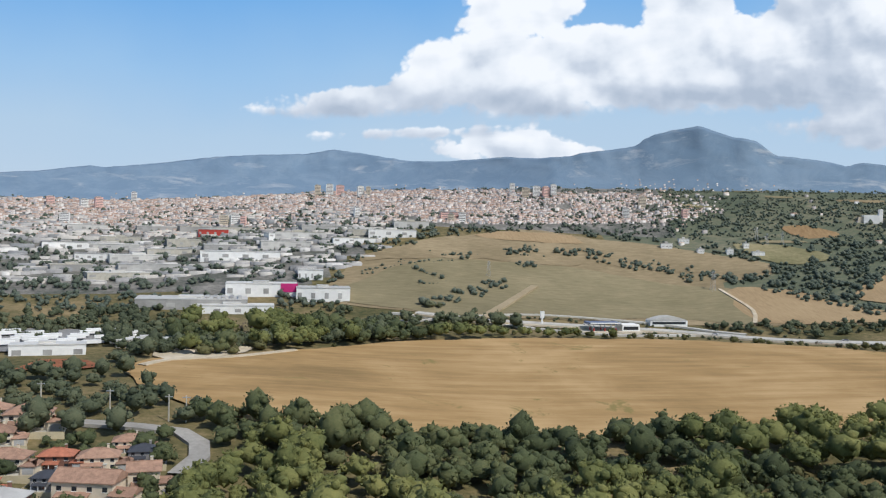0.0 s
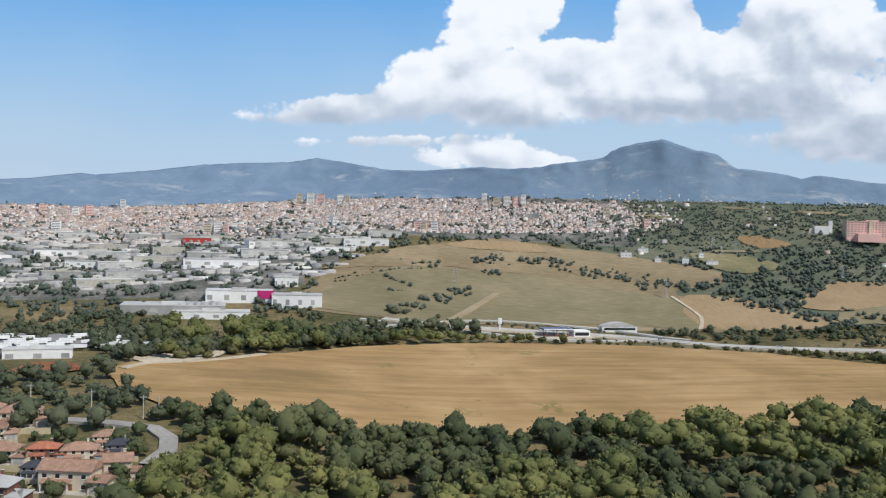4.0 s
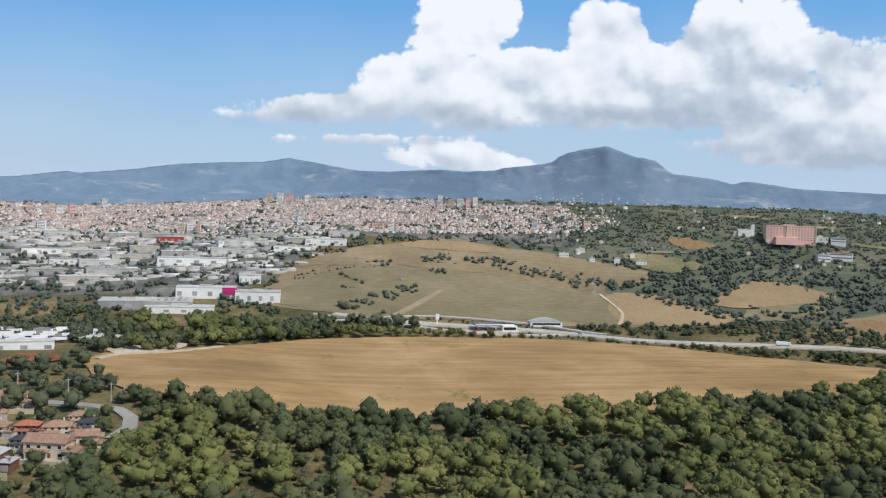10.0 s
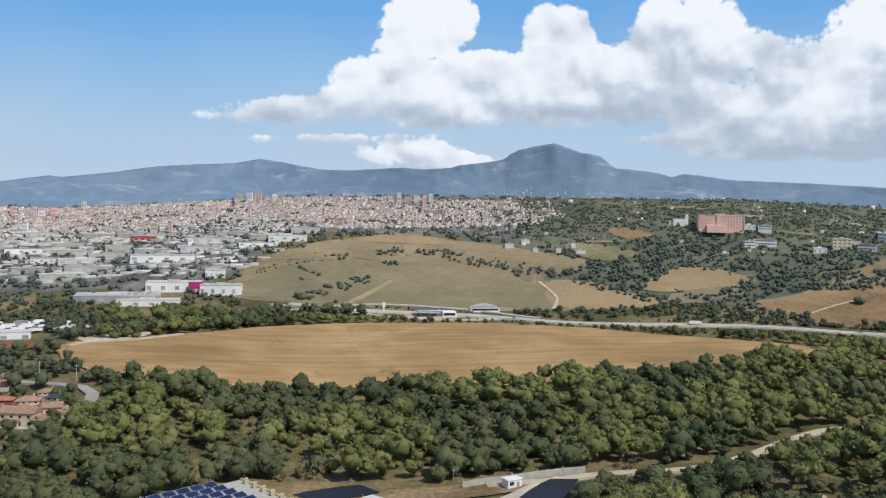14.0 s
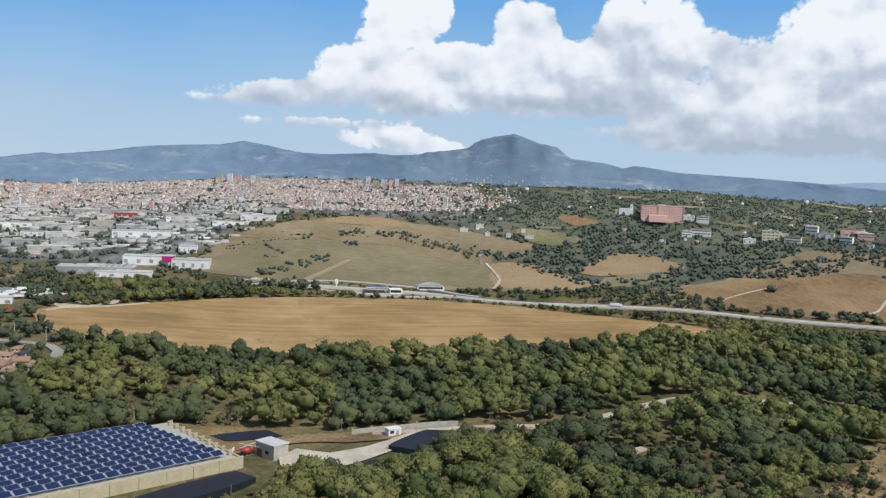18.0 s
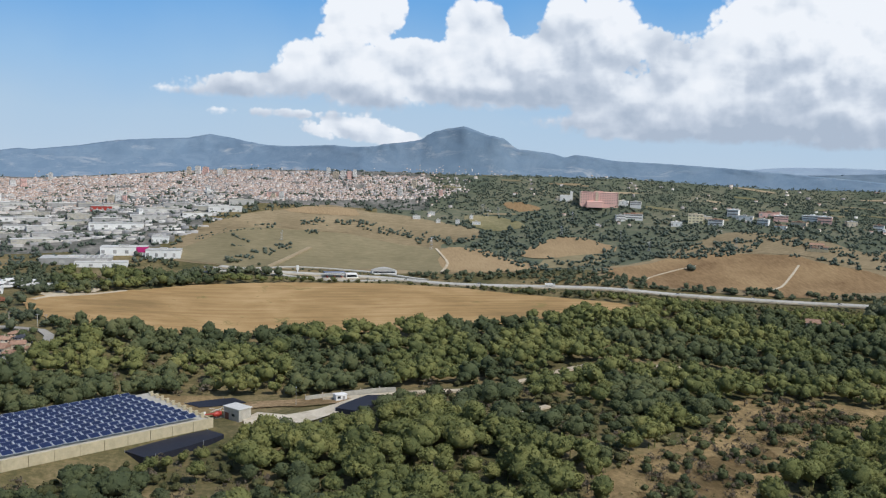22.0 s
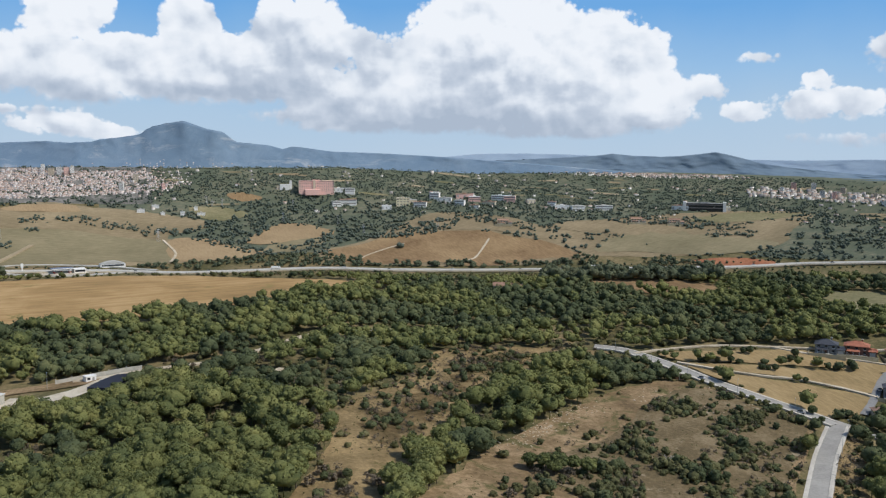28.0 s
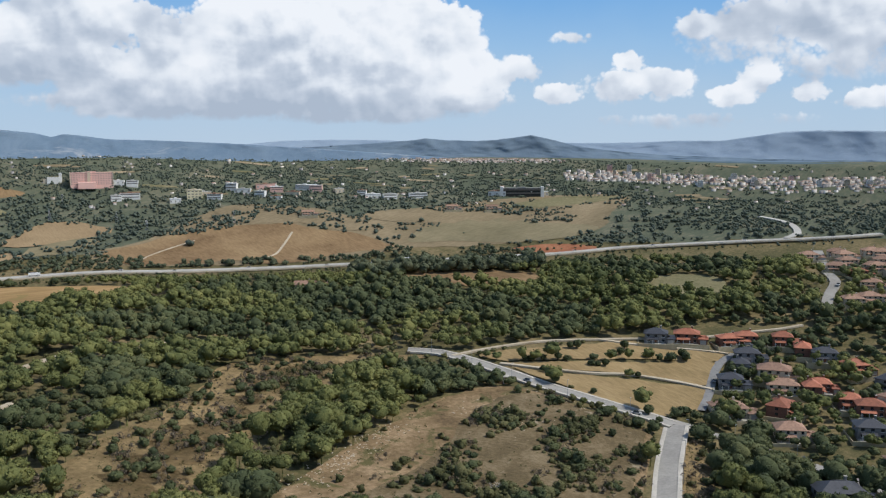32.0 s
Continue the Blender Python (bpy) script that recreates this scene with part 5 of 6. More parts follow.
def hut():
    z = land(-16, 372)
    ob = thing("storage_hut", "grey rendered storage hut with a pale metal roof", "hut", (-14.5, 371, z), turn=-48)
    part("wall", boxes((-4.5, -3, -1, 4.5, 3, 4.6), bevel=0.05), M_CONCRETE, ob)
    part("roof", boxes((-4.8, -3.3, 4.6, 4.8, 3.3, 4.95), bevel=0.06), M_SHED, ob, "pale sheet-metal roof")
    door = part("door", boxes((-3.6, -3.12, 0, -1.4, -3.0, 2.6), bevel=0.03), M_BRICK, ob, "rust-red steel door")
    part("window", boxes((0.4, -3.1, 1.6, 2.0, -3.0, 2.6), bevel=0.02), M_DARKGLASS, ob)
    g = thing("gatehouse", "small white gatehouse beside the yard gate", "hut", (26, 389, land(26, 389)), turn=20)
    part("wall", boxes((-2.4, -1.6, -0.6, 2.4, 1.6, 2.6), bevel=0.04), M_WHITE, g)
    part("roof", boxes((-2.6, -1.8, 2.6, 2.6, 1.8, 2.85), bevel=0.04), M_WHITE, g)
    part("window", boxes((-1.8, -1.7, 1.2, -0.4, -1.6, 2.2), bevel=0.02), M_DARKGLASS, g)
    part("door", boxes((0.5, -1.7, 0, 1.5, -1.6, 2.1), bevel=0.02), M_SHEDGREY, g)
    f = thing("compound_fence", "pale rendered boundary wall with posts behind the yard", "fence", (0, 0, 0))
    line = [(12, 391), (19, 392.5), (27, 393.5), (35, 395), (43, 396), (50, 396)]
    for (x0, y0), (x1, y1) in zip(line, line[1:]):
        bm = bmesh.new()
        bar(bm, (x0, y0, land(x0, y0) - 0.5), (x0, y0, land(x0, y0) + 2.8), 0.22, 6)
        part("post", bm, M_CONCRETE, f)
        bm = bmesh.new()
        d = Vector((x1 - x0, y1 - y0)).normalized()
        n = Vector((-d.y, d.x)) * 0.12
        q = [bm.verts.new((x + s * n.x, y + s * n.y, land(x, y) + h)) for h in (-0.4, 2.2) for x, y, s in ((x0, y0, 1), (x1, y1, 1), (x1, y1, -1), (x0, y0, -1))]
        for k in range(4):
            bm.faces.new((q[k], q[(k + 1) % 4], q[4 + (k + 1) % 4], q[4 + k]))
        bm.faces.new(q[4:])
        part("wall_panel", bm, M_CONCRETE, f)
    lamp = thing("yard_lamp", "slim grey lamp post in the yard", "lamp post", (8, 384, land(8, 384)))
    bm = bmesh.new()
    part("pole", bar(bm, (0, 0, -0.5), (0, 0, 8), 0.12, 6, 0.07), M_STEEL, lamp)
    part("lamp_head", boxes((-0.2, -0.9, 7.9, 0.2, 0.2, 8.1), bevel=0.03), M_STEEL, lamp)


hut()


def helicopter():
    z = land(-22, 372) + 0.2
    ob = thing("helicopter", "small red and white helicopter parked beside a hut", "helicopter", (-22, 372, z), turn=35)
    bm = bmesh.new()
    bmesh.ops.create_icosphere(bm, subdivisions=2, radius=1.0, matrix=Matrix.LocRotScale((0, 0, 1.5), None, (2.2, 1.05, 1.15)))
    part("cabin", bm, M_REDPAINT, ob, "glossy red cabin", True)
    bm = bmesh.new()
    part("tail_boom", bar(bm, (-1.4, 0, 1.8), (-5.6, 0, 2.2), 0.42, 8, 0.16), M_REDPAINT, ob)
    part("fin", boxes((-5.9, -0.06, 1.9, -5.1, 0.06, 3.3), bevel=0.03), M_WHITE, ob, "white tail fin")
    bm = bmesh.new()
    bmesh.ops.create_icosphere(bm, subdivisions=2, radius=0.55, matrix=Matrix.LocRotScale((1.6, 0, 1.6), None, (1.0, 1.4, 1.1)))
    part("windscreen", bm, M_DARKGLASS, ob, "", True)
    bm = bmesh.new()
    part("mast", bar(bm, (0, 0, 2.5), (0, 0, 3.2), 0.14, 8), M_STEEL, ob)
    for k in range(4):
        blade = part("rotor_blade", boxes((0.1, -0.12, 3.15, 4.0, 0.12, 3.2)), M_WHITE, ob)
        blade.matrix_basis = Matrix.Rotation(radians(20 + 90 * k), 4, "Z")
    for s in (-1, 1):
        bm = bmesh.new()
        bar(bm, (-1.6, s * 0.95, 0.1), (1.9, s * 0.95, 0.1), 0.08, 6)
        for x in (-0.8, 0.9):
            bar(bm, (x, s * 0.95, 0.1), (x, s * 0.5, 0.8), 0.06, 5)
        part("skid", bm, M_STEEL, ob)


helicopter()


def shade_net(outline, label, top_at=None):
    ob = thing("shade_net", label, "shade net", (0, 0, 0), "black nets over the pools")
    edge = rounded(outline, 5, True)
    bm = bmesh.new()
    zt = top_at or max(land(x, y) for x, y in edge) + 0.7
    top = [bm.verts.new((x, y, zt)) for x, y in edge]
    low = [bm.verts.new((x, y, land(x, y) - 0.4)) for x, y in edge]
    bm.faces.new(top)
    for i in range(len(edge)):
        bm.faces.new((top[i], low[i], low[(i + 1) % len(edge)], top[(i + 1) % len(edge)]))
    bmesh.ops.recalc_face_normals(bm, faces=bm.faces[:])
    part("net", bm, M_NET, ob)
    for i in range(0, len(edge), 3):
        x, y = edge[i]
        b2 = bmesh.new()
        part("post", bar(b2, (x, y, land(x, y) - 0.4), (x, y, zt + 0.35), 0.12, 5), M_STEEL, ob)


shade_net([(-36, 391), (-17, 398), (-12, 391), (-30, 385)], "black shade net stretched over a pool under trees")
shade_net([(-49, 328), (-24, 350), (-18, 344), (-42, 321)], "dark blue-black shade net below the beige wall", 19.3)
shade_net([(23, 372), (38, 391), (46, 390), (31, 367)], "dark shade net beside the pale yard")
shade_net([(12, 354), (18, 362), (24, 358), (18, 350)], "small dark shade net among pines")


# ------------------------------------------------------------ houses
def roof_mesh(bm, x0, x1, y0, y1, h, rise, hip, e=0.6):
    """A pitched roof with eaves, a thick edge and a ridge along x; hip: sloping ends."""
    lo = [bm.verts.new(p) for p in ((x0 - e, y0 - e, h), (x1 + e, y0 - e, h), (x1 + e, y1 + e, h), (x0 - e, y1 + e, h))]
    up = [bm.verts.new((v.co.x, v.co.y, h + 0.22)) for v in lo]
    ym, cut = (y0 + y1) / 2, (y1 - y0) / 2 + e
    a = bm.verts.new((x0 - e + (cut if hip else 0), ym, h + 0.22 + rise))
    b = bm.verts.new((x1 + e - (cut if hip else 0), ym, h + 0.22 + rise))
    for k in range(4):
        bm.faces.new((lo[k], lo[(k + 1) % 4], up[(k + 1) % 4], up[k]))
    bm.faces.new(lo[::-1])
    bm.faces.new((up[0], up[1], b, a))
    bm.faces.new((up[2], up[3], a, b))
    bm.faces.new((up[1], up[2], b))
    bm.faces.new((up[3], up[0], a))
    return a.co.x, b.co.x, ym, h + 0.22 + rise


def house(at, turn, w, d, h, roof, wall, label, size=1.0, hip=True, group="houses of the hillside suburb", storeys=2, proto=None):
    """A detached house: main body, lower wing, pitched roofs, porch, garage, terrace and garden wall."""
    ob = thing("house", label, "house", at, group, turn=turn, size=size)
    x, y = w / 2, d / 2
    part("wall", boxes((-x, -y, -3.0, x, y, h), (-x - 0.1, -y - 0.1, -3.0, x + 0.1, y + 0.1, 0.35)), wall, ob)
    bm = bmesh.new()
    rx0, rx1, ry, rz = roof_mesh(bm, -x, x, -y, y, h, d * 0.26, hip)
    rf = part("roof", bm, roof, ob)
    part("ridge", boxes((rx0, -0.16, rz - 0.08, rx1, 0.16, rz + 0.14), bevel=0.05), roof, rf)
    # lower wing on one side, its roof below the eaves of the main one
    wing = part("wing", boxes((x - 0.2, -y - 1.6, -3.0, x + w * 0.34, y * 0.35, h * 0.56)), wall, ob)
    bm = bmesh.new()
    roof_mesh(bm, x - 0.1, x + w * 0.34, -y - 1.6, y * 0.35, h * 0.56, d * 0.15, hip, 0.45)
    part("wing_roof", bm, roof, wing)
    part("garage_door", boxes((x + 0.6, -y - 1.68, 0, x + w * 0.34 - 0.6, -y - 1.6, 2.2)), M_SHEDGREY, wing, "grey garage door")
    # open porch with posts and terrace in front
    part("terrace", boxes((-x, -y - 3.4, -3.0, x - 0.4, -y, 0.12)), M_CONCRETE, ob, "pale paved terrace")
    bm = bmesh.new()
    v = [bm.verts.new(p) for p in ((-x * 0.8, -y - 2.6, h * 0.46), (x * 0.3, -y - 2.6, h * 0.46), (x * 0.3, -y, h * 0.46 + 0.8), (-x * 0.8, -y, h * 0.46 + 0.8))]
    v2 = [bm.verts.new((q.co.x, q.co.y, q.co.z + 0.2)) for q in v]
    bm.faces.new(v[::-1])
    bm.faces.new(v2)
    for k in range(4):
        bm.faces.new((v[k], v[(k + 1) % 4], v2[(k + 1) % 4], v2[k]))
    part("porch_roof", bm, roof, ob)
    for px in (-x * 0.76, -x * 0.25, x * 0.26):
        part("porch_post", boxes((px - 0.12, -y - 2.5, 0, px + 0.12, -y - 2.26, h * 0.47)), M_WHITE, ob)
    part("garden_wall", boxes((-x - 3.2, -y - 6.0, -2.5, x + w * 0.34 + 1, -y - 5.75, 0.8), (-x - 3.2, -y - 5.75, -2.5, -x - 2.95, y + 2, 0.8)), M_WALLBEIGE, ob)
    ch = part("chimney", boxes((x * 0.35, y * 0.25, h, x * 0.35 + 0.8, y * 0.25 + 0.8, rz + 0.7), bevel=0.05), wall, ob)
    part("chimney_cap", boxes((x * 0.35 - 0.12, y * 0.25 - 0.12, rz + 0.7, x * 0.35 + 0.92, y * 0.25 + 0.92, rz + 0.9), bevel=0.04), M_CONCRETE, ch)
    for side in (-1, 1):
        n = max(2, int(w / 3.4))
        for s in range(storeys):
            for k in range(n):
                cx = -x + w * (k + 0.5) / n
                if s == 0 and side == -1 and k == n // 2:
                    part("door", boxes((cx - 0.55, -y - 0.09, 0.12, cx + 0.55, -y, 2.2), bevel=0.03), M_BRICK, ob, "brown front door")
                    continue
                zc = 1.45 + s * h * 0.5
                wd = part("window", boxes((cx - 0.65, side * y - 0.05, zc - 0.6, cx + 0.65, side * y + 0.05, zc + 0.6)), M_DARKGLASS, ob)
                part("sill", boxes((cx - 0.8, side * y - 0.14, zc - 0.74, cx + 0.8, side * y + 0.14, zc - 0.62)), M_WHITE, wd)
    for s in range(storeys):
        zc = 1.45 + s * h * 0.5
        part("window", boxes((-x - 0.05, -0.6, zc - 0.6, -x + 0.05, 0.6, zc + 0.6)), M_DARKGLASS, ob)
    return ob


hr = random.Random(5)
EAST_HOUSES = [(394, 294), (406, 284), (419, 268), (426, 263), (436, 249), (432, 236), (432, 225), (429, 209), (408, 251), (398, 248), (379, 241), (402, 233), (392, 223), (397, 212), (397, 195), (395, 185), (353, 225), (353, 197), (404, 212)]
# roof 0 terracotta, 1 slate, 2 weathered; turn
looks = [1, 0, 0, 0, 0, 0, 1, 0, 1, 1, 1, 2, 2, 0, 0, 0, 2, 2, 0]
protos = {}
for (x, y), lk in zip(EAST_HOUSES, looks):
    turn = math.degrees(math.atan2(x, y)) * -1 + hr.choice((0, 8, -12, 90)) + 12
    if lk not in protos:
        mat = (M_TILE, M_SLATE, M_TILE_OLD)[lk]
        text = ("two-storey house with a bright terracotta tiled roof", "two-storey house with a dark slate roof", "two-storey house with a weathered clay roof")[lk]
        protos[lk] = house((x, y, land(x, y)), turn, (12, 11, 14)[lk], (8.5, 9, 10)[lk], 4.6, mat, (M_BRICK, M_GREYRENDER, M_CREAM)[lk], text)
    else:
        ob = copy_thing(protos[lk], pose(x, y, land(x, y), 0, 0, turn + hr.uniform(-15, 15)))
        ob.scale = (hr.uniform(0.72, 1.0), hr.uniform(0.8, 1.05), hr.uniform(0.8, 1.05))
for k, (x, y) in enumerate([(376, 176), (352, 150), (392, 160), (410, 180), (424, 190), (372, 212)]):
    copy_thing(protos[(1, 2, 1, 2, 1, 0)[k]], pose(x, y, land(x, y), 0, 0, -50 + k * 13))
for x, y in [(576, 313), (593, 303), (577, 288), (555, 270), (538, 254), (507, 249), (574, 268), (560, 286), (608, 281), (516, 244)]:
    for dx, dy in ((0, 0), (14, -16)):
        ob = copy_thing(protos[hr.choice((0, 2, 2))], pose(x + dx, y + dy, land(x + dx, y + dy), 0, 0, hr.uniform(-70, -20)))
        ob.scale = (0.8,) * 3
house((308, 154, land(308, 154)), -40, 15, 10, 5.2, M_SLATE, M_GREYRENDER, "large grey house with a dark blue slate roof", 1.0, True)
west = [house((x, y, land(x, y)), t, w, d, h, roof, wall, text, 0.72, hip, "houses of the village") for (x, y), t, w, d, h, roof, wall, text, hip in (
    ((-124, 450), -12, 16, 9, 6.0, M_TILE_OLD, M_CREAM, "cream two-storey house with a clay roof and porch", False),
    ((-115, 454), 8, 8, 7, 6.6, M_TILE_OLD, M_CREAM, "tall ochre house with a clay roof", False),
    ((-146, 488), 5, 13, 9, 5.0, M_TILE_OLD, M_CREAM, "cream house with a clay roof beside trees", True),
    ((-138, 442), -8, 14, 9, 5.5, M_SHEDGREY, M_BRICK, "brick house with a grey roof", True))]
for k, (x, y, t, s) in enumerate(((-150, 478, 10, .7), (-143, 464, -5, .75), (-134, 466, 0, .7), (-126, 466, 4, .7), (-118, 470, 2, .65), (-152, 456, 12, .8), (-150, 444, -10, .8),
                               (-160, 486, 8, .7), (-164, 470, 8, .75), (-133, 456, -6, .6), (-122, 476, 6, .6), (-156, 494, 0, .7), (-144, 452, 5, .65), (-162, 456, 5, .7))):
    ob = copy_thing(protos[(2, 2, 0, 2, 1)[k % 5]], pose(x, y, land(x, y), 0, 0, t))
    ob.scale, ob["group"] = (s * 0.78,) * 3, "houses of the village"
fx, fy = [(306, 489)][0]
house((fx, fy, land(fx, fy)), -30, 16, 9, 5.5, M_TILE_OLD, M_CREAM, "cream farmhouse with a clay roof among trees", 0.8, False, "farmhouses")
house((fx + 12, fy - 4, land(fx + 12, fy - 4)), -24, 9, 7, 4.0, M_TILE_OLD, M_CREAM, "small cream farm building beside trees", 0.7, False, "farmhouses")
for x, y in [(389, 623), (522, 557), (496, 576)]:
    house((x, y, land(x, y)), -35, 15, 8, 5.0, M_TILE_OLD, M_CREAM, "distant cream farmhouse with a clay roof", 0.62, False, "farmhouses")
sx, sy = [(289, 295)][0]
kiosk = thing("brick_kiosk", "small red-brown brick kiosk beside the street", "kiosk", (sx, sy, land(sx, sy)), turn=-30)
part("wall", boxes((-2, -1.6, -0.8, 2, 1.6, 2.6), bevel=0.04), M_BRICK, kiosk)
part("roof", boxes((-2.2, -1.8, 2.6, 2.2, 1.8, 2.85), bevel=0.05), M_CONCRETE, kiosk)
part("door", boxes((-0.5, -1.7, 0, 0.5, -1.6, 2.0)), M_SHEDGREY, kiosk)


# ------------------------------------------------------------ larger buildings
def block(name, label, category, at, turn, w, d, h, wall, roof, floors, bays, group="", size=1.0, bands=False):
    """A flat-roofed building with its rows of windows."""
    ob = thing(name, label, category, at, group, turn=turn, size=size)
    x, y = w / 2, d / 2
    part("wall", boxes((-x, -y, -3.0, x, y, h)), wall, ob)
    part("roof", boxes((-x - 0.15, -y - 0.15, h, x + 0.15, y + 0.15, h + 0.35)), roof, ob)
    part("roof_plant", boxes((-x * 0.25, -y * 0.4, h + 0.35, x * 0.2, y * 0.3, h + 1.2)), roof, ob)
    fh = h / floors
    for s in range(floors):
        z0, z1 = fh * s + fh * 0.40, fh * s + fh * (0.74 if floors > 1 else 0.5)
        if bands and floors == 1:
            for k in range(0, bays, 2):
                cx = -x + w * (k + 0.5) / bays
                part("shutter", boxes((cx - w / bays * 0.3, -y - 0.05, 0, cx + w / bays * 0.3, -y + 0.05, h * 0.55)), M_SHEDGREY, ob)
        elif bands:
            part("window_band", boxes((-x + w * 0.04, -y - 0.05, z0, x - w * 0.04, -y + 0.05, z1)), M_FARGLASS, ob)
        else:
            for k in range(bays):
                cx = -x + w * (k + 0.5) / bays
                bw = w / bays * 0.28
                part("window", boxes((cx - bw, -y - 0.05, z0, cx + bw, -y + 0.05, z1)), M_FARGLASS, ob)
    return ob


def facing(x, y):
    return -math.degrees(math.atan2(x, y))


px, py = 277, 780
hotel = block("apartment_hotel", "wide salmon-pink brick building with rows of windows", "building", (px, py, land(px, py)), facing(px, py) + 4, 33, 9, 10, M_PINKBRICK, M_PINKBRICK, 7, 16)
part("stair_tower", boxes((-3.4, -5.2, -2, -1.2, -4.4, 10.9)), M_CREAM, hotel, "pale vertical stair strip")
part("entrance_hall", boxes((-11, -9.0, -3, 3, -4.4, 2.4), bevel=0.1), M_PINKBRICK, hotel, "low entrance hall in front")
for side in (-1, 1):
    part("roof_edge", boxes((side * 16.5 - 0.3, -4.9, 0, side * 16.5 + 0.3, 4.9, 10.7)), M_CREAM, hotel)
ch = thing("white_church", "small white building with a tower near the pink block", "building", (254, 800, land(254, 800)), turn=-18)
part("hall", boxes((-6, -3, -2, 3, 3, 3.4)), M_WHITE, ch)
part("tower", boxes((3, -1.6, -2, 5.2, 1.6, 7.0), bevel=0.1), M_WHITE, ch)
part("annex", boxes((-9, -2, -2, -6, 2, 2.2)), M_CREAM, ch)
yx, yy = 338, 716
block("yellow_building", "small pale yellow building with dark windows", "building", (yx, yy, land(yx, yy)), facing(yx, yy), 12, 8, 6.6, M_YELLOWR, M_CREAM, 3, 4)
ox, oy = 574, 575
office = block("office_block", "dark glazed office block with white end walls", "building", (ox, oy, land(ox, oy)), facing(ox, oy), 34, 8, 5.6, M_DARKGLASS, M_SHEDGREY, 2, 6, bands=True)
for side in (-1, 1):
    part("end_wall", boxes((side * 17.4 - 1.4, -4.3, -2, side * 17.4 + 1.4, 4.3, 7.0), bevel=0.08), M_WHITE, office, "white end wall")
br = random.Random(8)
for k, (x, y) in enumerate([(376, 725), (380, 713), (404, 718), (406, 702), (385, 692), (392, 678), (434, 684), (448, 670), (459, 651), (461, 638), (471, 628), (410, 681), (430, 695), (494, 619), (558, 589), (585, 565), (282, 740), (293, 739), (321, 715), (348, 721), (351, 706), (298, 776), (307, 769)]):
    w, h = br.uniform(7, 16), br.uniform(2.2, 4.8)
    red = k in (2, 3, 6)
    block("estate_building", "low brick block among dark trees" if red else "low white building among dark trees", "building", (x, y, land(x, y)), facing(x, y) + br.uniform(-20, 20), w, 6, h,
          M_PINKBRICK if red else (M_WHITE, M_WHITE, M_WHITE, M_CREAM)[k % 4], (M_WHITE, M_SHED, M_TILE_OLD)[k % 3], 1 if h < 3.2 else 2, 5, "buildings of the estate", bands=True)
for k, (x, y) in enumerate([(114, 769), (131, 761), (147, 758), (162, 754), (128, 778), (160, 765)]):
    block("substation_building", "small white substation building on the hill", "building", (x, y, land(x, y)), facing(x, y), br.uniform(3, 7), 3, br.uniform(1.6, 3.0), M_WHITE, M_SHED, 1, 3, "substation buildings")

# industrial sheds
for k, (x, y) in enumerate([(-208, 795), (-172, 799), (-187, 778), (-210, 760), (-188, 766), (-151, 798), (-130, 798), (-102, 783), (-93, 782), (-78, 794), (-55, 784), (-63, 770), (-100, 767), (-132, 766), (-154, 773), (-194, 747), (-172, 749), (-200, 729), (-158, 758), (-42, 779), (-30, 795), (-165, 736), (-177, 724)]):
    w, d, h = br.uniform(16, 30), br.uniform(6, 10), br.uniform(1.6, 2.8)
    block("warehouse", "low industrial warehouse with a pale metal roof", "warehouse", (x, y, land(x, y)), facing(x, y) + br.uniform(-8, 14), w, d, h,
          (M_SHED, M_SHEDGREY, M_CONCRETE, M_WHITE)[k % 4], (M_SHEDGREY, M_SHED, M_CONCRETE)[k % 3], 1, 6, "industrial warehouses", bands=True)
for name, label, x, y, w, d, h, wall, roof in (
        ("retail_hall", "long white retail hall with a magenta corner", -108, 700, 32, 14, 4.4, M_WHITE, M_SHED),
        ("white_depot", "white depot with a flat roof beside the hill", -80, 693, 24, 14, 4.6, M_WHITE, M_SHED),
        ("low_hall", "low pale hall with rooflights behind trees", -136, 678, 46, 20, 3.0, M_SHEDGREY, M_SHED),
        ("annex_hall", "low white annex hall with a long eave", -118, 668, 34, 12, 2.6, M_WHITE, M_SHED),
        ("small_depot", "small white depot with an overhanging roof", -86, 722, 12, 8, 3.8, M_WHITE, M_SHED),
        ("white_factory", "long white factory with dark windows", -122, 752, 40, 10, 3.0, M_WHITE, M_SHED),
        ("red_factory", "factory with red facade in the industrial estate", -140, 790, 16, 8, 2.8, M_REDPAINT, M_SHEDGREY)):
    hall = block(name, label, "warehouse", (x, y, land(x, y)), facing(x, y) - 6, w, d, h, wall, roof, 1, 8, "industrial halls", bands=True)
    if name == "retail_hall":
        part("corner_sign", boxes((8.5, -7.2, 0.9, 16.2, -6.9, 4.8), (15.9, -7.2, 0.9, 16.2, 3, 4.8)), M_MAGENTA, hall, "magenta corner panel")
    if name == "low_hall":
        for i in range(6):
            part("rooflight", boxes((2 + i * 3.4, -8, 3.3, 3.6 + i * 3.4, 6, 4.0)), M_SHEDGREY, hall)


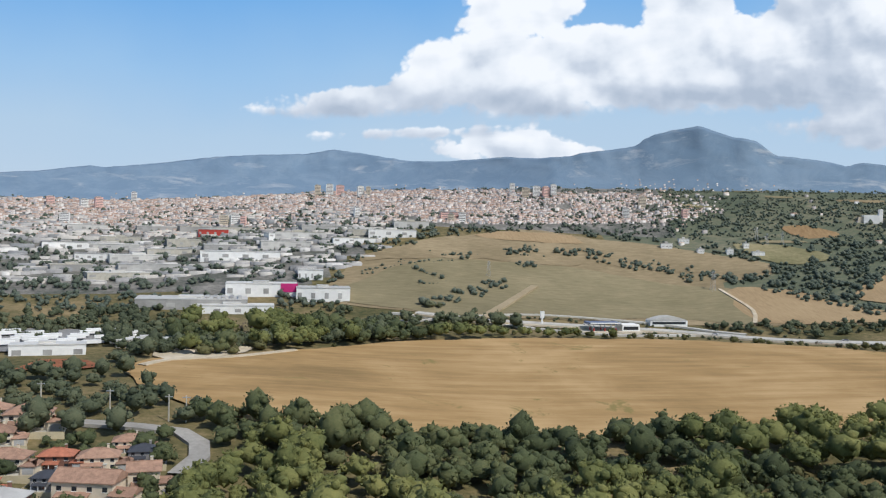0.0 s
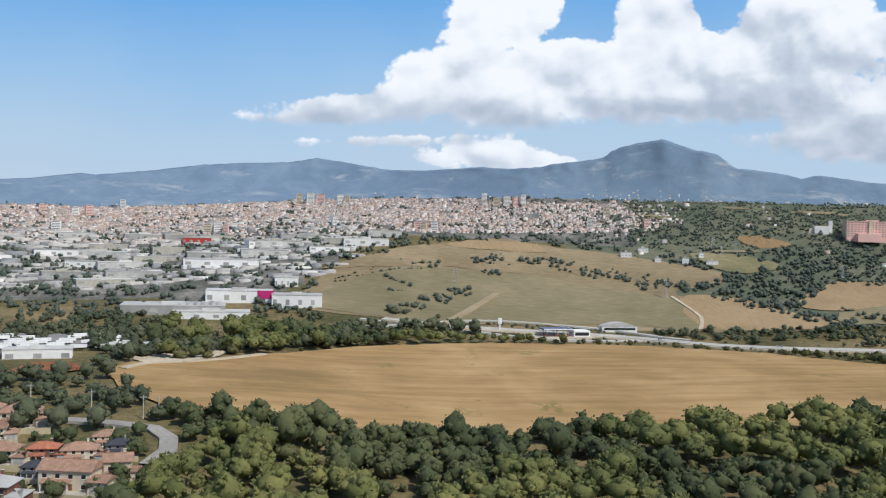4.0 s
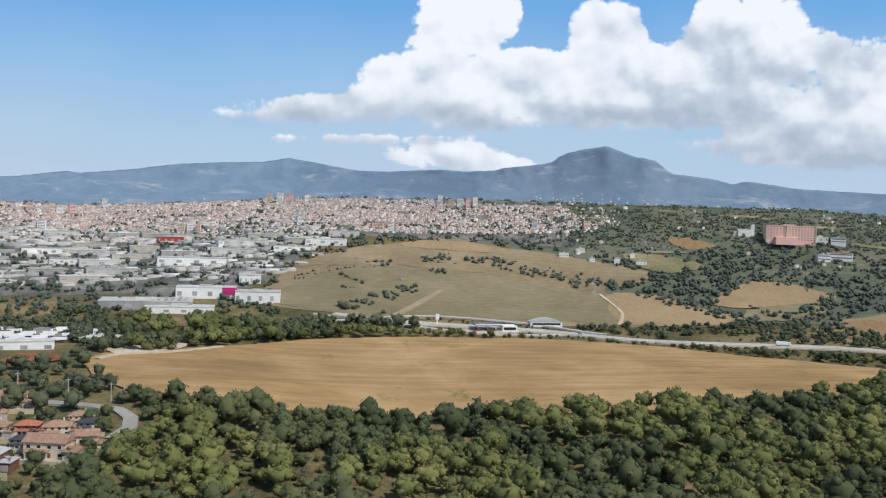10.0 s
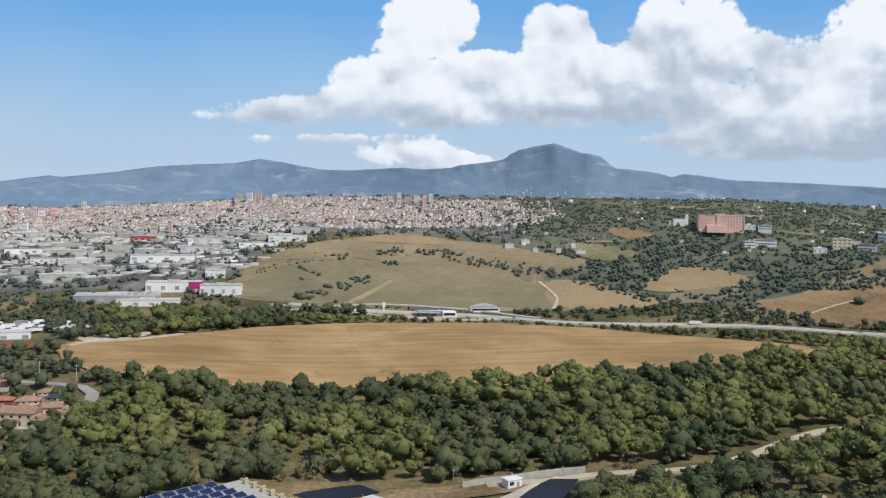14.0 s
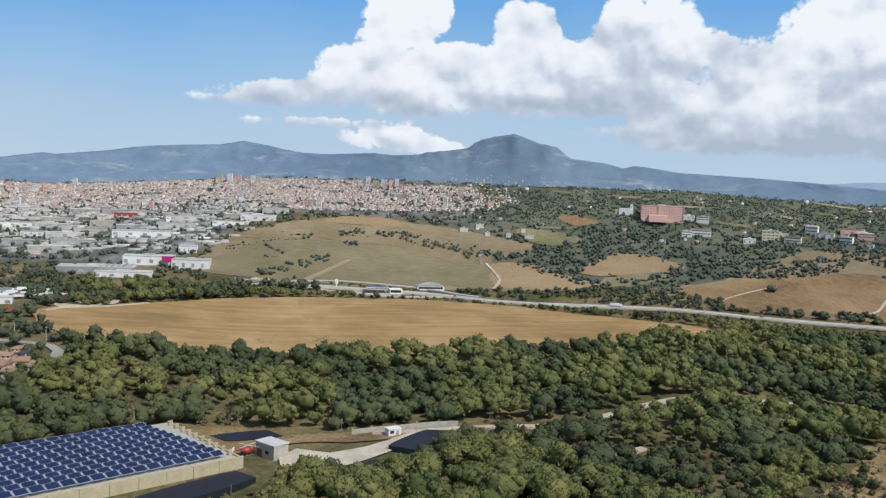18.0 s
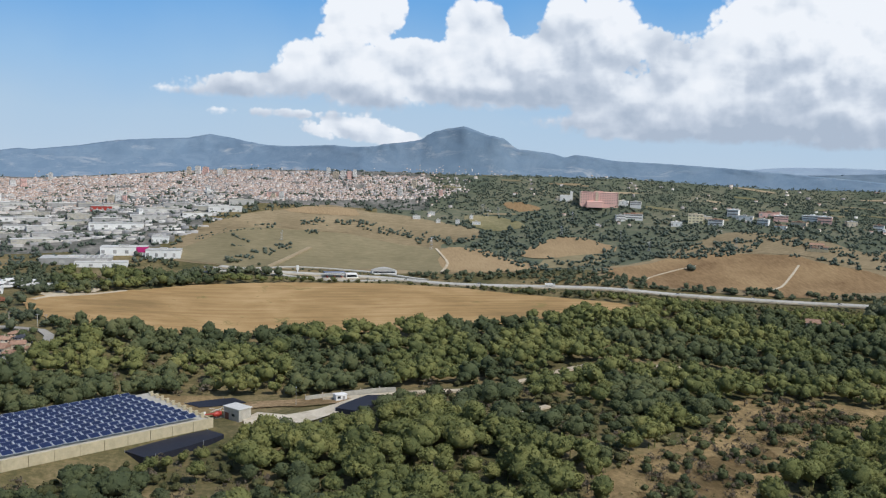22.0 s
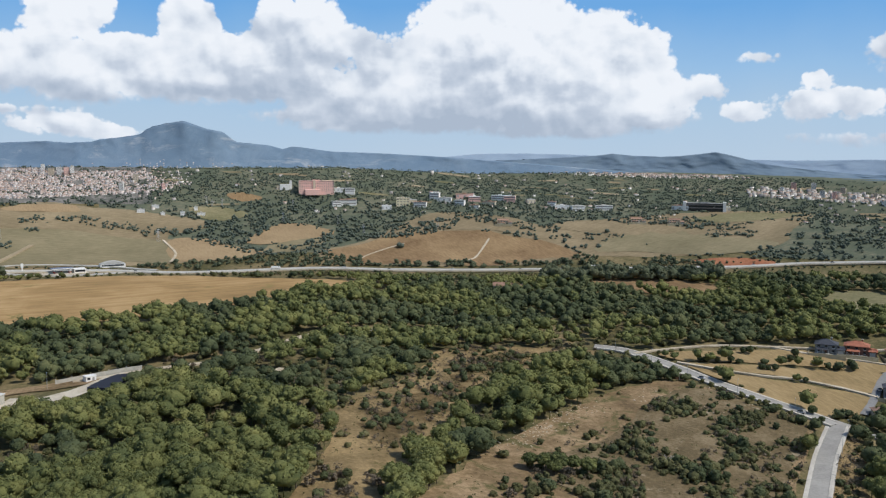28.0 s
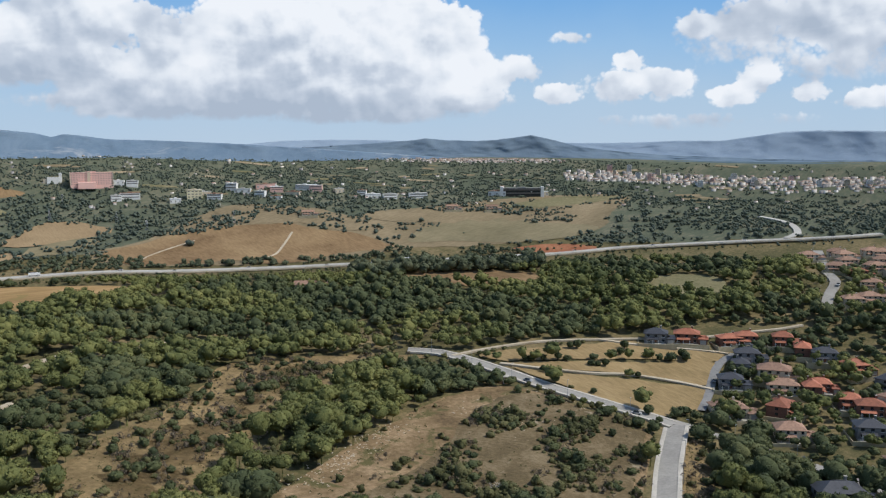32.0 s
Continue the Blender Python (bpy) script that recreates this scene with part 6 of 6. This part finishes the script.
# ------------------------------------------------------------ along the motorway
def station():
    x, y = (40, 651)
    ob = thing("petrol_station", "petrol station with a blue-grey canopy beside the motorway", "petrol station", (x, y, land(x, y) + 0.8), turn=facing(x, y) + 8)
    part("forecourt", boxes((-16, -7, -0.8, 16, 7, 0.06)), M_YARD, ob, "pale concrete forecourt")
    part("canopy", boxes((-8, -4.5, 3.0, 6, 4.0, 3.7), bevel=0.1), M_BLUEROOF, ob)
    part("canopy_edge", boxes((-8.2, -4.7, 3.3, 6.2, -4.5, 3.75), (6.0, -4.5, 3.3, 6.2, 4.0, 3.75)), M_WHITE, ob, "white canopy edge")
    for px, py in itertools.product((-6, -1, 4), (-2.5, 2.2)):
        part("column", boxes((px - 0.18, py - 0.18, 0, px + 0.18, py + 0.18, 3.0)), M_WHITE, ob)
        part("pump", boxes((px - 0.3, py - 0.9, 0, px + 0.3, py - 0.35, 1.2), bevel=0.05), M_REDPAINT, ob)
    part("shop", boxes((7, -3, 0, 15, 4, 2.8), bevel=0.06), M_WHITE, ob, "white shop building")
    part("shop_window", boxes((7.6, -3.06, 0.5, 14.4, -3.0, 2.0)), M_DARKGLASS, ob)
    sign = thing("price_pylon", "tall white sign pylon beside the motorway", "sign", (x - 26, y + 6, land(x - 26, y + 6)))
    part("mast", boxes((-0.35, -0.3, -0.5, 0.35, 0.3, 6.5), bevel=0.05), M_WHITE, sign)
    part("panel", boxes((-0.9, -0.36, 3.6, 0.9, 0.36, 6.6), bevel=0.05), M_WHITE, sign)
    hall = thing("rest_hall", "white rest-area hall with a vaulted pale roof", "building", (x + 36, y + 20, land(x + 36, y + 20)), turn=facing(x, y) + 6)
    bm = bmesh.new()
    prof = [(-9 + i * 2, 2.4 + 2.0 * math.sin(math.pi * i / 9)) for i in range(10)]
    fr = [bm.verts.new((px, -3, pz)) for px, pz in prof]
    bk = [bm.verts.new((px, 3, pz)) for px, pz in prof]
    for i in range(9):
        bm.faces.new((fr[i], fr[i + 1], bk[i + 1], bk[i]))
    bm.faces.new(fr[::-1])
    bm.faces.new(bk)
    part("roof", bm, M_SHED, hall)
    part("wall", boxes((-9, -2.8, -1, 9, 2.8, 2.4)), M_WHITE, hall)
    part("window_band", boxes((-8, -2.88, 0.7, 8, -2.8, 1.8)), M_DARKGLASS, hall)


station()


def vehicle(kind, at, turn, size, label, mat, group):
    ob = thing(kind, label, kind, at, group, turn=turn, size=size)
    if kind == "lorry":
        part("trailer", boxes((-7, -1.25, 1.0, 3.2, 1.25, 3.9), bevel=0.06), mat, ob)
        part("cab", boxes((3.5, -1.2, 0.7, 5.8, 1.2, 3.4), bevel=0.15), mat, ob)
        part("windscreen", boxes((5.75, -1.05, 2.0, 5.86, 1.05, 3.0)), M_DARKGLASS, ob)
        part("chassis", boxes((-7, -0.9, 0.6, 5.4, 0.9, 1.0)), M_TYRE, ob)
        axles, r = (-6, -4.8, 2.0, 4.6), 0.5
    else:
        bm = boxes((-2.1, -0.85, 0.35, 2.1, 0.85, 0.9), bevel=0.12)
        part("body", bm, mat, ob)
        bm = bmesh.new()
        lo = [bm.verts.new(p) for p in ((-1.5, -0.78, 0.88), (1.1, -0.78, 0.88), (1.1, 0.78, 0.88), (-1.5, 0.78, 0.88))]
        up = [bm.verts.new(p) for p in ((-1.1, -0.65, 1.42), (0.4, -0.65, 1.42), (0.4, 0.65, 1.42), (-1.1, 0.65, 1.42))]
        bm.faces.new(up)
        for k in range(4):
            bm.faces.new((lo[k], lo[(k + 1) % 4], up[(k + 1) % 4], up[k]))
        part("glasshouse", bm, M_DARKGLASS, ob)
        axles, r = (-1.3, 1.3), 0.33
    for ax, s in itertools.product(axles, (-1, 1)):
        bm = bmesh.new()
        part("wheel", bar(bm, (ax, s * 0.78, r), (ax, s * 1.02, r), r, 10), M_TYRE, ob)
    return ob


vr = random.Random(21)
mw = rounded(MOTORWAY, 3.0)
lorry = car = None
for k, frac in enumerate((0.10, 0.17, 0.24, 0.30, 0.36, 0.41, 0.47, 0.53, 0.60, 0.68, 0.75, 0.82, 0.90)):
    i = int(frac * (len(mw) - 3))
    p, q = Vector(mw[i]), Vector(mw[i + 2])
    d = (q - p).normalized()
    side = 1 if k % 2 else -1
    c = p + Vector((d.y, -d.x)) * 2.4 * side
    turn = math.degrees(math.atan2(d.y, d.x)) + (0 if side > 0 else 180)
    at = (c.x, c.y, land(p.x, p.y) + 0.98)
    if k in (3, 8):
        vehicle("lorry", at, turn, 0.55, "white articulated lorry on the motorway", M_WHITE, "lorries on the motorway")
    elif car is None:
        car = vehicle("car", at, turn, 0.65, "pale car driving on the motorway", M_CAR, "cars on the motorway")
    else:
        copy_thing(car, pose(*at, 0, 0, turn))
for line, fr, off in ((STREET, 0.55, 2.3), (STREET, 0.93, 2.4), (STREET_HOUSES, 0.3, 1.8), (STREET_HOUSES, 0.6, -1.8), (STREET_LANE, 0.5, 1.5), (SUBURB, 0.4, 2), (SUBURB, 0.7, -2)):
    pts = rounded(line, 2.0)
    i = int(fr * (len(pts) - 3))
    p, q = Vector(pts[i]), Vector(pts[i + 2])
    d = (q - p).normalized()
    c = p + Vector((d.y, -d.x)) * off
    ob = copy_thing(car, pose(c.x, c.y, land(p.x, p.y) + 0.86, 0, 0, math.degrees(math.atan2(d.y, d.x))))
    ob["label"], ob["group"], ob.scale = "parked car beside the street", "parked cars", (1, 1, 1)

# parked trailers
tr = thing("trailer", "white box trailer parked in a yard", "trailer", (-176, 590, land(-176, 590) + 0.65), "parked trailers", turn=20, size=0.55)
part("box_body", boxes((-5.5, -1.25, 1.0, 5.5, 1.25, 3.1), bevel=0.06), M_WHITE, tr)
part("chassis", boxes((-4.4, -0.8, 0.6, 4.4, 0.8, 1.0)), M_TYRE, tr)
for ax, s in itertools.product((-3.2, -2.1, 3.2), (-1, 1)):
    bm = bmesh.new()
    part("wheel", bar(bm, (ax, s * 0.7, 0.5), (ax, s * 1.05, 0.5), 0.5, 8), M_TYRE, tr)
for j, i in itertools.product(range(3), range(11)):
    x, y = -190 + (i % 6) * 8.5 + j * 1.5, 579 + (i % 6) * 1.6 + j * 10.5 + (i // 6) * 4.5
    if (j, i) != (0, 0) and vr.random() < 0.86:
        copy_thing(tr, pose(x, y, land(x, y) + 0.65, 0, 0, 24 + vr.uniform(-4, 4)))
block("yard_shed", "low white shed with a long roof beside the trailer yard", "warehouse", (-166, 573, land(-166, 573)), 12, 22, 7, 3.0, M_WHITE, M_SHED, 1, 5, "industrial halls", bands=True)
block("flat_shed", "long low shed with a pale flat roof behind trees", "warehouse", (-139, 590, land(-139, 590)), 14, 20, 7, 2.4, M_CONCRETE, M_SHED, 1, 5, "industrial halls", bands=True)


# ------------------------------------------------------------ pylons and poles
def pylon():
    ob = thing("pylon", "grey lattice power pylon on the hillside", "pylon", (0, 0, 0), "power pylons")
    feet, top = 1.6, 0.35
    h = 14.0
    for sx, sy in itertools.product((-1, 1), (-1, 1)):
        bm = bmesh.new()
        part("leg", bar(bm, (sx * feet, sy * feet, -0.8), (sx * top, sy * top, h), 0.10, 4, 0.07), M_STEEL, ob)
    for k in range(6):
        z0, z1 = h * k / 6, h * (k + 1) / 6
        a0, a1 = feet + (top - feet) * k / 6, feet + (top - feet) * (k + 1) / 6
        bm = bmesh.new()
        for s in (-1, 1):
            bar(bm, (-a0, s * a0, z0), (a1, s * a1, z1), 0.05, 3)
            bar(bm, (s * a0, a0, z0), (s * a1, -a1, z1), 0.05, 3)
        part("brace", bm, M_STEEL, ob)
    for z, w in ((h * 0.72, 2.6), (h * 0.84, 3.2), (h * 0.96, 2.2)):
        bm = bmesh.new()
        bar(bm, (-w, 0, z), (w, 0, z + 0.3), 0.08, 4)
        bar(bm, (-w, 0, z), (0, 0, z + 0.9), 0.05, 3)
        bar(bm, (w, 0, z + 0.3), (0, 0, z + 0.9), 0.05, 3)
        part("crossarm", bm, M_STEEL, ob)
    return ob


first = None
for k, (x, y) in enumerate([(118, 715), (3, 725), (268, 701), (225, 721), (175, 769), (184, 768), (172, 776), (281, 675), (243, 748), (338, 647)]):
    s = shrink(x, y) * (1.25, 1.0, 1.15)[k % 3]
    if first is None:
        first = pylon()
        first.matrix_basis = pose(x, y, land(x, y), 0, 0, 20) @ Matrix.Diagonal((s, s, s, 1))
    else:
        ob = copy_thing(first, pose(x, y, land(x, y), 0, 0, 20 + 25 * k))
        ob.scale = (s, s, s)
pole = thing("street_lamp", "slim grey street lamp", "lamp post", (0, 0, 0), "street lamps")
bm = bmesh.new()
part("pole", bar(bm, (0, 0, -0.5), (0, 0, 7.5), 0.10, 6, 0.06), M_STEEL, pole)
part("lamp_head", boxes((-0.12, -0.1, 7.4, 1.1, 0.1, 7.55), bevel=0.03), M_STEEL, pole)
spots = []
for line, off, gap in ((STREET, 5.0, 24), (STREET_DOWN, -5.2, 22), (SUBURB, 4.2, 30), (STREET_HOUSES, 3.6, 26)):
    pts = rounded(line, 2.0)
    for i in range(6, len(pts) - 3, int(gap / 2)):
        p, q = Vector(pts[i]), Vector(pts[i + 2])
        d = (q - p).normalized()
        spots.append((p + Vector((d.y, -d.x)) * off, math.degrees(math.atan2(d.x, -d.y)) + (0 if off > 0 else 180)))
for k, (c, turn) in enumerate(spots):
    m = pose(c.x, c.y, land(c.x, c.y) + 0.3, 0, 0, turn)
    if k == 0:
        pole.matrix_basis = m
    else:
        copy_thing(pole, m)
for k, (x, y) in enumerate([(-148, 503), (-131, 498), (-117, 495), (-113, 495)]):
    ob = thing("utility_pole", "weathered concrete utility pole beside the lane", "utility pole", (x, y, land(x, y)), "utility poles")
    bm = bmesh.new()
    part("pole", bar(bm, (0, 0, -0.5), (0, 0, 6.4), 0.22, 6, 0.13), M_CONCRETE, ob)
    part("crossarm", boxes((-0.9, -0.08, 5.8, 0.9, 0.08, 6.0)), M_STEEL, ob)

# a bare, pale dead tree on the clearing
dx, dy = [(208, 213)][0]
dead = thing("dead_tree", "bare pale dead tree with tangled branches on the clearing", "tree", (dx, dy, land(dx, dy)))
dr = random.Random(31)
bm = bmesh.new()
part("trunk", bar(bm, (0, 0, -0.5), (0.3, 0.1, 3.4), 0.22, 6, 0.10), M_CONCRETE, dead)
for k in range(16):
    a, z0 = k * 2.4, 1.2 + 2.1 * dr.random()
    end = Vector((math.cos(a) * dr.uniform(1.4, 2.8), math.sin(a) * dr.uniform(1.4, 2.8), z0 + dr.uniform(0.6, 2.0)))
    bm = bmesh.new()
    bar(bm, (0.1, 0, z0), end, 0.09, 4, 0.03)
    for i in range(5):
        p = Vector((0.1, 0, z0)).lerp(end, dr.uniform(0.4, 1.0))
        bar(bm, p, p + Vector((dr.uniform(-0.9, 0.9), dr.uniform(-0.9, 0.9), dr.uniform(-0.1, 0.9))), 0.04, 3, 0.015)
    part("branch", bm, M_CONCRETE, dead)

# stone retaining edges on the bare clearing
rr = random.Random(77)
vs, fs, n = [], [], 0
CL = FIELDS["bare_clearing"][2]
for i in range(420):
    t = rr.random()
    a, b = CL[2:5][int(t * 2)], CL[2:5][int(t * 2) + 1]
    u = rr.random()
    x, y = a[0] + (b[0] - a[0]) * u + rr.gauss(0, 3.5), a[1] + (b[1] - a[1]) * u + rr.gauss(0, 3.5) - 4
    if i > 220:
        x, y = rr.uniform(245, 300), rr.uniform(215, 285)
    s = rr.uniform(0.15, 0.6)
    v = ICO1[0] * np.array([rr.uniform(0.7, 1.2) for _ in range(len(ICO1[0]))])[:, None] * (s, s * rr.uniform(0.6, 1.2), s * 0.6) + (x, y, land(x, y) + 0.5)
    vs.append(v)
    fs.append(ICO1[1] + n)
    n += len(v)
tagged(part_of("rubble", arrays("rubble", np.concatenate(vs), np.concatenate(fs)), M_DIRT), "pale rubble and stones on the clearing", "rubble", "", "stuff")


# ------------------------------------------------------------ the cities on the plain
def tower(at, turn, w, d, h, wall, label, group):
    ob = thing("tower_block", label, "apartment block", at, group, turn=turn)
    part("wall", boxes((-w / 2, -d / 2, -2, w / 2, d / 2, h)), wall, ob)
    part("roof", boxes((-w * 0.3, -d * 0.3, h, w * 0.25, d * 0.3, h + 0.5)), M_SHEDGREY, ob)
    floors = max(3, int(h / 0.9))
    for k in range(floors):
        z = h * (k + 0.35) / floors
        part("window_band", boxes((-w * 0.44, -d / 2 - 0.04, z, w * 0.44, -d / 2 + 0.04, z + h / floors * 0.4)), M_FARGLASS, ob)
    return ob


cr = random.Random(99)
for k, (x, y) in enumerate([(47, 895), (53, 879), (60, 880), (66, 880), (71, 881), (-81, 886), (-73, 886), (-66, 886), (-53, 881), (-48, 881), (-222, 844), (-214, 847), (-198, 873), (-136, 808), (-130, 808), (-125, 807), (-59, 824), (-4, 812), (3, 814), (145, 831), (108, 833), (124, 855), (-222, 802), (-242, 846)]):
    tower((x, y, land(x, y)), facing(x, y) + cr.uniform(-15, 15), cr.uniform(3.0, 5.5), 3, cr.uniform(4.5, 7.0) + (1.5 if k < 10 else 0), (M_WHITE, M_CREAM, M_WHITE, M_PINKBRICK)[k % 4],
          "pale tower block rising over the city roofs", "tower blocks of the city")
block("terraced_flats", "long orange-brick row of flats at the city edge", "apartment block", (-2, 818, land(-2, 818)), facing(-2, 818), 15, 4, 4.2, M_PINKBRICK, M_SHEDGREY, 4, 9, "tower blocks of the city", bands=True)
for k, (x, y) in enumerate([(682, 582), (690, 569), (695, 546), (699, 536), (708, 521), (728, 514), (713, 491), (729, 490), (751, 482), (745, 455), (753, 463), (777, 441), (773, 413), (788, 395), (792, 378), (699, 583), (712, 570), (723, 545)]):
    tower((x, y, land(x, y)), facing(x, y) + cr.uniform(-15, 15), cr.uniform(3.0, 5.0), 3, cr.uniform(4.0, 6.5), (M_WHITE, M_CREAM, M_WHITE, M_PINKBRICK)[k % 4],
          "white tower block in the distant town", "tower blocks of the far town")


def town(name, spots, wall, label, flat=0.35, top=None):
    """Houses and flats past counting: walls in one mesh, roofs in another."""
    wv, wf, rv, rf = [], [], [], []
    cube = np.array([(-1, -1, 0), (1, -1, 0), (1, 1, 0), (-1, 1, 0), (-1, -1, 1), (1, -1, 1), (1, 1, 1), (-1, 1, 1)], float)
    cf = np.array([(0, 1, 5, 4), (1, 2, 6, 5), (2, 3, 7, 6), (3, 0, 4, 7), (4, 5, 6, 7)])
    for x, y, w, d, h, turn, *height in spots:
        c, s = math.cos(turn), math.sin(turn)
        z = height[0] if height else land(x, y)

        def put(store, faces, b, z0, z1, grow):
            n = len(store) * 8
            q = b * (w / 2 * grow, d / 2 * grow, z1 - z0) + (0, 0, z0)
            store.append(np.stack([q[:, 0] * c - q[:, 1] * s + x, q[:, 0] * s + q[:, 1] * c + y, q[:, 2] + z], 1))
            faces.append(cf + n)
        put(wv, wf, cube, -1.5, h, 1.0)
        roof = cube.copy()
        if cr.random() > flat:
            roof[4:, 1] *= 0.12
            put(rv, rf, roof, h, h + 0.35 + d * 0.14, 1.08)
        else:
            put(rv, rf, roof, h, h + 0.15, 0.9)
    for nm, v, f, mat, text in ((name + "_walls", wv, wf, wall, label), (name + "_roofs", rv, rf, top or M_CITYROOF, "clay and flat roofs of the " + label.split(" of ")[-1])):
        ob = part_of(nm, arrays(nm, np.concatenate(v), np.concatenate(f), 4), mat)
        tagged(ob, text, "city", "", "stuff")


spots = []
for i in range(21000):
    a, r = cr.uniform(-24, 11.8), cr.uniform(800, 905)
    if a > -3 and r < 806 + 1.5 * abs(a) + max(0, a) * 1.4:
        continue
    if a <= -3 and r < 832 - cr.random() ** 3 * 55:
        continue
    if a > 3 and r > 895 or a > 5 and cr.random() > (12 - a) / 6:
        continue
    x, y = r * math.sin(radians(a)), r * math.cos(radians(a))
    # squares, parks and avenues between the quarters
    if noise.noise(Vector((x * 0.05, y * 0.09, 2.7))) > 0.33 and cr.random() < 0.8:
        continue
    big = cr.random() < 0.10
    spots.append((x, y, cr.uniform(0.8, 2.1) * (1.5 if big else 1), cr.uniform(0.8, 1.6), cr.uniform(0.4, 1.0) * (2.1 if big else 1), radians(facing(x, y)) + cr.choice((0, 0.3, -0.25, 0.1)) + cr.uniform(-0.1, 0.1)))
town("city", spots, M_CITY, "dense pale city of clay-coloured blocks of the plain", 0.5)
spots = []
for i in range(900):
    a, r = cr.uniform(-24, -3.5), cr.uniform(735, 850)
    x, y = r * math.sin(radians(a)), r * math.cos(radians(a))
    if any(inside(x, y, p) for p in SOLID):
        continue
    spots.append((x, y, cr.uniform(3, 13), cr.uniform(2, 5), cr.uniform(0.5, 1.3), radians(facing(x, y)) + cr.uniform(-0.2, 0.3)))
town("industrial_estate", spots, M_SHEDWALL, "grey and white sheds of the industrial estate", 1.0, M_SHEDROOF)
spots = []
for i in range(900):
    a = cr.uniform(47.5, 76)
    r = cr.uniform(868, 905) - (cr.random() < 0.3) * cr.uniform(0, 30) * (a > 56)
    x, y = r * math.sin(radians(a)), r * math.cos(radians(a))
    spots.append((x, y, cr.uniform(2.0, 4.2), cr.uniform(1.6, 2.6), cr.uniform(0.8, 2.4), radians(facing(x, y)) + cr.uniform(-0.4, 0.4)))
for i in range(420):
    a, r = cr.triangular(36, 48.5, 42), cr.uniform(938, 965)
    x, y = r * math.sin(radians(a)), r * math.cos(radians(a))
    spots.append((x, y, cr.uniform(1.2, 3.5), cr.uniform(1.2, 2.2), cr.uniform(0.5, 1.0), radians(facing(x, y)) + cr.uniform(-0.4, 0.4)))
town("far_town", spots, M_CITYWHITE, "white and pink blocks of the far town")
spots = []
for i in range(170):
    a, r = cr.uniform(8, 62), cr.uniform(770, 950)
    x, y = r * math.sin(radians(a)), r * math.cos(radians(a))
    if any(inside(x, y, p) for p in SOLID):
        continue
    spots.append((x, y, cr.uniform(1.5, 3.6), cr.uniform(1.4, 2.2), cr.uniform(0.8, 1.5), radians(facing(x, y)) + cr.uniform(-0.5, 0.5)))
azs, rows, verts = SLOPES["table_mountain_range"]
for i in range(130):
    a, row = cr.choice((cr.gauss(9, 1.2), cr.gauss(12, 2), cr.gauss(0, 1.5), cr.uniform(-14, 22))), int(cr.triangular(4, 11, 5))
    x, y, z = verts[row * len(azs) + int(np.clip(np.searchsorted(azs, a), 0, len(azs) - 1))]
    spots.append((x, y, cr.uniform(0.6, 1.5), cr.uniform(0.5, 0.9), cr.uniform(0.15, 0.45), radians(facing(x, y)) + cr.uniform(-0.4, 0.4), z))
town("scattered_houses", spots, M_CITYWHITE, "scattered white farmhouses of the wooded plain")
